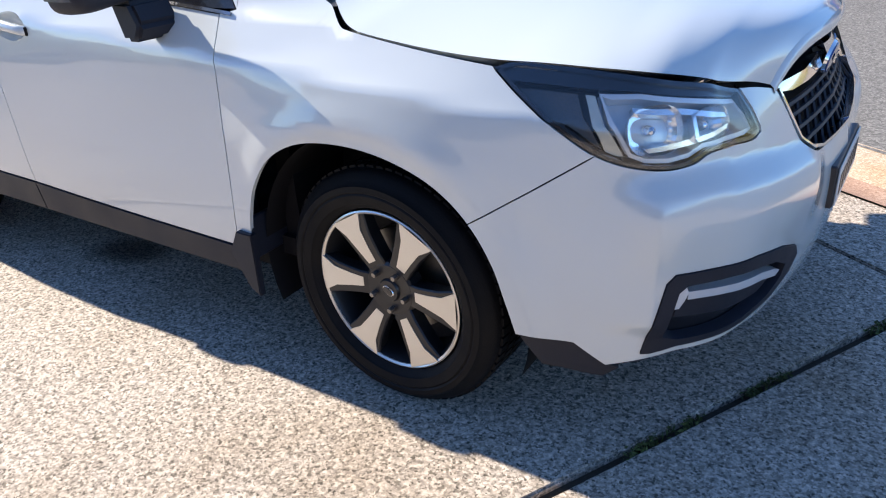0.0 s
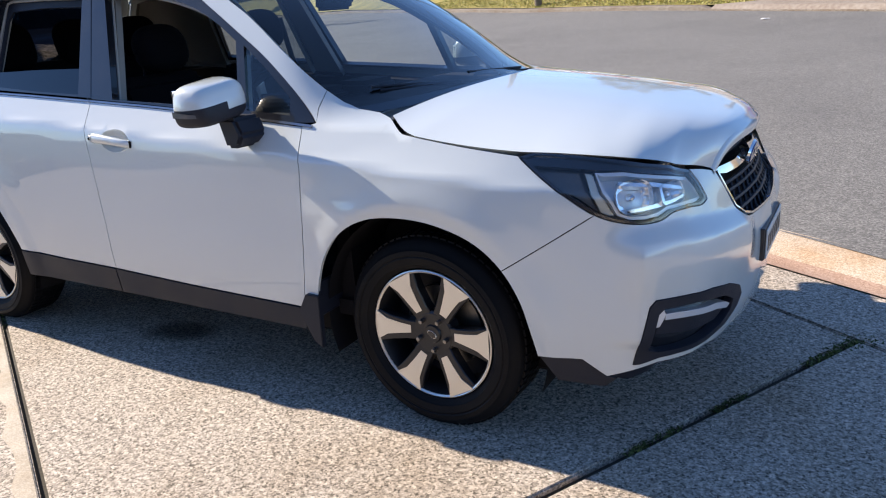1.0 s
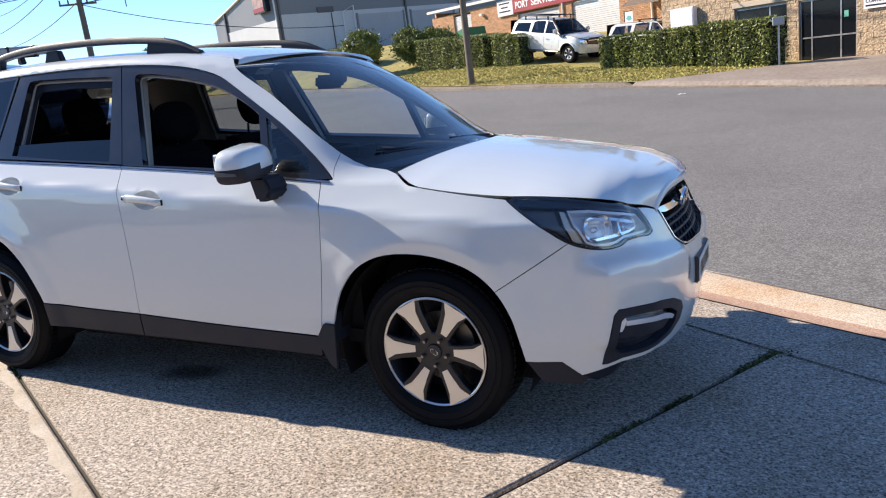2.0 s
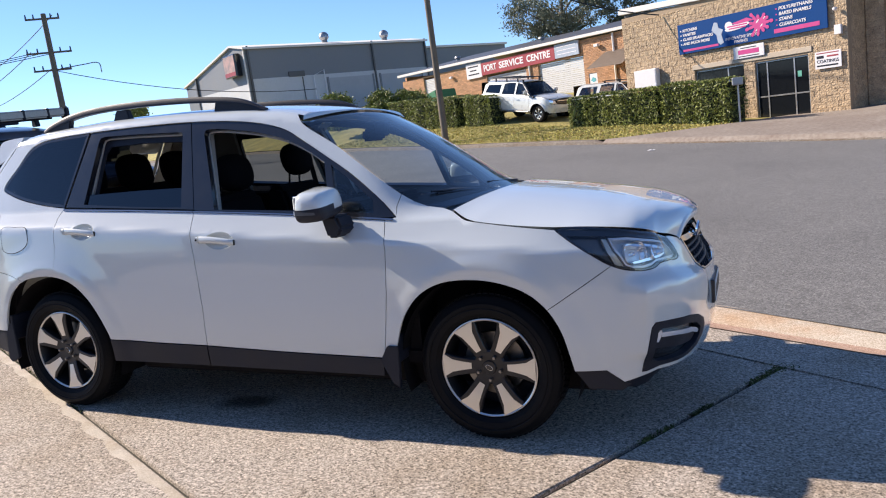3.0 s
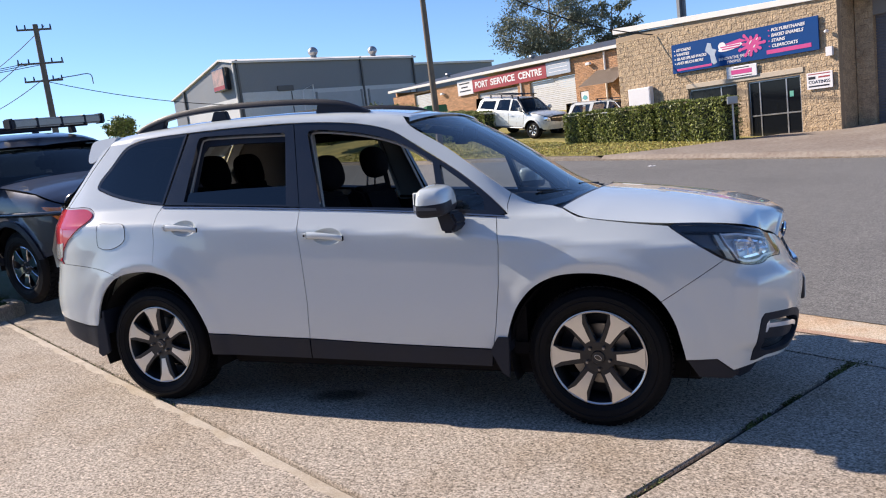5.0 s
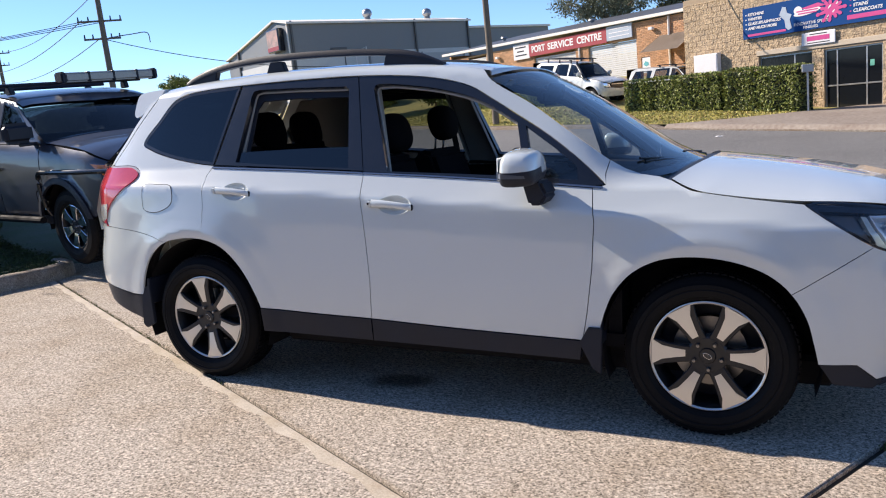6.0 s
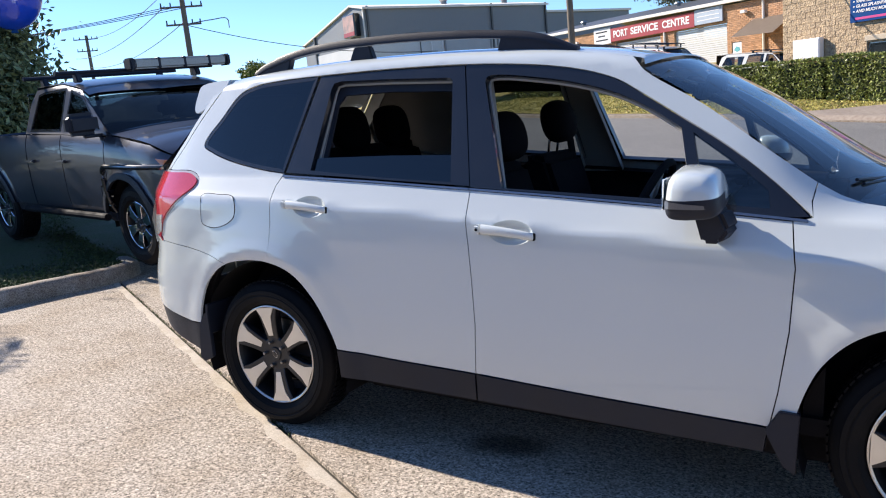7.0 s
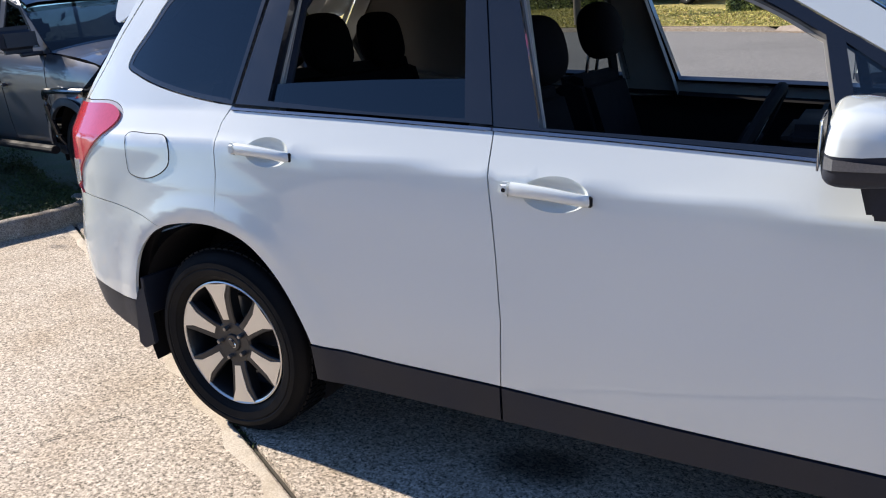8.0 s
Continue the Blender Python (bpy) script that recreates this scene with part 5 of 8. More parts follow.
def cabin():
    for y in (.50, 1.22):
        s = new("front_seat")
        s.parent = wagon
        part("seat_cushion", prism([(-1.05, .52), (-1.03, .64), (-1.55, .60), (-1.60, .46), (-1.1, .44)], y - .25, y + .25, .035), CLOTH, s)
        part("seat_back", prism([(-1.48, .56), (-1.58, .60), (-1.77, 1.04), (-1.785, 1.17), (-1.74, 1.20), (-1.65, 1.17), (-1.58, .96), (-1.48, .64)], y - .245, y + .245, .04), CLOTH, s)
        h = bmesh.new()
        bmesh.ops.create_uvsphere(h, u_segments=24, v_segments=14, radius=1)
        for v in h.verts:
            c = v.co
            c.x, c.y, c.z = math.copysign(abs(c.x) ** .8, c.x) * .072, math.copysign(abs(c.y) ** .7, c.y) * .135, math.copysign(abs(c.z) ** .8, c.z) * .108
        part("headrest", h, CLOTH, s, m=pose(-1.70 + (.055 if y < .86 else .02), y, 1.305 if y < .86 else 1.345, 0, -14, 0))
        for q in (-.06, .06):
            part("headrest_post", tube([(-1.72, y + q, 1.15), (-1.705, y + q, 1.28)], .007, 8), CHROME, s)
    r = new("rear_seat")
    r.parent = wagon
    part("seat_cushion", prism([(-2.05, .52), (-2.05, .64), (-2.55, .62), (-2.6, .45)], .22, 2 * WAGON_MID - .22, .04), CLOTH, r)
    part("seat_back", prism([(-2.50, .6), (-2.62, .60), (-2.82, 1.20), (-2.78, 1.27), (-2.69, 1.25), (-2.52, .7)], .22, 2 * WAGON_MID - .22, .04), CLOTH, r)
    for y in (.45, .86, 1.27):
        h = bmesh.new()
        bmesh.ops.create_uvsphere(h, u_segments=20, v_segments=12, radius=1)
        for v in h.verts:
            c = v.co
            c.x, c.y, c.z = math.copysign(abs(c.x) ** .8, c.x) * .07, math.copysign(abs(c.y) ** .6, c.y) * .135, math.copysign(abs(c.z) ** .7, c.z) * .125
        part("headrest", h, CLOTH, r, m=pose(-2.74, y, 1.345, 0, -12, 0))
    d = part("dashboard", prism([(-.42, 1.055), (-.75, 1.07), (-.90, 1.03), (-.93, .90), (-.80, .62), (-.42, .62)], .10, 2 * WAGON_MID - .10, .03), DARK_TRIM, wagon)
    part("instrument_hood", boxed(-.92, -.70, .28, .66, 1.05, 1.12, .03, 3), DARK_TRIM, d)
    part("display_hood", boxed(-.86, -.68, .74, .98, 1.06, 1.12, .02, 2), DARK_TRIM, d)
    w = part("steering_wheel", tube([(.19 * math.cos(a), .19 * math.sin(a), 0) for a in np.linspace(0, 2 * math.pi, 36, endpoint=False)], .016, 8, closed=True), DARK_TRIM, wagon, m=pose(-1.02, .47, 1.02, 0, -66, 0))
    part("wheel_hub", lathe([(.0005, -.03), (.06, -.02), (.075, .03)], 24), DARK_TRIM, w, m=pose(0, 0, 0, 90, 0, 0))
    for a in (0, 120, 240):
        part("wheel_spoke", boxed(.05, .18, -.02, .02, -.012, .008, .006), LAMP_GREY, w, m=pose(0, 0, 0, 0, 0, a + 90))
    part("centre_console", boxed(-1.75, -.85, WAGON_MID - .12, WAGON_MID + .12, .40, .66, .03, 2), DARK_TRIM, wagon)
    mir = part("inner_mirror", boxed(-.02, .02, -.12, .12, -.035, .035, .015, 3), DARK_TRIM, wagon, m=pose(-.90, WAGON_MID, 1.455, 0, 8, 0))
    part("mirror_stalk", boxed(.01, .09, -.03, .03, .0, .075, .01), DARK_TRIM, mir)
    for y, s in ((.16, 1), (2 * WAGON_MID - .16, -1)):
        part("seat_belt", tube([(-1.72, y + s * .14, 1.40), (-1.68, y + s * .07, 1.0), (-1.62, y + s * .03, .62)], [.02, .02, .02], 4), DARK_TRIM, wagon)
    sun_label = boxed(-.004, 0, -.05, .05, -.02, .02)
    part("screen_sticker", sun_label, LINER, wagon, m=pose(-.925, .36, 1.52, 0, 55, 0))


wagon_body()
wagon_glasshouse()
wagon_front()
mirrors()
cabin()
wheel(wagon, .346, .2325, .225, 6, (0, .014, .346), yaw=-2, turn=30)
wheel(wagon, .346, .2325, .225, 6, (-2.64, .014, .346), turn=52)
wheel(wagon, .346, .2325, .225, 6, (0, 2 * WAGON_MID - .014, .346), outward=1)
wheel(wagon, .346, .2325, .225, 6, (-2.64, 2 * WAGON_MID - .014, .346), outward=1)


# ---- the ground ----
def lay(a, b):
    """Plan coordinates: a along the street, b away from the driveway; b = 0 at the far shop front."""
    return (1.87 + .83867 * a + .54464 * b, 26.4 - .54464 * a + .83867 * b)


def bank(a, b):
    """Height of the land beyond the far kerb."""
    al = [-200, -60, -32, -21, -16, -12, -7, -3.4, 0, 3, 7, 40, 200]
    rows = {-6.5: [2.4, 1.8, 1.35, .95, .78, .60, .47, .34, .18, .05, -.12, -.6, -2.0],
            -3.0: [4.0, 3.0, 2.3, 1.42, 1.28, 1.1, .66, .48, .26, .12, .06, -.4, -2.0],
            0.0: [4.5, 3.5, 2.9, 2.0, 1.7, 1.4, .75, .40, .16, .15, .26, -.2, -2.0],
            6.0: [5.0, 4.2, 3.6, 2.8, 2.3, 2.0, 1.5, .8, .3, .3, .4, 0, -1.5],
            60.0: [8, 7, 6, 5, 5, 4.5, 4, 3.5, 3, 2.5, 2, 1, 0],
            400.0: [8, 7, 6, 5, 5, 4.5, 4, 3.5, 3, 2.5, 2, 1, 0]}
    bs = sorted(rows)
    zs = [float(np.interp(a, al, rows[k])) for k in bs]
    return float(np.interp(b, bs, zs))


def drive(x, y):
    """Height of the driveway's plane."""
    return -(.042269 * x + .032372 * y) / .99858


def street(a, b):
    x, y = lay(a, -20.45)
    a1 = max(-25, min(25, a))
    x, y = lay(a1, -20.45)
    near = drive(x, y)
    far = bank(a, -6.5) - .13
    u = (b + 20.45) / 13.9
    return near + (far - near) * u + .03 * math.sin(math.pi * max(0, min(1, u)))


def sheet(name, as_, bs, height, material, label, category):
    verts = [(*lay(a, b), height(a, b)) for b in bs for a in as_]
    n = len(as_)
    faces = [(j * n + i, j * n + i + 1, (j + 1) * n + i + 1, (j + 1) * n + i) for j in range(len(bs) - 1) for i in range(n - 1)]
    ob = finish(name, verts, faces, material)
    return tagged(ob, label, category, kind="structure")


ROUGH = sorted({-200, -120, -80, -60, -45, -36, *range(-32, 14, 2), 18, 25, 40, 80, 200})
GRASS = mat("dry_lawn", (0.17, 0.20, 0.035), 0.9, vary=0.45, scale=0.9, fine=25, tint=(0.36, 0.28, 0.09), bump=0.02, bump_scale=90)
# lawn green with the shade put into its base colour; also the far ground
SHADE_DARKENED_GRASS = mat("lawn", (0.035, 0.06, 0.022), 0.9, vary=0.4, scale=1.5, fine=30, bump=0.02, bump_scale=90)
sheet("road", ROUGH, [-20.45, -18, -16, -14, -12, -10, -8, -6.62], street, ASPHALT, "worn grey asphalt street with patches", "road")
sheet("verge", ROUGH, [-6.35, -5, -4, -3, -1.5, 0, 3, 6, 12, 25, 60, 400], lambda a, b: bank(a, b), GRASS, "dry yellow-green grass verge rising from the kerb", "grass")


# ---- the driveway: slabs between joints, gutter, kerb ----
def cut(poly, p, q, gap):
    """Both halves of a convex polygon along the line p to q, each drawn back by half the gap."""
    d = Vector((q[0] - p[0], q[1] - p[1])).normalized()
    n = Vector((-d.y, d.x))
    out = []
    for sign in (1, -1):
        keep, k = [], len(poly)
        dist = [sign * n.dot(Vector(v) - Vector(p)) - gap / 2 for v in poly]
        for i in range(k):
            a, b = poly[i], poly[(i + 1) % k]
            if dist[i] >= 0:
                keep.append(a)
            if (dist[i] >= 0) != (dist[(i + 1) % k] >= 0):
                u = dist[i] / (dist[i] - dist[(i + 1) % k])
                keep.append((a[0] + (b[0] - a[0]) * u, a[1] + (b[1] - a[1]) * u))
        out.append(keep)
    return out


def slab(parent, poly, top=0.0, thick=0.10, material=None):
    bm = bmesh.new()
    up = [bm.verts.new((x, y, top)) for x, y in poly]
    dn = [bm.verts.new((x, y, top - thick)) for x, y in poly]
    f = bm.faces.new(up)
    if f.normal.z < 0 or sum(a[0] * b[1] - b[0] * a[1] for a, b in zip(poly, poly[1:] + poly[:1])) < 0:
        f.normal_flip()
    for i in range(len(up)):
        bm.faces.new((up[i], dn[i], dn[(i + 1) % len(up)], up[(i + 1) % len(up)]))
    bmesh.ops.recalc_face_normals(bm, faces=bm.faces)
    bmesh.ops.bevel(bm, geom=[e for e in bm.edges if all(abs(v.co.z - top) < 1e-6 for v in e.verts)], offset=.006, segments=2, affect="EDGES")
    return part("slab", bm, material or WASHED, parent)


driveway = tagged(new("driveway"), "washed aggregate concrete driveway of large slabs with dark joints", "driveway", kind="structure")
driveway.matrix_basis = SLOPE
U = Vector((math.cos(radians(-30)), math.sin(radians(-30))))
V = Vector((-U.y, U.x))
GUT = Vector((1.0, 1.98))          # a point on the slab's edge along the gutter


def uv(u, v):
    p = GUT + U * u + V * v
    return (p.x, p.y)


yard = [uv(-7.2, 0), uv(24, 0), uv(24, -22), uv(-7.2, -22)]
near, far = cut(yard, (-2.5, -.055), (-.86, -.905), .022)
inner, outer = near, far
if sum(V.dot(Vector(p)) for p in inner) / len(inner) < sum(V.dot(Vector(p)) for p in outer) / len(outer):
    inner, outer = outer, inner
strip, rest = cut(inner, (1.26, 1.27), (1.80, .91), .014)
slab(driveway, strip)
for poly in cut(rest, (.22, -.70), (1.265, 1.27), .030):
    slab(driveway, poly)
slab(driveway, outer)
bed = finish("joint_bed", [(*uv(-7.2, 0), -.022), (*uv(24, 0), -.022), (*uv(24, -22), -.022), (*uv(-7.2, -22), -.022)], [(3, 2, 1, 0)], DIRT, driveway)
# trowelled margin along the long joint
p0, p1 = Vector((-6.9, 2.225)), Vector((3.5, -3.165))
along = (p1 - p0).normalized()
side_way = Vector((along.y, -along.x))
bm = bmesh.new()
rows = []
for k in range(90):
    c = p0 + (p1 - p0) * k / 89
    wide = .062 + .012 * math.sin(k * 1.9) + .008 * math.sin(k * 4.3)
    rows.append([bm.verts.new((*(c + side_way * o), z)) for o, z in ((.016, -.004), (.020, .0025), (wide, .0022), (wide + .02, -.002))])
for a, b in zip(rows, rows[1:]):
    for i in range(3):
        bm.faces.new((a[i], a[i + 1], b[i + 1], b[i]))
bmesh.ops.recalc_face_normals(bm, faces=bm.faces)
part("joint_margin", bm, TROWEL, driveway, "smooth trowelled margin")
# dished gutter between slab and asphalt
for name, prof, mtl, label in (("gutter", [(0.012, 0), (.10, -.035), (.20, -.05), (.27, -.048)], RUST_STAIN, "iron-stained gutter invert"), ("gutter_apron", [(.27, -.048), (.40, -.02), (.56, .002), (.585, -.004), (.60, -.05)], GUTTER, "pale concrete gutter apron")):
    bm = bmesh.new()
    us = np.linspace(-40, 40, 81)
    rows = [[bm.verts.new((*uv(u, v), z)) for u in us] for v, z in prof]
    for a, b in zip(rows, rows[1:]):
        for i in range(len(us) - 1):
            bm.faces.new((a[i], a[i + 1], b[i + 1], b[i]))
    ob = part(name, bm, mtl, angle=60)
    ob.matrix_basis = SLOPE
    tagged(ob, label + " along the street edge", "gutter", kind="structure")


# ---- other vehicles ----
def offroader(name, label, m, paint, tray=False, rack=None, chrome=True, tint=None, detail=True, bullbar=False, snorkel=False, low=0.0, cowl=0.0):
    """A tall four-wheel drive; with a tray it is a dual-cab utility. Its frame is the right front wheel's foot."""
    car = thing(name, label, "car", m)
    wb, end = (3.22, -4.33) if tray else (2.78, -3.78)
    hub, mid = .385 - low, .92
    fx = -.16 if tray else 0.0      # the front wheel's place under the body
    skin = Shell(
        plan=[(end, mid), (end + .01, .45), (end + .04, .12), (end + .16, .02), (end + .6, -.02), (-2.2, -.03), (-1.2, -.03), (-.5, -.035), (0, -.05), (.38, -.04), (.56, .03), (.68, .16), (.76, .36), (.81, .62), (.83, mid)],
        centre=mid,
        shoulder=Table((end, 1.22 - low + cowl), (-1.5, 1.20 - low + cowl), (0, 1.13 - low + .6 * cowl), (1, 1.05 - low), blur=.1),
        side=Table((0, .06), (.05, .03), (.12, .012), (.25, .0), (.45, 0), (1.2, 0), blur=.02),
        low=Table((.1, .10), (.4, .03), (.55, .01), (.7, 0), (2, 0), blur=.03),
        nose=Table((.1, .1), (.5, .03), (.65, 0), (.9, .02), (1.05, .07), (1.15, .16), (2, .9), blur=.02),
        tail=Table((.1, .1), (.5, 0), (2, .02), blur=.02),
        roof=Table((end, 1.78 - low), (-2.5, 1.81 - low), (-1.6, 1.82 - low), (-1.2, (1.75 if tray else 1.79) - low), (-.95, (1.63 if tray else 1.73) - low), (0, 1.3), blur=.1),
        lean=lambda x: .32, gutter=.06, arches=((fx, hub, .44), (fx - wb, hub, .44)), flare=.03)
    z0, belt = .50 - low, 1.15 - low + cowl
    dip = .06 if tray else 0.0      # how far the roof bows down to its windscreen

    def arch(x, r=.475, lowz=z0):
        a0 = math.asin(max(-1, min(1, (lowz - hub) / r)))
        return [(x + r * math.cos(q), hub + r * math.sin(q)) for q in np.linspace(a0, math.pi - a0, 18)]
    af, ar = arch(fx), arch(fx - wb)
    cab = -2.32 if tray else -2.36
    split = fx - .53
    wing = [*af[::-1], (.62, z0 + .08), (.66, .80 - low), (.62, 1.02 - low), (.30, 1.10 - low + .4 * cowl), (-.30, 1.135 - low + .9 * cowl), (-.52, 1.14 - low + cowl), (-.52, .80 - low), (split + .01, .74 - low), (split + .01, z0)]
    door1 = [(split, z0), (split, .745 - low), (-.53, .805 - low), (-.53, 1.13 - low + cowl), (-1.45, belt + .02), (-1.45, z0)]
    door2 = [(-1.46, z0), (-1.46, belt + .02), (cab, belt + .035), (cab, .80 - low), (max(cab, -wb + .52), z0)]
    back = [(end + .12, z0 + .05), (end + .12, belt + .05), (cab - .02, belt + .035), (cab - .02, .80 - low), (max(cab - .02, -wb + .50), z0), *ar]
    for side in (False, True):
        panel("front_wing", car, skin, wing, paint, step=.06, mirror=side)
        for nm, loop in (("front_door", door1), ("rear_door", door2)):
            d = panel(nm, car, skin, loop, paint, step=.06, mirror=side, gap=.003)
            xh = loop[0][0] - .72
            y = float(skin(xh, .98 - low)[1])
            y = 2 * mid - y if side else y
            s = -1 if side else 1
            part("door_handle", boxed(xh - .09, xh + .09, min(y, y - s * .045), max(y, y - s * .045), .975 - low, 1.005 - low, .01, 2), paint, d)
        panel("rear_quarter", car, skin, back, paint, step=.07, mirror=side)
        sill = [(-.50, z0 - .01), (-.52, z0 - .10), (fx - wb + .50, z0 - .10), (fx - wb + .48, z0 - .01)]
        panel("sill", car, skin, sill, BLACK_PLASTIC, step=.1, mirror=side, inset=.03)
        for x in (fx, fx - wb):
            outer = arch(x, .51)
            inner = arch(x, .455)
            panel("wheel_arch_flare", car, skin, [*outer, *inner[::-1]], BLACK_PLASTIC if tray else paint, step=.06, inset=-.018, depth=.03, gap=0, mirror=side)
        # glasshouse
        top = 1.71 - low
        head = -1.06
        tailx = cab if tray else end + .42
        cabin_loop = [(-.42, belt - .015), (-.60, 1.28 - low + .5 * cowl), (-.92, 1.56 - low - .5 * dip), (head, 1.68 - low - dip), (head - .12, 1.745 - low - .8 * dip), (-1.6, 1.765 - low), (tailx + .1, 1.745 - low), (tailx - (.02 if tray else .16), 1.62 - low), (tailx - (.06 if tray else .26), belt + .05), (-1.46, belt + .025)]
        w1 = [(-.66, belt + .05), (-.80, 1.38 - low), (-.98, 1.56 - low - .5 * dip), (-1.10, 1.672 - low - .8 * dip), (-1.38, 1.72 - low - .3 * dip), (-1.42, belt + .05)]
        w2 = [(-1.50, belt + .055), (-1.50, 1.722 - low), (-2.0, 1.715 - low), (cab + .16, 1.69 - low), (cab + .06, belt + .07)]
        holes = [w1, w2]
        if not tray:
            holes.append([(cab - .10, belt + .09), (cab - .04, 1.64 - low), (end + .52, 1.62 - low), (end + .36, belt + .12)])
        panel("cab_side", car, skin, cabin_loop, paint, holes=holes, step=.06, mirror=side, inset=.004, gap=.001)
        for k, w in enumerate(holes):
            panel("side_window", car, skin, w, UTE_GLASS if tray else (tint or SIDE_GLASS) if k else SIDE_GLASS, step=.1, inset=.014, depth=0, gap=-.006, mirror=side)
            panel("window_seal", car, skin, w, BLACK_GLOSS, holes=[shrink(dense(w, .05), .022)], step=.05, inset=.002, depth=.01, gap=-.003, mirror=side)
        sgn = -1 if side else 1
        yy = 2 * mid + .12 if side else -.12
        mm = new("door_mirror")
        mm.parent = car
        part("mirror_cap", boxed(-.72, -.58, yy - (.15 if tray else .115), yy + (.15 if tray else .115), 1.20 - low + .6 * cowl, 1.41 - low + .6 * cowl, .05, 3), paint if not tray else BLACK_PLASTIC, mm)
        part("mirror_arm", boxed(-.66, -.60, min(yy, yy + sgn * .2), max(yy, yy + sgn * .2), 1.17 - low + .6 * cowl, 1.205 - low + .6 * cowl, .01), BLACK_PLASTIC, mm)
        # lamps
        lamp = [(.40, 1.02 - low), (.66, .99 - low), (.90, .95 - low), (1.0, .80 - low), (.74, .80 - low), (.60, .86 - low)]
        h = panel("headlight", car, skin, lamp, LAMP_BOWL, step=.05, inset=-.004, mirror=side, label="clear headlight with amber corner")
        corner = [(.40, 1.02 - low), (.60, .995 - low), (.66, .86 - low), (.585, .86 - low)]
        panel("indicator", h, skin, corner, AMBER if tray else LAMP_GREY, step=.05, inset=-.009, mirror=side)
        bump = [(.52, .78 - low), (.60, .845 - low), (.74, .785 - low), (1.0, .785 - low), (skin.front, .74 - low), (skin.front, .42 - low), (.62, .42 - low), (.50, .52 - low)]
        panel("front_bumper", car, skin, bump, BLACK_PLASTIC if bullbar else paint, step=.07, mirror=side, inset=-.02)
        gr = [(1.02, .96 - low), (skin.front, .99 - low), (skin.front, .76 - low), (1.02, .80 - low)]
        panel("grille", car, skin, gr, BLACK_GLOSS, step=.06, mirror=side, inset=.01)
        for q in (.80, .86, .92):
            panel("grille_bar", car, skin, [(1.03, q - low), (skin.front, q - low), (skin.front, q + .018 - low), (1.03, q + .018 - low)], CHROME if tray or q > .9 else BLACK_PLASTIC, step=.08, mirror=side, inset=-.008, gap=0)
    # bonnet, roof, screens
    rows = []
    for s, z in curve((.98, .98 - low), (.80, 1.0 - low), (.62, 1.035 - low), (.30, 1.11 - low + .4 * cowl), (-.30, 1.145 - low + .9 * cowl), (-.50, 1.15 - low + cowl), n=4):
        e = skin(s, z)
        rows.append([(e[0] + (.0 + .10 * (e[0] > .5)) * (1 - (1 - w) ** 2), e[1] + (mid - e[1]) * w, e[2] + .07 * (1 - (1 - w) ** 2.4)) for w in np.linspace(0, 1, 12)])
    rows = np.array(rows)
    full = np.concatenate([rows, rows[:, -2::-1] * (1, -1, 1) + (0, 2 * mid, 0)], axis=1)
    patch("bonnet", car, full, paint, thick=.03)
    xs = np.array([-1.04, -1.14, -1.3, -1.6, -2.0, cab + .02] if tray else [-1.14, -1.3, -1.6, -2.2, -2.8, end + .30])
    half = np.array([[skin(x + (.08 * u if x == xs[0] else 0), float(skin.roof(x)) - .06 + .62 * u) for u in np.linspace(.04, 1, 10)] for x in xs])
    full = np.concatenate([half, half[:, -2::-1] * (1, -1, 1) + (0, 2 * mid, 0)], axis=1)
    patch("roof", car, full, paint, thick=.03)
    edge = spline([(head - .01, 1.675 - low - 1.2 * dip), (-.92, 1.565 - low - .6 * dip), (-.60, 1.30 - low + .5 * cowl), (-.40, 1.13 - low + cowl)], 5)
    screen = []
    for n, (s, z) in enumerate(edge):
        v = n / (len(edge) - 1)
        p = skin(s, z)
        screen.append([(p[0] + (.07 + .11 * v) * (1 - (1 - 2 * w) ** 2), p[1] + 2 * (mid - p[1]) * w, z + (.02 + .025 * v) * (1 - (1 - 2 * w) ** 2)) for w in np.linspace(0, 1, 17)])
    patch("windscreen", car, screen, SCREEN_DARK)
    back_x = (cab - .05) if tray else end + .08
    rear = boxed(back_x - .03, back_x, .12, 2 * mid - .12, belt, 1.72 - low, .02)
    part("rear_window", rear, TINT_GLASS if not tray else SIDE_GLASS, car)
    part("tailgate", boxed(end + .06, end + .12, .06, 2 * mid - .06, z0, belt + .03, .02), paint, car)
    part("underbody", boxed(end + .2, .5, .2, 2 * mid - .2, .42 - low, .56 - low), DARK_TRIM, car)
    part("cabin_floor", boxed(cab - .05, -.4, .1, 2 * mid - .1, .54 - low, .58 - low), DARK_TRIM, car)
    part("dashboard", prism([(-.45, 1.10 - low), (-.85, 1.12 - low), (-.95, .95 - low), (-.5, .7)], .10, 2 * mid - .1, .03), DARK_TRIM, car)
    for y in (.48, 1.36):
        st = new("front_seat")
        st.parent = car
        part("seat_back", prism([(-1.5, .6), (-1.62, .62), (-1.80, 1.28 - low), (-1.70, 1.30 - low), (-1.52, .8)], y - .24, y + .24, .04), CLOTH, st)
        part("headrest", boxed(-1.80, -1.69, y - .13, y + .13, 1.34 - low, 1.52 - low, .05, 3), CLOTH, st)
    if tray:
        part("tray_floor", boxed(end + .1, cab - .05, .06, 2 * mid - .06, z0 + .1, z0 + .16), BLACK_PLASTIC, car)
        part("cab_back", boxed(cab - .06, cab - .03, .08, 2 * mid - .08, z0, belt + .05), paint, car)
    else:
        part("rear_seat", boxed(-2.7, -2.5, .2, 2 * mid - .2, .6, 1.3 - low, .05, 2), CLOTH, car)
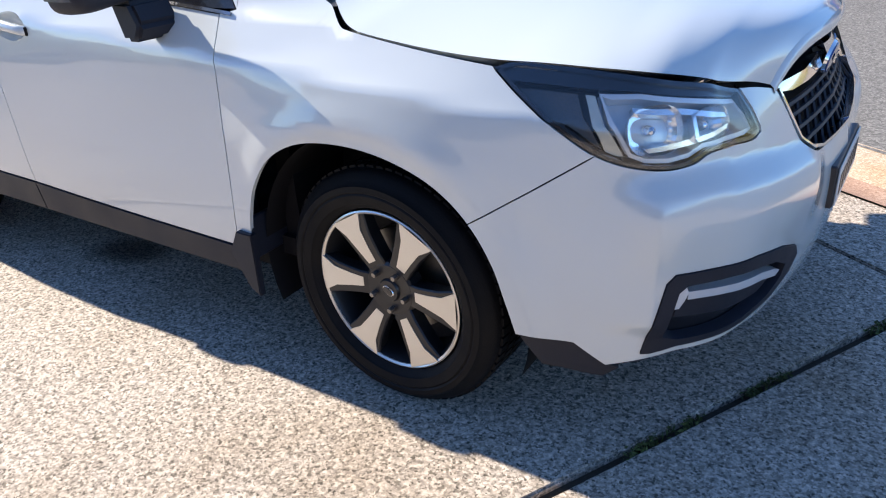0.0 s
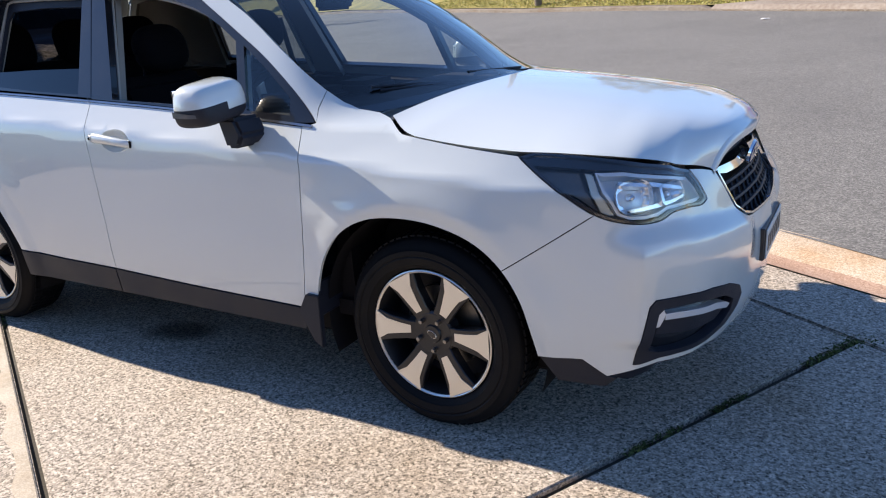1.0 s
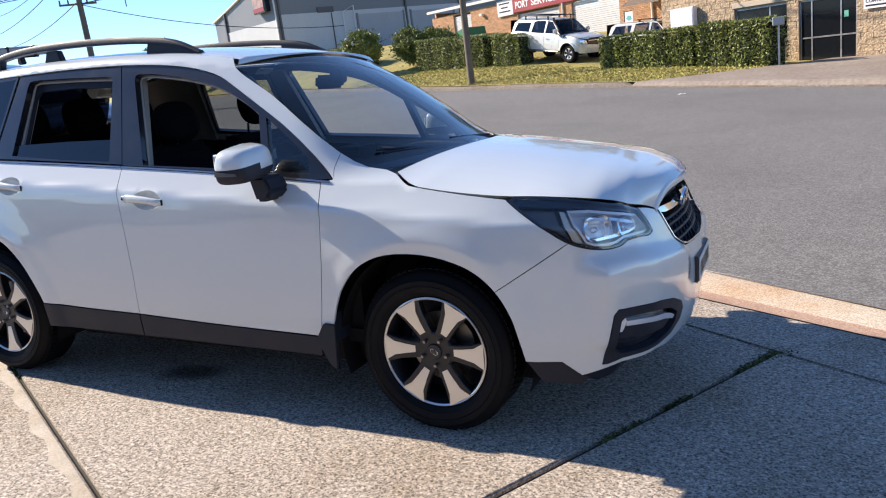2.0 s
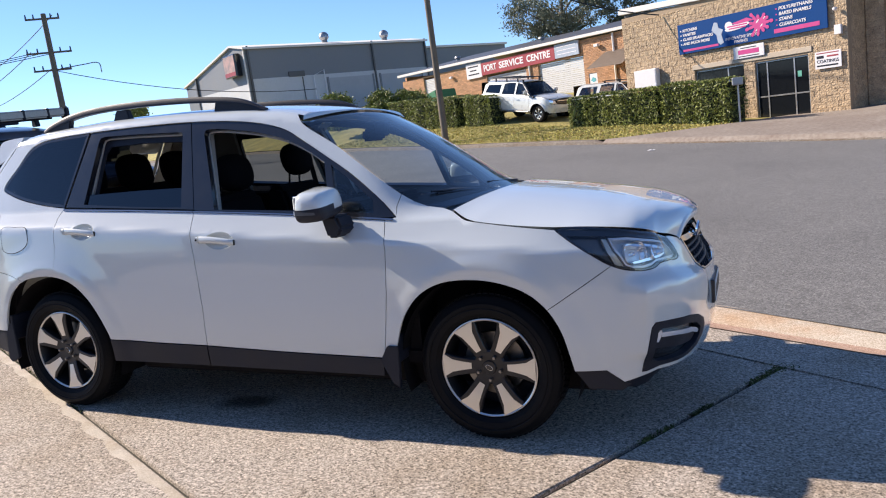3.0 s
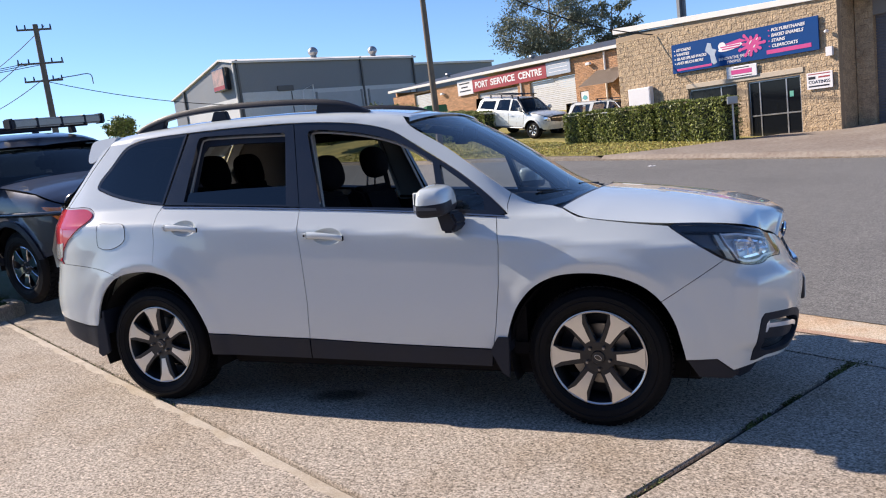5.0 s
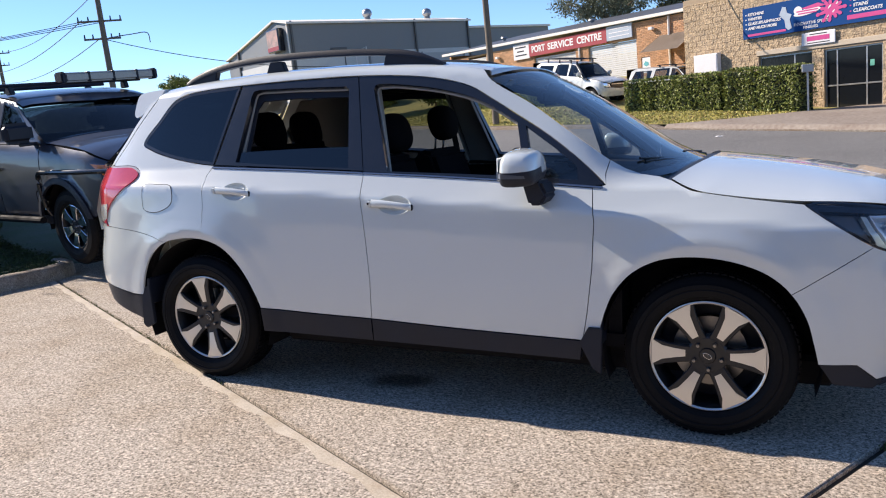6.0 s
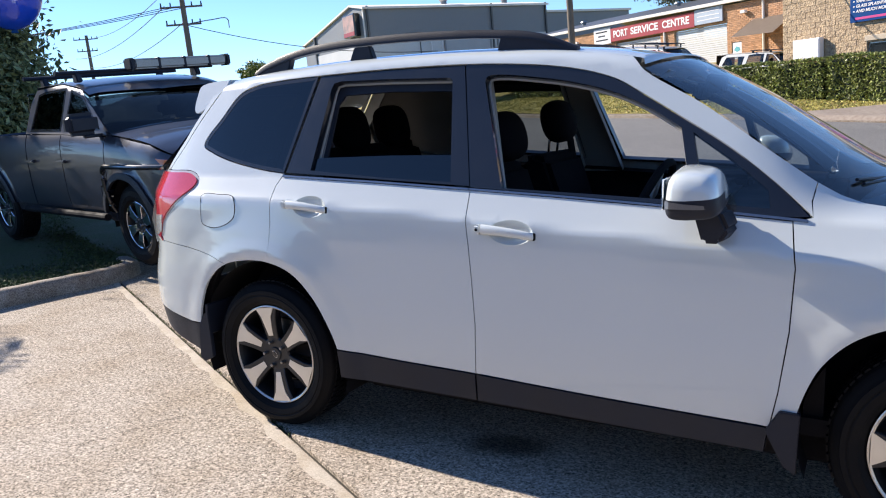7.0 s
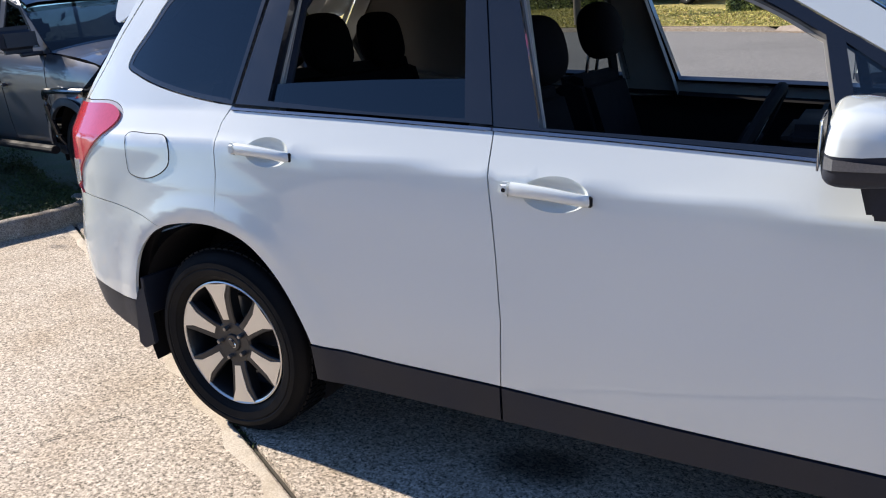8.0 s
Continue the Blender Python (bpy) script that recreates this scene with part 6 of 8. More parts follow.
    for x in (fx, fx - wb):
        for y, out in ((0, -1), (2 * mid, 1)):
            if detail:
                wheel(car, hub, .225, .25, 6, (x, y, hub), outward=out, chrome=chrome, knobbly=tray, turn=10)
            else:
                wheel(car, hub, .215, .25, 6, (x, y, hub), outward=out, chrome=chrome)
            bm = bmesh.new()
            s = -out
            a = [[bm.verts.new((x + .49 * math.cos(q), y + s * yy, hub + .49 * math.sin(q))) for q in np.linspace(-.1, math.pi + .1, 20)] for yy in (.02, .34)]
            for k in range(19):
                bm.faces.new((a[0][k], a[0][k + 1], a[1][k + 1], a[1][k]))
            bm.faces.new(a[1])
            part("arch_liner", bm, DARK_TRIM, car)
    if rack == "bars":
        for x in (-1.25 + fx, -2.05 + fx):
            bar = part("roof_bar", tube([(x, .05, 1.87 - low), (x, 2 * mid - .05, 1.87 - low)], .022, 8), BLACK_PLASTIC, car)
            for y in (.26, 2 * mid - .26):
                part("bar_foot", prism([(x - .05, 1.77 - low), (x - .035, 1.86 - low), (x + .035, 1.86 - low), (x + .06, 1.77 - low)], y - .03, y + .03, .01), BLACK_PLASTIC, bar)
    if rack == "basket":
        for y in (.20, 2 * mid - .20):
            part("rack_rail", tube([(-1.2, y, 1.92 - low), (-3.0, y, 1.92 - low)], .022, 6), BLACK_PLASTIC, car)
            for x in (-1.4, -2.1, -2.8):
                part("rack_foot", boxed(x - .03, x + .03, y - .02, y + .02, 1.76 - low, 1.92 - low), BLACK_PLASTIC, car)
        for x in np.linspace(-1.25, -2.95, 9):
            part("rack_slat", tube([(x, .2, 1.93 - low), (x, 2 * mid - .2, 1.93 - low)], .016, 6), BLACK_PLASTIC, car)
    if snorkel:
        part("snorkel", tube(spline([(-.20, -.06, 1.10 - low), (-.45, -.02, 1.22 - low), (-.80, .12, 1.52 - low), (-1.0, .16, 1.72 - low), (-1.02, .16, 1.86 - low)], 5), .045, 8), BLACK_PLASTIC, car)
    if bullbar:
        bb = new("bull_bar")
        bb.parent = car
        bb["label"] = "black steel bull bar with side hoops"
        part("channel", boxed(.78, .98, -.02, 2 * mid + .02, .50 - low, .72 - low, .05, 2), BLACK_PLASTIC, bb)
        for y in (0, 2 * mid):
            s = 1 if y == 0 else -1
            hoop = spline([(.92, y + s * .42, .72 - low), (.95, y + s * .40, 1.06 - low), (.90, y + s * .22, 1.12 - low), (.74, y + s * .06, 1.08 - low), (.70, y + s * .02, .80 - low), (.70, y + s * .02, .70 - low)], 6)
            part("hoop", tube(hoop, .028, 10), BLACK_GLOSS, bb)
            rail = spline([(.80, y + s * .02, .95 - low), (.30, y - s * .10, .955 - low), (-.26, y - s * .11, .955 - low), (-.46, y - s * .09, .93 - low), (-.50, y - s * .05, .60 - low), (-.52, y, .50 - low)], 6)
            part("side_rail", tube(rail, .024, 10), BLACK_GLOSS, bb)
            part("side_step", tube([(-.55, y - s * .08, .46 - low), (-2.45, y - s * .08, .46 - low)], .035, 10), DARK_TRIM, bb)
        part("top_rail", tube([(.95, .42, 1.06 - low), (.97, mid, 1.08 - low), (.95, 2 * mid - .42, 1.06 - low)], .03, 10), BLACK_GLOSS, bb)
    return car


# the dark utility on the lawn, awning strapped across its roof bars
UTE_AT = pose(-5.81, 1.947, .345, 1.2, 1.6, -11.5) @ Matrix.Diagonal((1, 1, .955, 1))
ute = offroader("utility_truck", "dark grey lifted dual-cab utility truck parked on the shaded lawn", UTE_AT, GREY_PAINT, tray=True, rack="bars", bullbar=True, tint=TINT_GLASS, cowl=.09)
awning = thing("rolled_awning", "long aluminium and black rolled awning clamped to roof bars", "awning", UTE_AT @ pose(-1.36, .90, 1.925, 0, 0, 0))
part("bag", boxed(-.07, .07, -.08, 1.02, -.055, .055, .02, 3), mat("awning_aluminium", (.34, .33, .31), .45, metal=.5, vary=.15), awning)
for y in (-.10, 1.04):
    part("end_cap", boxed(-.08, .08, y - .03, y + .03, -.065, .065, .015, 2), BLACK_PLASTIC, awning)
for y in (.2, .5, .8):
    part("strap", boxed(-.074, .074, y - .02, y + .02, -.06, .06, .01), BLACK_PLASTIC, awning)
part("back_plate", boxed(-.085, -.072, -.08, 1.02, -.05, .06, .005), BLACK_PLASTIC, awning)

# the white four-wheel drive across the street
suv = offroader("four_wheel_drive", "silver white four-wheel drive with roof rack beside a hedge", pose(-7.53, 30.12, 1.0, 0, 7.5, -28), SILVER_PAINT, rack="basket", chrome=False, tint=TINT_GLASS, snorkel=True, bullbar=False)
part("side_step", tube([(-.55, -.05, .46), (-2.3, -.05, .46)], .03, 8), STEEL, suv)
hatch = offroader("hatchback", "small white hatchback with roof bars behind the hedge", pose(-3.4, 33.3, .70, 0, 4, -20), SILVER_PAINT, chrome=False, low=.22, rack="bars")


# ---- far side of the street ----
FRONT = Matrix.Translation((1.98, 26.33, 0)) @ pose(0, 0, 0, 0, 0, -33)      # x along the shop fronts, y away from the street

FAR_KERB = speckled("far_kerb", (.12, .10, .08), (.22, .185, .15), (.32, .28, .23), .02, bump=.002, stain=(.72, .6, .5), stain_scale=.8)
CRUST = mat("red_earth_drive", (.23, .165, .125), .9, vary=.25, scale=.5, fine=9, tint=(.27, .235, .195), bump=.006, bump_scale=60)
BLOCK = mat("split_face_block", (.36, .265, .18), .95, vary=.38, scale=5, fine=22, bump=.06, bump_scale=16, each=.07, tint=(.47, .35, .22))
MORTAR = mat("mortar", (.36, .27, .18), .95, vary=.15)
BRICK = mat("orange_brick", (.47, .265, .145), .9, vary=.18, scale=4, fine=40, each=.2, bump=.003)
RENDER_WHITE = mat("white_fascia", (.72, .69, .64), .7, vary=.08, scale=1.5, fine=20)
DARK_ROOF = mat("dark_metal_roof", (.10, .10, .10), .5, metal=.3, vary=.15, scale=2)
STEEL_CLAD = mat("grey_steel_cladding", (.20, .21, .22), .55, metal=.2, vary=.08, scale=.6, fine=8)
PALE_CLAD = mat("pale_cladding", (.55, .56, .56), .6, vary=.08, scale=.6, fine=8)
SIGN_BLUE = mat("blue_sign", (.006, .055, .20), .7, spec=.12, vary=.12, scale=.8)
SIGN_RED = mat("red_sign", (.32, .035, .045), .5, vary=.12, scale=.8)
SIGN_WHITE = mat("white_sign", (.72, .70, .70), .5, vary=.05)
SIGN_PALE = mat("pale_blue_sign", (.36, .42, .50), .5, vary=.1)
PINK = mat("magenta_print", (.55, .05, .22), .5, vary=.05)
SHUTTER_GREY = mat("grey_white_shutter", (.40, .41, .42), .6, vary=.08, scale=.7, fine=9)
SHUTTER = mat("white_shutter", (.58, .58, .57), .55, vary=.06)
DARK_SHUTTER = mat("grey_shutter", (.11, .11, .125), .55, vary=.1)
SHOP_GLASS = mat("shop_glass", (.010, .012, .015), .12, vary=.1, coat=.2, spec=.3)
ALU = mat("aluminium_frame", (.40, .40, .40), .4, metal=.8, vary=.08)
POLE_WOOD = mat("weathered_pole", (.17, .135, .10), .9, vary=.35, scale=3, fine=40, bump=.006, bump_scale=30)
WIRE = mat("cable_black", (.02, .02, .02), .6, vary=.1)
LEAF = mat("hedge_leaf", (.085, .12, .03), .5, vary=.35, scale=4, fine=20, each=.55, tint=(.25, .27, .055))
# near-black: the shade between the leaves is put into this colour
HEDGE_SHADE_CORE = mat("hedge_shade_core", (.012, .02, .008), .95, vary=.3)
GARDEN_LEAF = mat("garden_tree_leaf", (.075, .09, .034), .65, vary=.35, scale=2, fine=20, each=.5, tint=(.13, .14, .058))
GUM_LEAF = mat("gum_leaf", (.12, .14, .085), .6, vary=.3, scale=2, fine=20, each=.45, tint=(.17, .18, .11))
PINE_LEAF = mat("conifer_leaf", (.12, .14, .05), .6, vary=.35, scale=2, fine=20, each=.5, tint=(.21, .22, .09))
BARK = mat("bark", (.16, .125, .09), .9, vary=.3, scale=3, fine=30, bump=.01)


def ribbon(name, us, prof, height, material, label, category):
    """A strip along the street with a profile of (b, lift)."""
    bm = bmesh.new()
    rows = [[bm.verts.new((*lay(a, b), height(a) + z)) for a in us] for b, z in prof]
    for p, q in zip(rows, rows[1:]):
        for i in range(len(us) - 1):
            bm.faces.new((p[i], p[i + 1], q[i + 1], q[i]))
    return tagged(part(name, bm, material, angle=40), label, category, kind="structure")


kerb_line = [q for q in ROUGH if q <= 200]
ribbon("kerb_far", sorted([*kerb_line, -2.3, -1.9]), [(-6.66, -.16), (-6.64, -.03), (-6.58, .0), (-6.40, .004), (-6.32, -.05)], lambda a: bank(a, -6.5) + (.0 if a < -2.1 else -.07), FAR_KERB, "brown stained concrete kerb of the far verge", "kerb")


def crossing_edge(b):
    """Where the verge gives way to the crossing."""
    return float(np.interp(b, [-6.6, -5.6, -4.2, -3.0, -1.5, 0], [-1.9, -.9, -.1, .55, .6, .6]))


bm = bmesh.new()
rows = []
for b in (-6.62, -6.5, -6.3, -5.9, -5.2, -4.4, -3.5, -2.5, -1.5, -.8, -.05, 1.4):
    a0 = crossing_edge(b)
    rows.append([bm.verts.new((*lay(a, b), bank(a, max(b, -6.5)) + (.03 if b > -6.6 else -.10))) for a in [a0 + q for q in (0, .3, .8, 1.5, 2.5, 4, 6, 9, 14, 20, 30)]])
for p, q in zip(rows, rows[1:]):
    for i in range(10):
        bm.faces.new((p[i], p[i + 1], q[i + 1], q[i]))
tagged(part("crossing", bm, CRUST, angle=60), "reddish earth-stained driveway crossing to the shops", "driveway", kind="structure")



def leaves(name, centres, size, material, parent=None, flat=.0, label="", seed=1):
    """Many small folded leaves as one mesh."""
    rng = np.random.default_rng(seed)
    c = np.asarray(centres, float)
    n = len(c)
    a = rng.normal(size=(n, 3))
    a /= np.linalg.norm(a, axis=1, keepdims=True)
    b = np.cross(a, rng.normal(size=(n, 3)))
    b /= np.linalg.norm(b, axis=1, keepdims=True)
    k = np.cross(a, b)
    s = (size * rng.uniform(.6, 1.3, n))[:, None]
    verts = np.stack([c - a * s, c + b * s * .42 + k * s * .12, c + a * s, c - b * s * .42 + k * s * .12], 1).reshape(-1, 3)
    i = np.arange(n) * 4
    faces = np.concatenate([np.stack([i, i + 1, i + 2], 1), np.stack([i, i + 2, i + 3], 1)])
    me = bpy.data.meshes.new(name)
    me.from_pydata(verts.tolist(), [], faces.tolist())
    me.materials.append(material)
    me.update()
    ob = new(name, me)
    if parent is not None:
        ob.parent = parent
    if label:
        ob["label"] = label
    return ob


def hedge(a0, a1, b0, b1, z_low, z_high, seed, lean=0.0):
    """A clipped hedge with uneven faces."""
    rng = np.random.default_rng(seed)
    x, y = lay((a0 + a1) / 2, (b0 + b1) / 2)
    ob = thing("hedge", "clipped green box hedge along the verge", "hedge", Matrix.Translation((x, y, 0)) @ pose(0, 0, 0, 0, 0, -33), group="hedges")
    w, d = (a1 - a0) / 2, (b1 - b0) / 2

    def top(u):
        return np.interp(u, [-1, 1], z_high)

    def foot(u):
        return np.interp(u, [-1, 1], z_low)
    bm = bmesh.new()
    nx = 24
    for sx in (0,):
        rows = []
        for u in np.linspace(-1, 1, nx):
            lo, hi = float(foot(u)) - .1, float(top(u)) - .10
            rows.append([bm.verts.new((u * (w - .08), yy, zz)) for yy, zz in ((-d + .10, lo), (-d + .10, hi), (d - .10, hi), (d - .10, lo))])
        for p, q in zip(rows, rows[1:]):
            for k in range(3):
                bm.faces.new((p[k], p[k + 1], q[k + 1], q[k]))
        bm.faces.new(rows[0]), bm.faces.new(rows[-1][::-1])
    # solid filler; its dark colour stands for shade inside the hedge
    part("core", bm, HEDGE_SHADE_CORE, ob)
    n = int(3600 * w)
    pts = []
    for _ in range(n):
        u, v = rng.uniform(-1, 1), rng.uniform(0, 1)
        lo, hi = float(foot(u)), float(top(u))
        bump = .04 * math.sin(u * w * 3.1 + seed) + .03 * math.sin(u * w * 7 + 2 * seed) + rng.normal(0, .025)
        kind = rng.uniform()
        if kind < .55:
            pts.append((u * w, -d + bump + .02, lo + (hi - lo) * v))
        elif kind < .85:
            pts.append((u * w, rng.uniform(-d, d), hi + bump * .6))
        else:
            s = rng.choice((-1, 1))
            pts.append((s * w + bump * .5, rng.uniform(-d, d), float(foot(s)) + (float(top(s)) - float(foot(s))) * v))
    leaves("foliage", pts, .052, LEAF, ob, seed=seed)
    return ob


hedge(-6.95, -2.55, -3.0, -1.9, (.62, .50), (1.84, 1.75), 3)
hedge(-2.35, .40, -2.95, -1.9, (.42, .26), (1.80, 1.68), 4)
hedge(-14.1, -12.1, -2.9, -1.9, (1.15, 1.05), (2.66, 2.46), 5)
hedge(-20.9, -14.7, -3.0, -1.8, (1.25, 1.15), (3.05, 2.72), 6)
hedge(-33.0, -27.6, -3.0, -1.6, (2.1, 2.0), (3.6, 3.35), 7)


def wall_box(parent, name, x0, x1, y0, y1, z0, z1, material, bevel=.01):
    return part(name, boxed(x0, x1, y0, y1, z0, z1, bevel), material, parent)


def block_wall(parent, x0, x1, z0, z1, bw, bh, holes, material, depth=.03, rough=.012, seed=2, name="block", y=0.0):
    """Courses of rough blocks in front of a wall, as one mesh, left open at the holes."""
    rng = np.random.default_rng(seed)
    verts, faces = [], []
    row = 0
    z = z0
    while z < z1 - .02:
        h = min(bh, z1 - z)
        x = x0 - (bw / 2 if row % 2 else 0)
        while x < x1 - .01:
            a, b = max(x, x0), min(x + bw, x1)
            pieces = [(a, b)]
            for hx0, hx1, hz0, hz1 in holes:
                if z + h > hz0 + .01 and z < hz1 - .01:
                    nxt = []
                    for p, q in pieces:
                        if q <= hx0 or p >= hx1:
                            nxt.append((p, q))
                        else:
                            if p < hx0 - .03:
                                nxt.append((p, hx0))
                            if q > hx1 + .03:
                                nxt.append((hx1, q))
                    pieces = nxt
            for p, q in pieces:
                if q - p < .04:
                    continue
                g = .003
                out = y - depth - rng.uniform(0, rough)
                k = len(verts)
                e = min(.010, (q - p) * .2)
                quad = [(p + g, z + g), (q - g, z + g), (q - g, z + h - g), (p + g, z + h - g)]
                verts += [(u, y, v) for u, v in quad]
                mid_x, mid_z = (p + q) / 2, z + h / 2
                verts += [(u + math.copysign(e, mid_x - u), out + rng.uniform(-rough, rough), v + math.copysign(e * .8, mid_z - v)) for u, v in quad]
                faces += [(k + 4, k + 5, k + 6, k + 7)] + [(k + i, k + (i + 1) % 4, k + 4 + (i + 1) % 4, k + 4 + i) for i in range(4)]
            x += bw
        z += h
        row += 1
    ob = finish(name, verts, faces, material, parent, smooth=False)
    ob["kind"] = "stuff"
    return ob


def text(parent, words, size, x, y, z, material, width=None, shear=0.0, name="lettering", bold=0.0):
    """Raised lettering that faces the street."""
    cu = bpy.data.curves.new(name, "FONT")
    cu.body, cu.size, cu.extrude, cu.shear, cu.offset = words, size, .004, shear, bold
    cu.align_x, cu.align_y = "LEFT", "CENTER"
    tmp = bpy.data.objects.new("tmp", cu)
    scene.collection.objects.link(tmp)
    bpy.context.view_layer.update()
    me = bpy.data.meshes.new_from_object(tmp.evaluated_get(bpy.context.evaluated_depsgraph_get()))
    bpy.data.objects.remove(tmp)
    me.materials.clear()
    me.materials.append(material)
    ob = new(name, me)
    ob.parent = parent
    w = max(v.co.x for v in me.vertices) - min(v.co.x for v in me.vertices)
    k = (width / w) if width else 1.0
    ob.matrix_basis = Matrix.Translation((x, y, z)) @ pose(0, 0, 0, 90, 0, 0) @ Matrix.Diagonal((k, 1, 1, 1))
    return ob


# ---- the block-fronted workshop ----
shop = thing("workshop", "low workshop with tan split-face block front, white parapet and glazed entry", "building", FRONT)
DOOR, WIN = (-.60, 1.36, .10, 2.14), (-3.12, -1.05, 1.0, 2.17)
for x0, x1, z0, z1 in ((-6.5, WIN[0], -.2, 4.75), (WIN[0], WIN[1], -.2, WIN[2]), (WIN[0], WIN[1], WIN[3], 4.75), (WIN[1], DOOR[0], -.2, 4.75), (DOOR[0], DOOR[1], DOOR[3], 4.75), (DOOR[1], 2.70, -.2, 4.75)):
    wall_box(shop, "wall", x0, x1, 0, .22, z0, z1, MORTAR)
block_wall(shop, -6.5, 2.70, -.1, 4.56, .40, .20, [DOOR, WIN], BLOCK, depth=.008, rough=.007)
for z, h in ((2.22, .18),):
    wall_box(shop, "lintel", -3.2, 1.5, -.045, 0, z, z + h, mat("pale_lintel", (.50, .42, .32), .9, vary=.15, bump=.004))
# parapet, a little higher at its far end
bm = prism([(-6.56, 4.92), (2.74, 4.46), (2.74, 4.66), (-6.56, 5.15)], -.10, .25, .01)
part("parapet", bm, RENDER_WHITE, shop)
part("roof", prism([(-6.5, 4.80), (2.7, 4.40), (2.7, 4.46), (-6.5, 4.90)], .2, 14), DARK_ROOF, shop)
wall_box(shop, "side_wall", -6.5, -6.28, .22, 14, -.3, 4.85, BLOCK)
wall_box(shop, "back_wall", -6.5, 9, 13.8, 14, -.3, 4.6, MORTAR)
# the recessed bay with its grey shutter
wall_box(shop, "pier", 2.72, 3.30, 1.10, 1.35, -.2, 4.42, BLOCK)
block_wall(shop, 2.72, 3.30, -.1, 4.40, .29, .20, [], BLOCK, depth=.008, rough=.007, y=1.10, seed=9)
wall_box(shop, "return_wall", 2.52, 2.70, .22, 1.35, -.2, 4.6, BLOCK)
wall_box(shop, "bay_head", 3.30, 9.0, 1.10, 1.35, 3.75, 4.45, mat("bay_cladding", (.22, .20, .18), .7, vary=.15))
part("bay_fascia", prism([(2.70, 4.46), (9, 4.2), (9, 4.42), (2.70, 4.68)], .26, 1.4, .01), DARK_ROOF, shop)
shut = thing("roller_shutter", "dark grey closed steel roller shutter", "shutter", FRONT @ Matrix.Translation((3.3, 1.3, .15)))
for k in range(38):
    part("slat", boxed(0, 3.2, -.012, .012, k * .095, k * .095 + .088, .008), DARK_SHUTTER, shut)
wall_box(shop, "bay_pier", 6.5, 7.1, 1.10, 1.4, -.2, 4.42, BLOCK)
wall_box(shop, "bay_wall", 7.1, 9, 1.15, 1.35, -.2, 3.8, STEEL_CLAD)
# glazing
entry = thing("shop_entry", "aluminium framed dark glass shop entry doors", "door", FRONT @ Matrix.Translation((DOOR[0], .08, DOOR[2])))
w, h = DOOR[1] - DOOR[0], DOOR[3] - DOOR[2]
for x in (0, .40, 1.40, w - .05):
    part("mullion", boxed(x, x + .05, -.03, .03, 0, h, .005), ALU, entry)
for z in (0, .78, h - .05):
    part("transom", boxed(.05, w - .05, -.028, .028, z, z + .05, .005), ALU, entry)
for x0, x1 in ((.05, .40), (.45, 1.40), (1.45, w - .05)):
    for z0, z1 in ((.05, .78), (.83, h - .05)):
        part("pane", boxed(x0, x1, -.006, .006, z0, z1), SHOP_GLASS, entry)
for k in range(9):
    part("blind_slat", boxed(.47, 1.38, .03, .05, .95 + k * .10, .98 + k * .10), PALE_CLAD, entry)
part("notice", boxed(1.52, 1.66, -.012, -.008, 1.35, 1.55), mat("green_notice", (.12, .40, .30), .5), entry)
win = thing("shop_window", "dark shop window in an aluminium frame", "window", FRONT @ Matrix.Translation((WIN[0], .10, WIN[2])))
part("window_frame", boxed(0, 2.07, -.02, .03, 1.12, 1.17), ALU, win)
for x in (0, 1.35, 2.02):
    part("mullion", boxed(x, x + .05, -.02, .03, 0, 1.12, .004), ALU, win)
for x0, x1 in ((.05, 1.35), (1.40, 2.02)):
    part("pane", boxed(x0, x1, -.004, .004, 0, 1.12), SHOP_GLASS, win)
# signs
big = thing("shop_sign", "large blue printed sign with pink splash artwork", "sign", FRONT @ Matrix.Translation((-3.68, -.09, 2.88)))
part("board", boxed(0, 5.80, -.03, .03, 0, 1.11, .006), SIGN_BLUE, big)
for k, words in enumerate(("KITCHENS", "VANITIES", "GLASS SPLASHBACKS", "AND MUCH MORE")):
    text(big, words, .14, .22, -.036, .86 - k * .165, SIGN_WHITE, shear=.2, bold=.004)
for k, words in enumerate(("POLYURETHANES", "BAKED ENAMELS", "STAINS", "CLEARCOATS")):
    text(big, words, .15, 4.15, -.036, .93 - k * .18, SIGN_WHITE, shear=.2, bold=.004)
text(big, "INNOVATIVE SPRAY", .15, 2.05, -.036, .24, SIGN_WHITE, width=1.25)
text(big, "FINISHES", .14, 2.40, -.036, .10, SIGN_WHITE)
part("number_bar", boxed(3.95, 5.55, -.038, -.031, .13, .27, .004), PINK, big)
part("web_bar", boxed(.20, 1.75, -.038, -.031, .08, .16, .004), PINK, big)
rng = np.random.default_rng(5)


def blob(bm, x, z, rx, rz, turn, y=-.038):
    """A flat oval of paint."""
    c = [bm.verts.new((x + rx * math.cos(a) * math.cos(turn) - rz * math.sin(a) * math.sin(turn), y, z + rx * math.cos(a) * math.sin(turn) + rz * math.sin(a) * math.cos(turn))) for a in np.linspace(0, 2 * math.pi, 18, endpoint=False)]
    bm.faces.new(c)


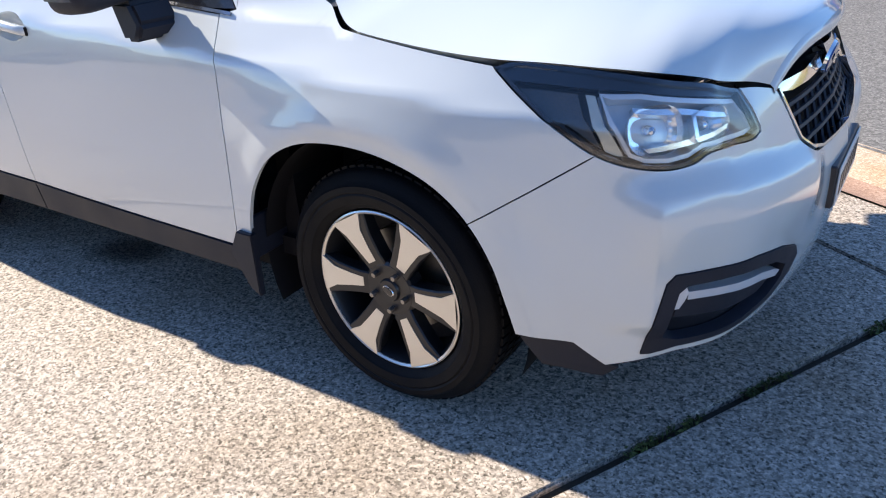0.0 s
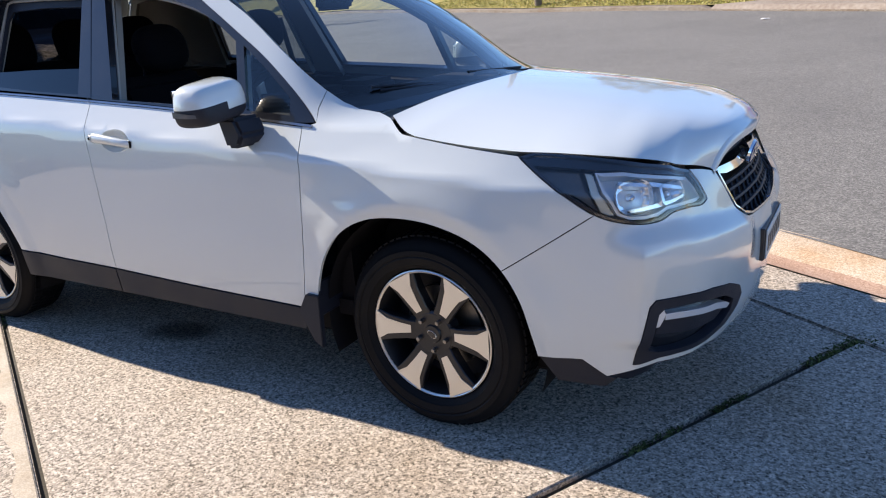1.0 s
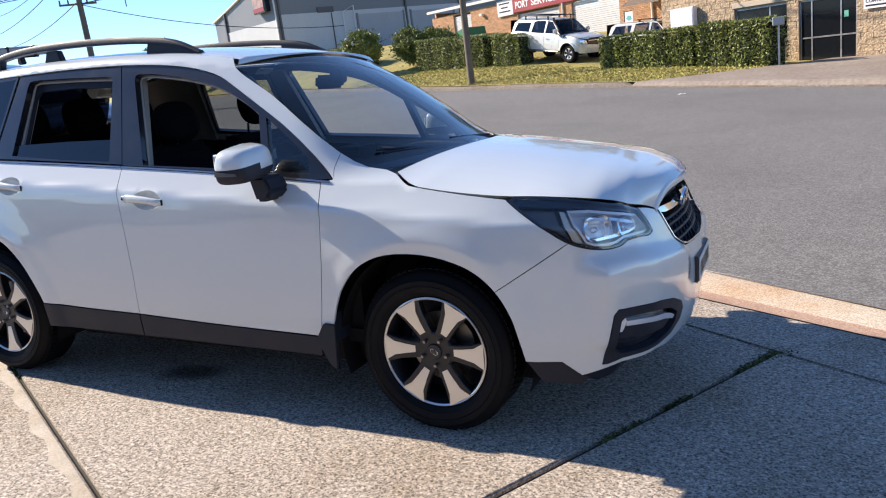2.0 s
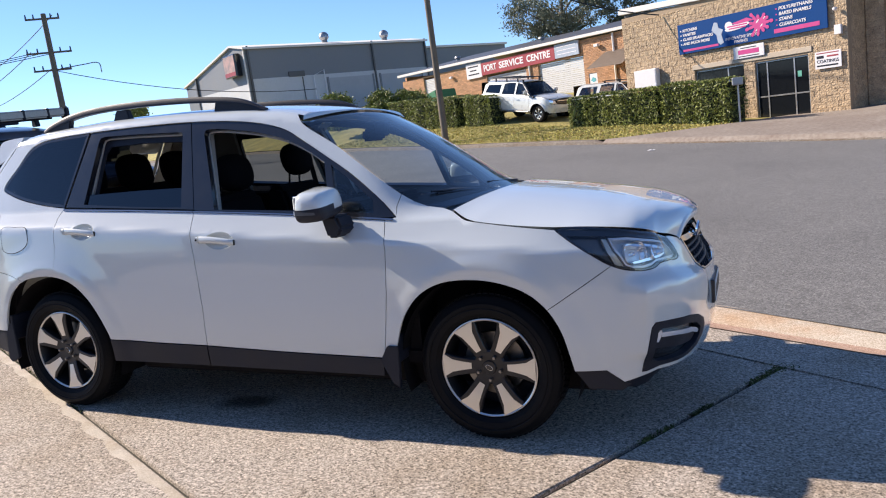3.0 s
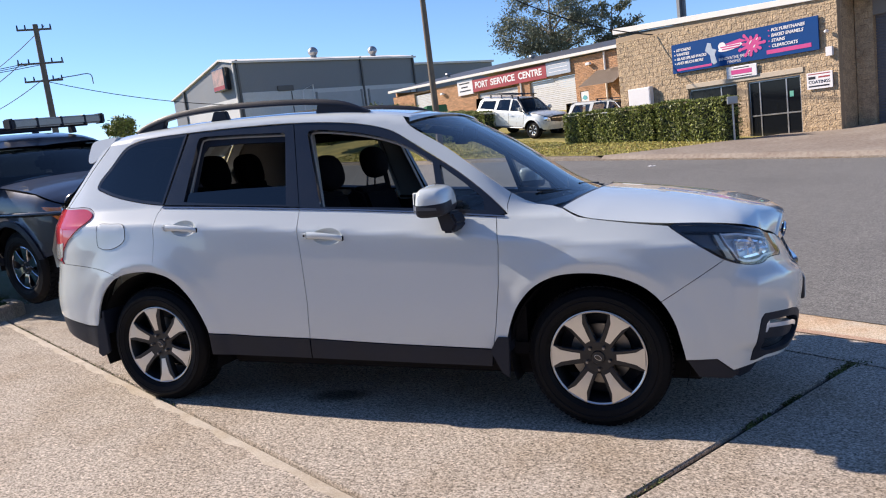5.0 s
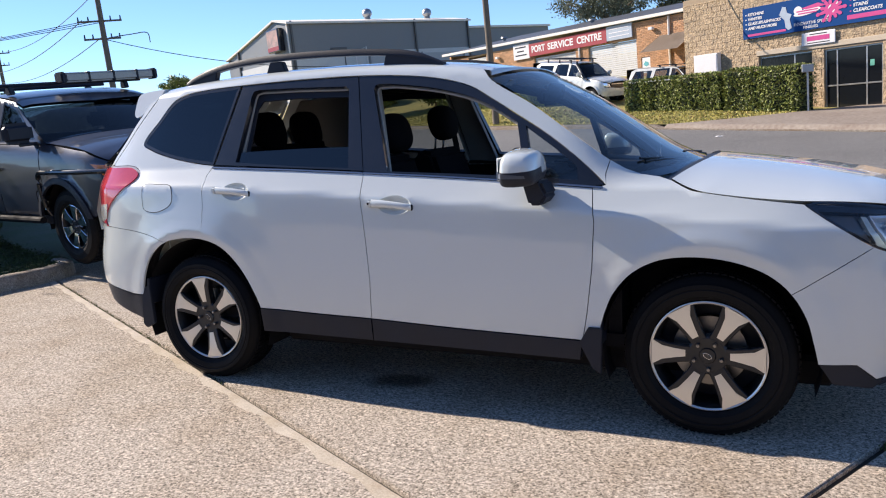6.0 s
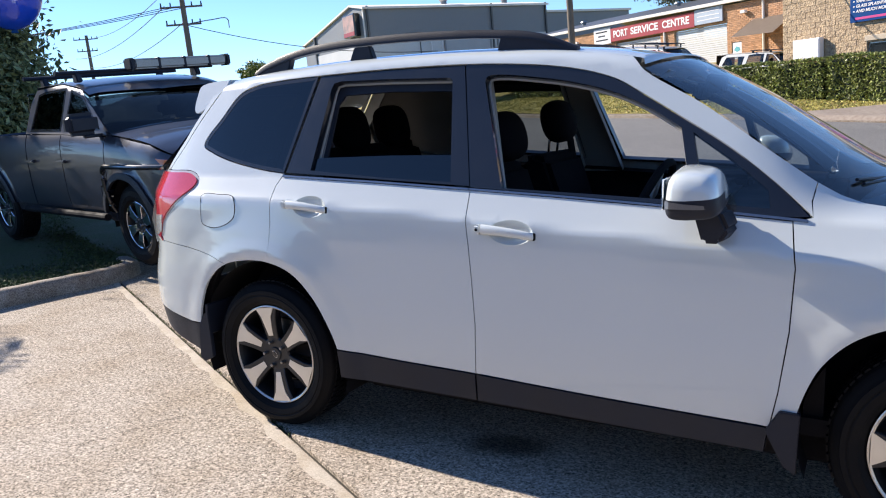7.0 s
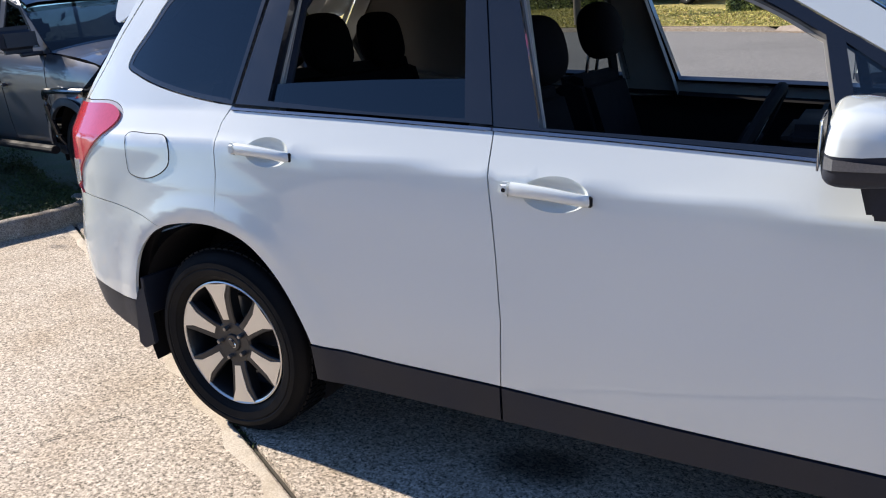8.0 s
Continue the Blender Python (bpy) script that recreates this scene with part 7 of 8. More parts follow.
splash = bmesh.new()
blob(splash, 3.42, .56, .26, .20, 0)
for k in range(11):
    a = 2 * math.pi * k / 11 + rng.uniform(-.12, .12)
    r = rng.uniform(.26, .46)
    blob(splash, 3.42 + r * .62 * math.cos(a), .56 + r * .62 * math.sin(a) * .85, r * .42, .055, a, -.0385 - .0002 * k)
    blob(splash, 3.42 + r * 1.08 * math.cos(a), .56 + r * 1.08 * math.sin(a) * .85, .075, .06, a, -.041 - .0002 * k)
part("splash", splash, PINK, big)
shine = bmesh.new()
for x, z, r in ((3.36, .66, .05), (3.50, .50, .04), (3.62, .74, .035), (3.30, .36, .03)):
    blob(shine, x, z, r * 1.6, r * .5, .8, -.0435)
part("splash_shine", shine, SIGN_WHITE, big)
part("spray_gun", prism([(1.50, .66), (1.62, .93), (1.76, .90), (1.80, .70), (1.98, .62), (1.90, .46), (1.98, .16), (1.84, .10), (1.74, .20), (1.70, .46)], -.040, -.031), SIGN_PALE, big)
gun = bmesh.new()
blob(gun, 2.22, .70, .16, .15, 0, -.0405)
blob(gun, 2.55, .62, .50, .10, .12, -.0410)
part("wordmark", gun, SIGN_WHITE, big)
for x0, x1, z in ((2.16, 2.96, .64), (2.22, 2.90, .56)):
    part("script_bar", boxed(x0, x1, -.0445, -.0412, z, z + .045, .001), PINK, big)
part("swoosh", prism([(2.35, .76), (2.95, .86), (3.25, .74), (2.98, .72), (2.5, .70)], -.0425, -.0415), PINK, big)
for z in (.86, .695, .53, .365):
    part("bullet", boxed(.12, .17, -.036, -.031, z - .02, z + .02), SIGN_WHITE, big)
for z in (.93, .75, .57, .39):
    part("bullet", boxed(4.04, 4.09, -.036, -.031, z - .02, z + .02), PINK, big)
small = thing("oval_sign", "white rounded sign with red lettering", "sign", FRONT @ Matrix.Translation((-1.37, -.08, 2.35)))
part("board", boxed(0, 1.22, -.02, .02, 0, .44, .019, 3), SIGN_WHITE, small)
part("logo_bar", boxed(.20, 1.02, -.025, -.0205, .145, .305, .004), PINK, small)
part("print_bar", boxed(.30, .92, -.024, -.0205, .35, .38), BLACK_PLASTIC, small)
part("print_bar", boxed(.22, 1.02, -.024, -.0205, .06, .09), BLACK_PLASTIC, small)
card = thing("coatings_sign", "white and tan coatings sign on the block wall", "sign", FRONT @ Matrix.Translation((1.63, -.08, 1.60)))
part("board", boxed(0, .87, -.015, .015, 0, .55, .004), SIGN_WHITE, card)
part("print_bar", boxed(.06, .30, -.019, -.0155, .33, .42), BLACK_PLASTIC, card)
text(card, "COATINGS", .15, .06, -.019, .23, BLACK_PLASTIC, width=.72)
part("print_bar", boxed(.40, .78, -.019, -.0155, .36, .41), SIGN_RED, card)
part("print_bar", boxed(.06, .80, -.019, -.0155, .48, .51), SIGN_RED, card)
part("print_bar", boxed(.06, .76, -.019, -.0155, .07, .12), BLACK_PLASTIC, card)
meter = thing("meter_box", "white electrical meter box on the block wall", "box", FRONT @ Matrix.Translation((-5.86, -.28, 1.75)))
part("case", boxed(0, 1.12, 0, .24, 0, .80, .015), SIGN_WHITE, meter)
part("door", boxed(.04, 1.08, -.012, 0, .04, .76, .008), SIGN_WHITE, meter)
panel_box = thing("switch_box", "small white switch box on the block wall", "box", FRONT @ Matrix.Translation((2.34, -.16, 2.62)))
part("case", boxed(0, .22, 0, .12, 0, .30, .01), SIGN_WHITE, panel_box)
camera_dome = thing("security_camera", "small white security camera under the parapet", "camera", FRONT @ Matrix.Translation((2.40, -.2, 3.42)))
part("dome", lathe([(.0005, -.06), (.04, -.05), (.06, 0), (.06, .1)], 16), SIGN_WHITE, camera_dome)
# roof gear
stack = thing("flue", "grey metal roof flue with a cap", "flue", FRONT @ Matrix.Translation((-5.3, 3, 4.6)))
part("pipe", boxed(-.2, .2, -.2, .2, 0, 1.9, .15, 4), STEEL_CLAD, stack)
part("cap", boxed(-.32, .32, -.32, .32, 1.75, 1.95, .02), STEEL_CLAD, stack)
duct = thing("roof_duct", "grey sheet metal roof duct", "duct", FRONT @ Matrix.Translation((-.9, 3.0, 4.4)))
part("box", boxed(0, 1.3, 0, 1.2, 0, 1.6, .02), STEEL_CLAD, duct)
part("pipe", tube([(1.65, .6, 0), (1.65, .6, 2.2)], .16, 14), STEEL_CLAD, duct)

# ---- the long brick workshop behind ----
port = thing("service_centre", "long orange brick workshop with dark roof, red sign and roller doors", "building", FRONT @ Matrix.Translation((0, 6, 0)))
PD = [(-18.3, -14.65, 1.6, 4.15), (-23.2, -19.4, 1.9, 4.2), (-30.4, -28.3, 2.6, 4.9), (-14.35, -13.75, 2.3, 3.14)]
xs = sorted({-33.2, -10.5, *[v for d in PD for v in d[:2]]})
for p, q in zip(xs, xs[1:]):
    gaps = [d for d in PD if d[0] <= p and d[1] >= q]
    z0, z1 = 1.0, 5.0
    if gaps:
        wall_box(port, "wall", p, q, 0, .25, gaps[0][3], z1, MORTAR)
        if gaps[0][2] > 2.2:
            wall_box(port, "wall", p, q, 0, .25, z0, gaps[0][2], MORTAR)
    else:
        wall_box(port, "wall", p, q, 0, .25, z0, z1, MORTAR)
block_wall(port, -33.2, -10.5, 1.5, 5.0, .24, .086, PD, BRICK, depth=.012, rough=.004, seed=12, name="brickwork")
for d in PD[:3]:
    n = int((d[3] - d[2]) / .11)
    sh = new("roller_door")
    sh.parent = port
    for k in range(n):
        part("slat", boxed(d[0], d[1], .10, .13, d[2] + k * .11, d[2] + k * .11 + .10, .01), SHUTTER if d is not PD[2] else PALE_CLAD, sh)
part("poster", boxed(-14.33, -13.77, .02, .05, 2.32, 3.12), SIGN_WHITE, port)
part("poster_mark", prism([(-14.25, 2.75), (-14.1, 2.92), (-13.9, 2.86), (-13.85, 2.72), (-14.05, 2.64)], .012, .019), mat("teal_print", (.10, .38, .42), .5, vary=.2), port)
fascia = prism([(-33.4, 5.33), (-10.4, 5.02), (-10.4, 5.18), (-33.4, 5.50)], -.30, -.1, .01)
part("fascia", fascia, RENDER_WHITE, port)
roofm = bmesh.new()
q = [roofm.verts.new(v) for v in ((-33.4, -.28, 5.49), (-10.4, -.28, 5.17), (-10.4, 7, 6.3), (-33.4, 7, 6.6), (-33.4, 14, 5.4), (-10.4, 14, 5.2))]
roofm.faces.new(q[:4]), roofm.faces.new((q[3], q[2], q[5], q[4]))
part("roof", roofm, DARK_ROOF, port)
wall_box(port, "end_wall", -33.2, -33.0, .25, 14, 1.0, 5.3, BRICK)
for x in (-19.0, -12.35):
    part("downpipe", tube([(x, -.08, 1.8), (x, -.08, 5.0)], .06, 8), RENDER_WHITE, port)
red = new("sign_board")
red.parent = port
part("red_board", boxed(-23.5, -16.7, -.14, -.06, 4.22, 5.00, .01), SIGN_RED, red)
part("white_board", boxed(-25.1, -23.5, -.14, -.06, 4.15, 5.10, .01), SIGN_WHITE, red)
part("pale_board", boxed(-16.7, -14.8, -.14, -.06, 4.28, 5.05, .01), SIGN_PALE, red)
for words, x, w in (("PORT", -23.25, 1.28), ("SERVICE", -21.70, 2.28), ("CENTRE", -19.10, 2.03)):
    text(red, words, .54, x, -.145, 4.62, SIGN_WHITE, width=w, bold=.016)
for k, (x0, x1) in enumerate(((-24.9, -23.8), (-24.7, -24.0), (-24.9, -23.75))):
    part("print_bar", boxed(x0, x1, -.146, -.141, 4.85 - k * .24, 4.93 - k * .24), BLACK_PLASTIC, red)
for k in range(3):
    part("print_bar", boxed(-16.5, -15.0, -.146, -.141, 4.86 - k * .2, 4.90 - k * .2), SIGN_WHITE, red)
canopy = bmesh.new()
q = [canopy.verts.new(v) for v in ((-13.0, -1.6, 3.3), (-10.6, -1.6, 3.25), (-10.6, -.02, 4.1), (-13.0, -.02, 4.1))]
canopy.faces.new(q)
bmesh.ops.solidify(canopy, geom=canopy.faces, thickness=.05)
part("awning", canopy, mat("tan_awning", (.30, .24, .19), .9, vary=.15), port)
for x, y in ((-30, 3), (-22, 4), (-14, 4.5)):
    vent = part("roof_vent", tube([(x, y, 5.6), (x, y, 6.12)], .13, 10), STEEL_CLAD, port)
    part("vent_cap", tube([(x, y, 6.12), (x, y, 6.22)], [.26, .20], 12), ALU, vent)
for x in (-13.6, -27.0):
    part("flood_lamp", boxed(x, x + .3, -.25, -.05, 4.45, 4.6, .02), SIGN_WHITE, port)

# ---- the grey warehouse farther off ----
barn = thing("warehouse", "big dark grey steel warehouse with pale lower walls", "building", Matrix.Translation((-39.75, 54.58, .45)) @ pose(0, 0, 0, 0, 0, 61.8))
wall_box(barn, "wall", 0, 20.65, 0, .3, 2, 9.95, STEEL_CLAD)
wall_box(barn, "lower_wall", .25, 20.4, -.08, 0, 2, 7.3, PALE_CLAD)
END = pose(0, 0, 0, 0, 0, -90)                  # the gable end, square to the long wall
part("gable", prism([(-.02, 2), (-.02, 10.0), (-2.5, 10.5), (-11.3, 8.83), (-14.3, 8.3), (-14.3, 2)], -.15, .15), STEEL_CLAD, barn, m=END)
part("pale_band", prism([(-.05, 2), (-.05, 6.9), (-11.2, 7.0), (-11.2, 2)], -.22, -.16), PALE_CLAD, barn, m=END)
part("corner_post", prism([(0, 2), (0, 10.0), (-.14, 10.0), (-.14, 2)], -.24, -.15), RENDER_WHITE, barn, m=END)
part("downpipe", prism([(-11.2, 2), (-11.2, 9.0), (-11.4, 9.0), (-11.4, 2)], -.34, -.16), DARK_ROOF, barn, m=END)
part("roof", prism([(.25, 9.92), (.25, 10.10), (-2.5, 10.64), (-11.3, 8.97), (-14.5, 8.40), (-14.5, 8.26), (-11.3, 8.83), (-2.5, 10.48)], -.35, 20.85), RENDER_WHITE, barn, m=END)
wall_box(barn, "annexe_wall", 20.65, 34, 1.5, 1.8, 2, 9.4, STEEL_CLAD)
part("annexe_roof", boxed(20.5, 34.2, 1.3, 14, 9.4, 9.62), RENDER_WHITE, barn)
for x in (.05, 13.6, 20.4):
    part("downpipe", boxed(x, x + .16, -.2, -.05, 2, 10.2), DARK_ROOF, barn)
part("louvre", boxed(3.9, 5.6, -.14, 0, 7.25, 7.75, .02), DARK_ROOF, barn)
for x in (9.6, 16.9):
    v = new("roof_turbine")
    v.parent = barn
    part("neck", tube([(x, 2.0, 10.1), (x, 2.0, 10.8)], .3, 14), STEEL_CLAD, v)
    ball = bmesh.new()
    for k in range(20):
        a = 2 * math.pi * k / 20
        pts = [(x + .50 * math.sin(p) * math.cos(a + p * .4), 2.0 + .50 * math.sin(p) * math.sin(a + p * .4), 11.1 - .46 * math.cos(p)) for p in np.linspace(.25, math.pi - .15, 6)]
        pts2 = [(x + .50 * math.sin(p) * math.cos(a + .34 + p * .4), 2.0 + .50 * math.sin(p) * math.sin(a + .34 + p * .4), 11.1 - .46 * math.cos(p)) for p in np.linspace(.25, math.pi - .15, 6)]
        va, vb = [ball.verts.new(t) for t in pts], [ball.verts.new(t) for t in pts2]
        for i in range(5):
            ball.faces.new((va[i], va[i + 1], vb[i + 1], vb[i]))
    part("vanes", ball, ALU, v)
lit = new("light_box_sign")
lit.parent = barn
lit.matrix_basis = END
part("case", boxed(-3.3, -.9, -.75, -.15, 7.75, 9.75, .06), BLACK_GLOSS, lit)
part("face", boxed(-3.2, -1.0, -.77, -.75, 7.85, 9.65), mat("printed_face", (.30, .34, .28), .4, vary=.6, scale=1.5, tint=(.45, .25, .2)), lit)
part("red_band", boxed(-3.2, -1.0, -.78, -.77, 7.85, 8.2), SIGN_RED, lit)

# roller doors, pipes and a bracket on the long wall
for x0, x1 in ((8.0, 13.3), (14.2, 19.6)):
    dr = new("roller_door")
    dr.parent = barn
    part("curtain", boxed(x0, x1, -.14, -.09, 2, 6.9, .01), SHUTTER_GREY, dr)
    for x in (x0, x1):
        part("jamb", boxed(x - .10, x + .10, -.17, -.09, 2, 7.0), STEEL_CLAD, dr)
part("conduit", tube([(5.3, -.12, 2), (5.3, -.12, 7.2)], .05, 6), DARK_ROOF, barn)
part("goal_frame", tube([(6.4, -.3, 2), (6.4, -.3, 7.2), (7.6, -.3, 7.7), (7.6, -.3, 2)], .05, 6), SIGN_WHITE, barn)

# ---- poles and cables ----
def pole(x, y, z, height, lean, label, arms=(), r=.15):
    ob = thing("utility_pole", label, "pole", Matrix.Translation((x, y, z)) @ pose(0, 0, 0, lean[0], lean[1], 0), group="utility poles")
    part("shaft", tube([(0, 0, -.3), (0, 0, height * .5), (0, 0, height)], [r, r * .85, r * .7], 14), POLE_WOOD, ob)
    for h, half, ang in arms:
        d = Vector((math.cos(ang), math.sin(ang), 0))
        arm = part("crossarm", tube([tuple(-d * half + Vector((0, -.12, h))), tuple(d * half + Vector((0, -.12, h)))], .06, 6), POLE_WOOD, ob)
        for k in (-.95, -.5, .5, .95):
            p = d * half * k + Vector((0, -.12, h + .06))
            part("insulator", tube([tuple(p), tuple(p + Vector((0, 0, .22)))], [.05, .035], 8), BLACK_GLOSS, arm)
    return ob


def cable(p, q, sag, r=.02, name="cable"):
    pts = [tuple(Vector(p).lerp(Vector(q), u) - Vector((0, 0, sag * 4 * u * (1 - u)))) for u in np.linspace(0, 1, 14)]
    return tagged(part(name, tube(pts, r, 5), WIRE), "thin black overhead cable between poles", "cable", group="overhead cables")


px, py = lay(-11.55, -6.0)
pole(px, py, .55, 10.5, (0, 0), "weathered timber street pole on the verge")
pole(-35.9, 30.4, 1.5, 9.3, (0, 0), "timber power pole with three crossarms", [(9.0, .9, .75), (7.1, 1.2, .75), (6.1, 1.0, .75)], .2)
pole(-72.6, 50.4, 3, 9.2, (0, 0), "distant timber power pole with crossarms", [(8.8, 1.2, .75), (7.6, 1.0, .75)], .22)
for dz, o in ((10.7, .6), (8.7, -.9), (7.7, 0)):
    cable((-36.0 + o * .7, 30.3 + o * .7, dz), (-72.6 + o, 50.3 + o, dz + 1.2), .8, .025)
for o in (-.5, .0, .6):
    cable((-36.0 + o, 30.3 + o, 8.65), (-68 + o, 23.4 + o, 9.1 + .2 * o), .5, .022)
cable((-35.9, 30.3, 7.6), (-25, 41.0, 4.9), .6, .022)
cable((px, py, 9.8), tuple(FRONT @ Vector((-4.5, -.1, 4.55))), .8, .025)
cable((px, py, 9.9), (40, -14, 9.5), 1.2, .025)
strut = tagged(part("street_light_arm", tube(spline([(-35.7, 30.6, 7.65), (-34.6, 31.3, 7.75), (-33.9, 31.8, 7.75), (-33.85, 31.85, 7.2)], 4), .03, 6), STEEL_CLAD), "thin bracket arm hung from a power pole", "bracket")

# ---- trees ----
def tree(name, label, x, y, z, height, spread, material, clumps, per, leaf, seed, trunk=.25, crown0=.4, limbs=8, shape=1.0, clump=(.10, .22)):
    rng = np.random.default_rng(seed)
    ob = thing(name, label, "tree", Matrix.Translation((x, y, z)))
    bm = tube([(0, 0, -.3), (.1, .05, height * .3), (.0, .15, height * .62), (.1, .1, height * .9)], [trunk, trunk * .8, trunk * .5, trunk * .15], 10)
    part("trunk", bm, BARK, ob)
    ends = []
    for k in range(limbs):
        a = 2 * math.pi * (k + rng.uniform(-.3, .3)) / limbs
        h0 = height * rng.uniform(crown0 * .75, .7)
        r = spread * rng.uniform(.55, 1.0)
        tip = (r * math.cos(a), r * math.sin(a), h0 + height * rng.uniform(.12, .32))
        mid = (tip[0] * .5, tip[1] * .5, (h0 + tip[2]) / 2 + .2)
        part("limb", tube(spline([(0, 0, h0), mid, tip], 4), list(np.linspace(trunk * .4, trunk * .1, 9)), 7), BARK, ob)
        ends += [mid, tip]
    pts = []
    for k in range(clumps):
        a, u = rng.uniform(0, 2 * math.pi), rng.uniform(crown0, 1.0)
        prof = math.sin(math.pi * min(1, max(.05, (u - crown0 * .8) / (1.02 - crown0 * .8)))) ** .6 if shape > 0 else max(.06, 1.02 - u) ** .8
        rr = spread * prof * math.sqrt(rng.uniform(.25, 1))
        c = np.array([rr * math.cos(a), rr * math.sin(a), u * height])
        if shape > 0 and k < len(ends):
            c = np.array(ends[k]) + rng.normal(0, .2, 3)
        size = spread * rng.uniform(*clump)
        pts.append(c + rng.normal(size=(per, 3)) * size * (1, 1, .7))
    leaves("crown", np.concatenate(pts), leaf, material, ob, seed=seed)
    return ob


tree("gum_tree", "tall sparse gum tree behind the workshops", -12.3, 59.5, 3.5, 9.4, 4.7, GUM_LEAF, 74, 260, .11, 21, trunk=.26, crown0=.42, limbs=15, clump=(.06, .12))
tree("gum_tree", "low round gum tree behind the roofs", -7.5, 60.5, 3.5, 7.6, 2.6, GUM_LEAF, 30, 90, .17, 22, trunk=.2, clump=(.07, .13))
tree("conifer", "dense dark conifer screening the lawn", -14.6, 4.8, .4, 6.3, 2.1, PINE_LEAF, 300, 620, .08, 23, trunk=.16, crown0=.05, limbs=6, shape=-1)
tree("garden_tree", "dense dark leafy tree screening the lawn", -15.8, 2.9, .3, 5.4, 2.1, GARDEN_LEAF, 330, 520, .08, 24, trunk=.16, crown0=.10, limbs=9)
for k, (x, y, z, s) in enumerate(((-20.9, 35.8, 2.2, 1.15), (-18.4, 37.0, 2.1, 1.1), (-16.8, 37.6, 2.0, 1.0))):
    tree("shrub", "rounded green garden shrub behind the hedge", x, y, z, 1.5 * s, .9 * s, LEAF, 60, 120, .09, 30 + k, trunk=.05, crown0=.03, limbs=5)

tree("gum_tree", "small far-off palm-like tree beyond the yards", -51.2, 52.0, 3.6, 3.4, 1.3, LEAF, 26, 90, .16, 41, trunk=.12, crown0=.55, limbs=8, clump=(.12, .22))
ridge = []
for k in range(41):
    a = radians(100 + 60 * k / 40)
    ridge.append((230 * math.cos(a), 230 * math.sin(a), 11.5 + 2.2 * math.sin(k * .55) + .5 * math.sin(k * 2.3)))
rm = bmesh.new()
low = [rm.verts.new((x * .9, y * .9, 2)) for x, y, z in ridge]
high = [rm.verts.new(q) for q in ridge]
back = [rm.verts.new((x * 1.15, y * 1.15, 2)) for x, y, z in ridge]
for p, q in ((low, high), (high, back)):
    for k in range(40):
        rm.faces.new((p[k], p[k + 1], q[k + 1], q[k]))
tagged(part("far_ridge", rm, mat("far_woodland", (.05, .065, .05), .95, vary=.4, scale=.12, fine=1.2, bump=1.0, bump_scale=.4)), "low dark wooded ridge on the horizon", "hill", kind="structure")


def palm(x, y, z, trunk_high, seed):
    rng = np.random.default_rng(seed)
    ob = thing("palm", "low green palm with arching fronds on the lawn", "palm", SLOPE @ Matrix.Translation((x, y, z)))
    part("trunk", tube([(0, 0, -.2), (.02, .02, trunk_high * .5), (0, 0, trunk_high)], [.11, .09, .08], 10), BARK, ob)
    for k in range(11):
        a = 2 * math.pi * (k + rng.uniform(-.2, .2)) / 11
        length, lift = rng.uniform(1.1, 1.5), rng.uniform(.25, .7)
        d = np.array([math.cos(a), math.sin(a), 0])
        side = np.array([-d[1], d[0], 0])
        spine = [d * length * u + np.array([0, 0, trunk_high + lift * math.sin(u * 2.2) - .35 * u ** 3]) for u in np.linspace(0, 1, 14)]
        verts, faces = [], []
        for n, c in enumerate(spine):
            u = n / 13
            w = .42 * math.sin(math.pi * min(1, .12 + u * .85)) ** .7
            for s in (-1, 1):
                for h in (0, .5):
                    b = c + d * length * .038 * h * 2
                    tip = b + side * s * w + d * w * .55 + np.array([0, 0, -.25 * w])
                    i = len(verts)
                    verts += [tuple(b - d * .012), tuple((b + tip) / 2 - d * .016), tuple(tip), tuple((b + tip) / 2 + d * .016)]
                    faces += [(i, i + 1, i + 2, i + 3)]
        frond = finish("frond", verts, faces, PINE_LEAF, ob)
        part("stalk", tube([tuple(c) for c in spine], list(np.linspace(.016, .005, 14)), 6), LEAF, frond)
    return ob


palm(-9.0, -.65, .1, 1.7, 3)

gate = thing("gate_pillar", "short orange brick gate pillar with a white plate", "pillar", Matrix.Translation((*lay(-22.6, -1.6), 0)) @ pose(0, 0, 0, 0, 0, -33))
part("shaft", boxed(-.28, .28, -.28, .28, 1.2, 3.0, .01), BRICK, gate)
part("cap", boxed(-.33, .33, -.33, .33, 3.0, 3.12, .02), RENDER_WHITE, gate)
part("plate", boxed(-.16, .16, -.30, -.285, 2.4, 2.8), SIGN_WHITE, gate)
skip = thing("skip_bin", "green covered skip bin in the side yard", "bin", Matrix.Translation((*lay(-25.2, 3.5), 0)) @ pose(0, 0, 0, 0, 0, -33))
part("body", prism([(-1.4, 1.9), (1.4, 1.9), (1.1, 2.7), (-1.1, 2.7)], -.8, .8, .03), PALE_CLAD, skip)
part("cover", prism([(-1.1, 2.7), (1.1, 2.7), (.9, 3.7), (-.2, 3.5)], -.8, .8, .05), mat("green_tarpaulin", (.02, .16, .07), .6, vary=.2), skip)
box_post = thing("letter_box", "grey steel letter box on a post by the hedge", "letter box", Matrix.Translation((*lay(.62, -2.75), .2)))
part("post", tube([(0, 0, 0), (0, 0, 1.25)], .035, 8), ALU, box_post)
part("box", boxed(-.17, .17, -.12, .12, 1.25, 1.5, .02), ALU, box_post)

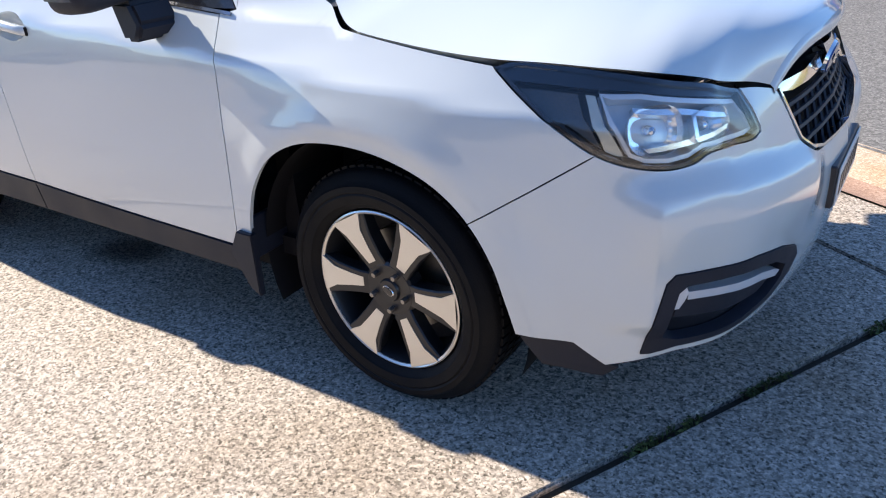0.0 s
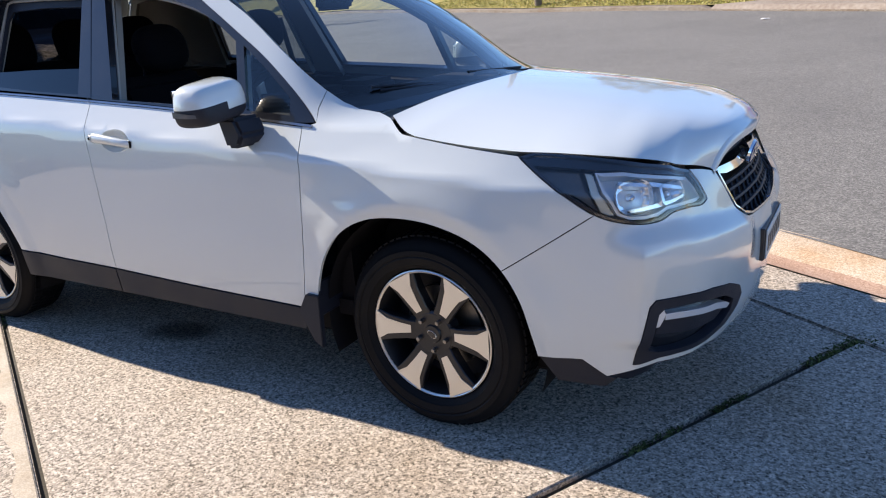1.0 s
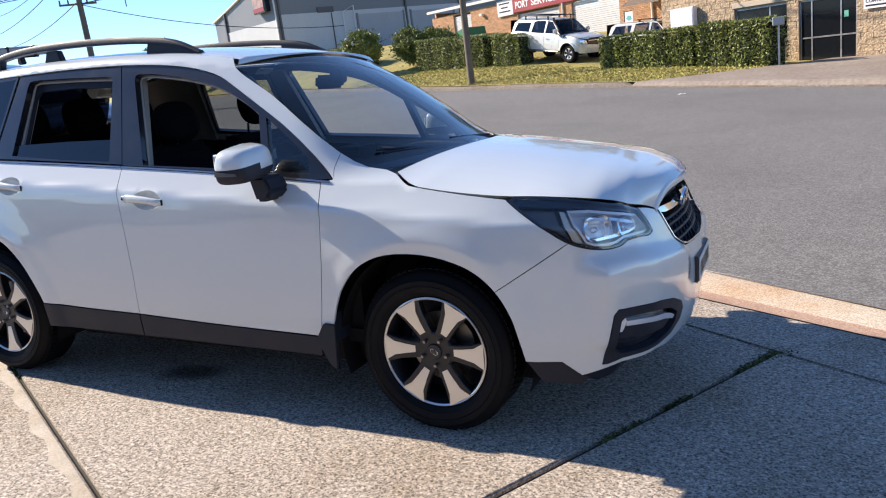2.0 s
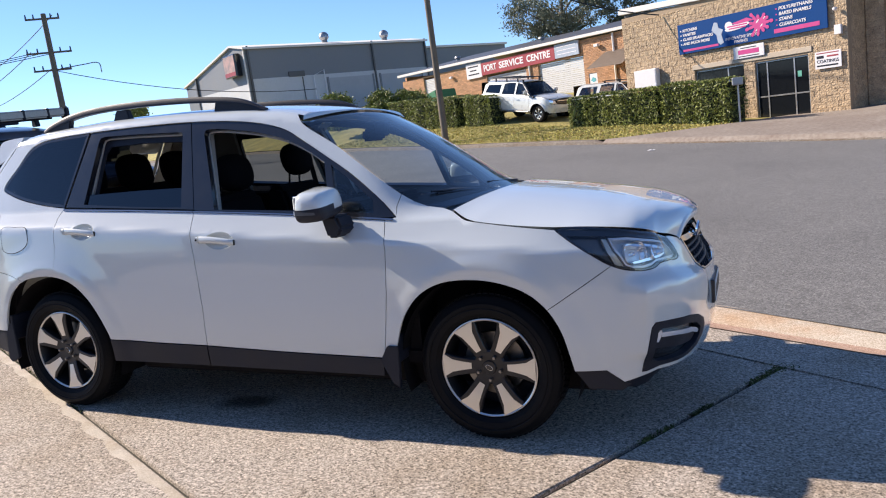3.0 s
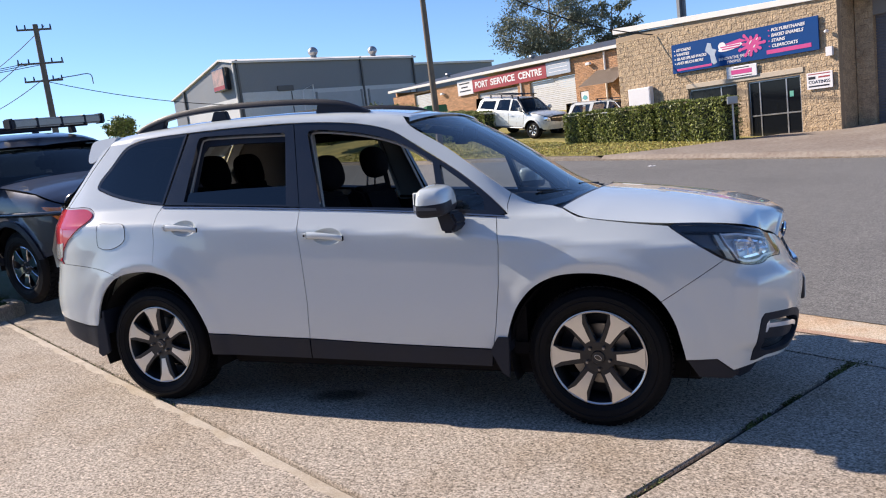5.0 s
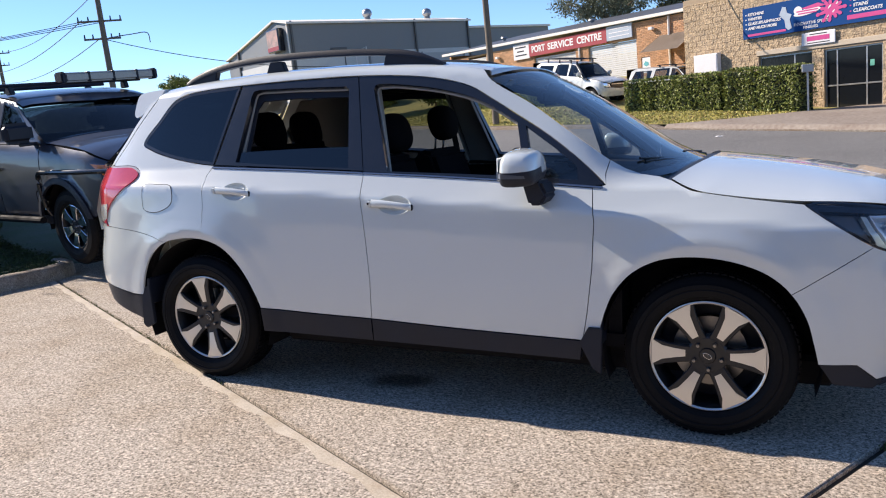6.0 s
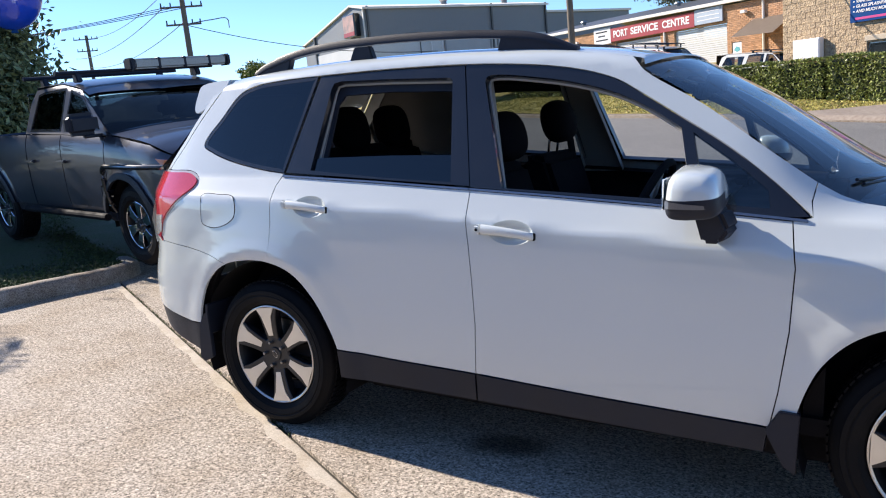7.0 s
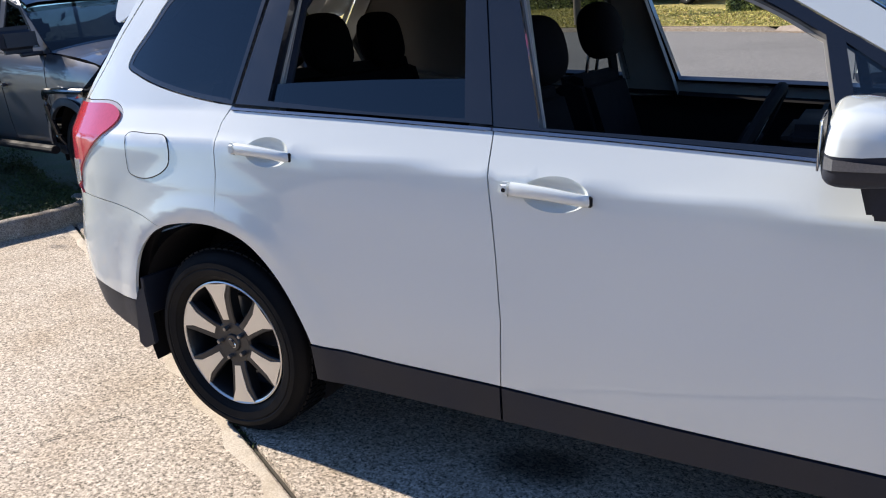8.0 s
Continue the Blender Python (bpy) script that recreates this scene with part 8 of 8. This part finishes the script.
# ---- the near lawn on the left, its kerb, and what closes the place behind ----
kerb_path = spline([(-7.6, -9.0), (-6.72, -2.0), (-6.40, .6), (-6.33, 1.3), (-6.25, 1.85), (-6.38, 2.22), (-6.7, 2.38)], 8)
lawn_edge = spline([(-7.6, -9.0), (-6.72, -2.0), (-6.40, .6), (-6.33, 1.3), (-6.25, 1.85), (-6.38, 2.22), (-6.9, 2.45), (-9, 3.4), (-12, 5.2)], 8)
bm = bmesh.new()
rows = []
for k, (x, y) in enumerate(kerb_path):
    d = Vector(kerb_path[min(k + 1, len(kerb_path) - 1)]) - Vector(kerb_path[max(k - 1, 0)])
    nrm = Vector((-d.y, d.x)).normalized()
    prof = [(0, -.05), (-.0, .0), (.012, .11), (.04, .135), (.12, .14), (.15, .12), (.15, .0)]
    rows.append([bm.verts.new((x + nrm.x * o, y + nrm.y * o, zz + .002 * math.sin(k * 1.7))) for o, zz in prof])
for p, q in zip(rows, rows[1:]):
    for i in range(6):
        bm.faces.new((p[i], p[i + 1], q[i + 1], q[i]))
bmesh.ops.recalc_face_normals(bm, faces=bm.faces)
k = part("kerb_lawn", bm, KERB, angle=50)
k.matrix_basis = SLOPE
tagged(k, "weathered concrete kerb edging the lawn", "kerb", kind="structure")
vs = [(x - .10, y, .09) for x, y in lawn_edge] + [(x - 8, y, .25) for x, y in lawn_edge] + [(x - 60, y + 5, 1.2) for x, y in lawn_edge]
n = len(lawn_edge)
fs = [(j * n + i, j * n + i + 1, (j + 1) * n + i + 1, (j + 1) * n + i) for j in range(2) for i in range(n - 1)]
# the lawn's shade is partly in this dark colour, beside the cast shadows
lw = finish("lawn_near", vs, fs, SHADE_DARKENED_GRASS)
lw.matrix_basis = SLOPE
tagged(lw, "short mown lawn behind the kerb, its green darkened for shade", "grass", kind="structure")

big_a = sorted({-1500, -700, -300, -150, -80, -40, -20, -10, 0, 10, 20, 40, 80, 150, 300, 700, 1500})
big_b = [-1500, -600, -250, -120, -60, -40, -25, -20.6, -6.5, 0, 6, 60, 200, 600, 1500]


def under(a, b):
    if b <= -20.5:
        x, y = lay(max(-25, min(25, a)), max(-45, b))
        return drive(x, y) - .16
    if b <= -6.5:
        return bank(a, -6.5) - .4
    return bank(max(-200, min(200, a)), b) - .3


sheet("ground", big_a, big_b, under, SHADE_DARKENED_GRASS, "grassy land reaching to the horizon", "ground")
# unseen wall added behind the camera to cut sky light on the wagon
rear = tagged(new("unseen_back_wall"), "unseen grey wall added behind the driveway to dim the wagon's side", "wall", kind="structure")
rear.matrix_basis = SLOPE @ Matrix.Translation((0, -8.5, 0))
for x0, x1, z0, z1 in ((-9, -6, -.3, 3.3), (-6, 7, 2.6, 3.3), (7, 12, -.3, 3.3)):
    part("wall", boxed(x0, x1, -.3, 0, z0, z1, .01), mat("back_wall_render", (.30, .30, .29), .8, vary=.1, scale=1, fine=20), rear)
# dark infill, also added, for what the wagon's flank mirrors
part("shutter", boxed(-6, 7, -.2, -.1, -.3, 2.6), DARK_ROOF, rear)

balloon = thing("balloon", "shiny blue balloon tied above the lawn", "balloon", Matrix.Translation((-6.55, 1.55, 2.82)))
bl = bmesh.new()
bmesh.ops.create_uvsphere(bl, u_segments=28, v_segments=18, radius=.27)
for v in bl.verts:
    v.co.z *= 1.15 if v.co.z > 0 else 1.25
part("skin", bl, mat("blue_latex", (.01, .06, .55), .12, vary=.05, coat=.6), balloon)
part("knot", tube([(0, 0, -.33), (0, 0, -.36)], [.02, .03], 8), SIGN_BLUE, balloon)


# ---- traces on the driveway and the road ----
def stain_material(name, colour, cover):
    """A mark that soaks into the surface and frays out towards its rim."""
    m = bpy.data.materials.new(name)
    m.use_nodes = True
    nt = m.node_tree
    b = nt.nodes["Principled BSDF"]
    b.inputs["Base Color"].default_value, b.inputs["Roughness"].default_value = (*colour, 1), .6
    pos = nt.nodes.new("ShaderNodeTexCoord")
    ln = nt.nodes.new("ShaderNodeVectorMath")
    ln.operation = "LENGTH"
    nt.links.new(pos.outputs["Object"], ln.inputs[0])
    ns = node(nt, "ShaderNodeTexNoise", Scale=9.0, Detail=6.0, Roughness=.7)
    nt.links.new(pos.outputs["Object"], ns.inputs["Vector"])
    mix = nt.nodes.new("ShaderNodeMath")
    mix.operation = "MULTIPLY_ADD"
    mix.inputs[1].default_value = .9
    nt.links.new(ns.outputs[0], mix.inputs[0])
    nt.links.new(ln.outputs["Value"], mix.inputs[2])
    fade = node(nt, "ShaderNodeMapRange", From_Min=.85, From_Max=1.3, To_Min=cover, To_Max=0.0)
    nt.links.new(mix.outputs[0], fade.inputs[0])
    nt.links.new(fade.outputs[0], b.inputs["Alpha"])
    return m


OIL = stain_material("soaked_oil", (.02, .018, .016), .52)
for x, y, rx, ry, turn in ((-1.56, .26, .27, .15, 12),):
    bm = lathe([(.0005, 0), (.4, 0), (.8, 0), (1.0, 0)], 28)
    for v in bm.verts:
        v.co = Vector((v.co.x, v.co.z, 0))
    bmesh.ops.recalc_face_normals(bm, faces=bm.faces)
    st = part("oil_stain", bm, OIL)
    st.matrix_basis = SLOPE @ Matrix.Translation((x, y, .0035)) @ pose(0, 0, 0, 0, 0, turn) @ Matrix.Diagonal((rx, ry, 1, 1))
    tagged(st, "dark soaked oil stain on the concrete", "stain")

rng = np.random.default_rng(77)
MOSS = mat("joint_moss", (.05, .075, .02), .9, vary=.4, each=.5, tint=(.11, .13, .04))
tufts = []
for k in range(1500):
    u = rng.uniform() ** .7
    c = np.array([.22, -.70]) + (np.array([1.265, 1.27]) - np.array([.22, -.70])) * u
    if math.sin(u * 31) + math.sin(u * 13 + 1) < .3 - 1.2 * (u > .86):
        continue
    wide = .010 + .025 * max(0, u - .9) * 10
    tufts.append((c[0] + rng.normal(0, wide), c[1] + rng.normal(0, wide), rng.uniform(-.012, .006)))
for k in range(110):
    tufts.append((1.28 + rng.normal(0, .045), 1.25 + rng.normal(0, .03), rng.uniform(-.012, .010)))
for k in range(500):
    u = rng.uniform()
    tufts.append((-2.5 - 3.5 * u + rng.normal(0, .010), -.055 + 1.81 * u + rng.normal(0, .010), rng.uniform(-.014, .0)))
weeds = leaves("joint_weeds", tufts, .009, MOSS, seed=5)
weeds.matrix_basis = SLOPE
tagged(weeds, "small green weeds and moss along the slab joints", "weeds", kind="stuff")
# lawn blades along the kerb, their green darkened for shade like the lawn's
blades = []
for k in range(9000):
    i = rng.integers(0, len(lawn_edge) - 1)
    p, q = np.array(lawn_edge[i]), np.array(lawn_edge[i + 1])
    c = p + (q - p) * rng.uniform()
    blades.append((c[0] - .16 - abs(rng.normal(0, .55)), c[1] + rng.normal(0, .05), .10 + rng.uniform(0, .03)))
turf = leaves("lawn_blades", blades, .017, mat("shade_darkened_blade", (.035, .06, .02), .8, vary=.3, each=.35, tint=(.055, .085, .028)), seed=6)
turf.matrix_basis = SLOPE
tagged(turf, "short green grass blades along the kerb, darkened for shade", "grass", kind="stuff")
# dry leaves on the verge and a scrap on the road
litter = []
for k in range(1100):
    a, b = rng.uniform(-12, 2.5), rng.uniform(-6.2, -3.1)
    if a > crossing_edge(b) - .05:
        continue
    x, y = lay(a, b)
    litter.append((x, y, bank(a, b) + .015))
dry = leaves("fallen_leaves", litter, .045, mat("dry_leaf", (.22, .12, .05), .8, vary=.3, each=.5, tint=(.30, .19, .08)), seed=8)
tagged(dry, "scattered brown fallen leaves on the verge", "leaves", kind="stuff")
tufty = []
for k in range(16000):
    a, b = rng.uniform(-22, 2.5), rng.uniform(-6.3, -2.6)
    if a > crossing_edge(b) - .02:
        continue
    x, y = lay(a, b)
    tufty.append((x, y, bank(a, b) + .02))
vg = leaves("verge_blades", tufty, .045, mat("verge_blade", (.26, .29, .05), .8, vary=.35, each=.4, tint=(.48, .40, .12)), seed=9)
tagged(vg, "uneven yellow-green grass tufts on the verge", "grass", kind="stuff")

scrap = bmesh.new()
for dx, dy, r in ((0, 0, .06), (.09, .03, .04), (-.05, .05, .03)):
    g = bmesh.ops.create_icosphere(scrap, subdivisions=1, radius=r)
    for v in g["verts"]:
        v.co = Vector((v.co.x * 1.5 + dx, v.co.y + dy, max(0, v.co.z) * .6 + rng.uniform(0, .008)))
sc = part("road_scrap", scrap, SIGN_WHITE, m=Matrix.Translation((-1.4, 18.4, street(.83867 * -3.27 - .54464 * -8.0, .54464 * -3.27 + .83867 * -8.0))))
tagged(sc, "small crumpled white scrap of litter on the asphalt", "litter")

# a hairline crack across the near slab
crack = bmesh.new()
rows = []
for k in range(60):
    u = k / 59
    x, y = -3.349 + 0.273 * u, -0.552 + 0.629 * u
    o = .006 * math.sin(u * 17) + .004 * math.sin(u * 61 + 1) + rng.normal(0, .002)
    w = .0008 + .0026 * max(0, math.sin(u * 19 + 1)) ** 2
    rows.append([crack.verts.new((x + o - q * w, y + q * w * .3, .0042)) for q in (-1, 1)])
for p, q in zip(rows, rows[1:]):
    crack.faces.new((p[0], p[1], q[1], q[0]))
bmesh.ops.recalc_face_normals(crack, faces=crack.faces)
part("hairline_crack", crack, DIRT, driveway)
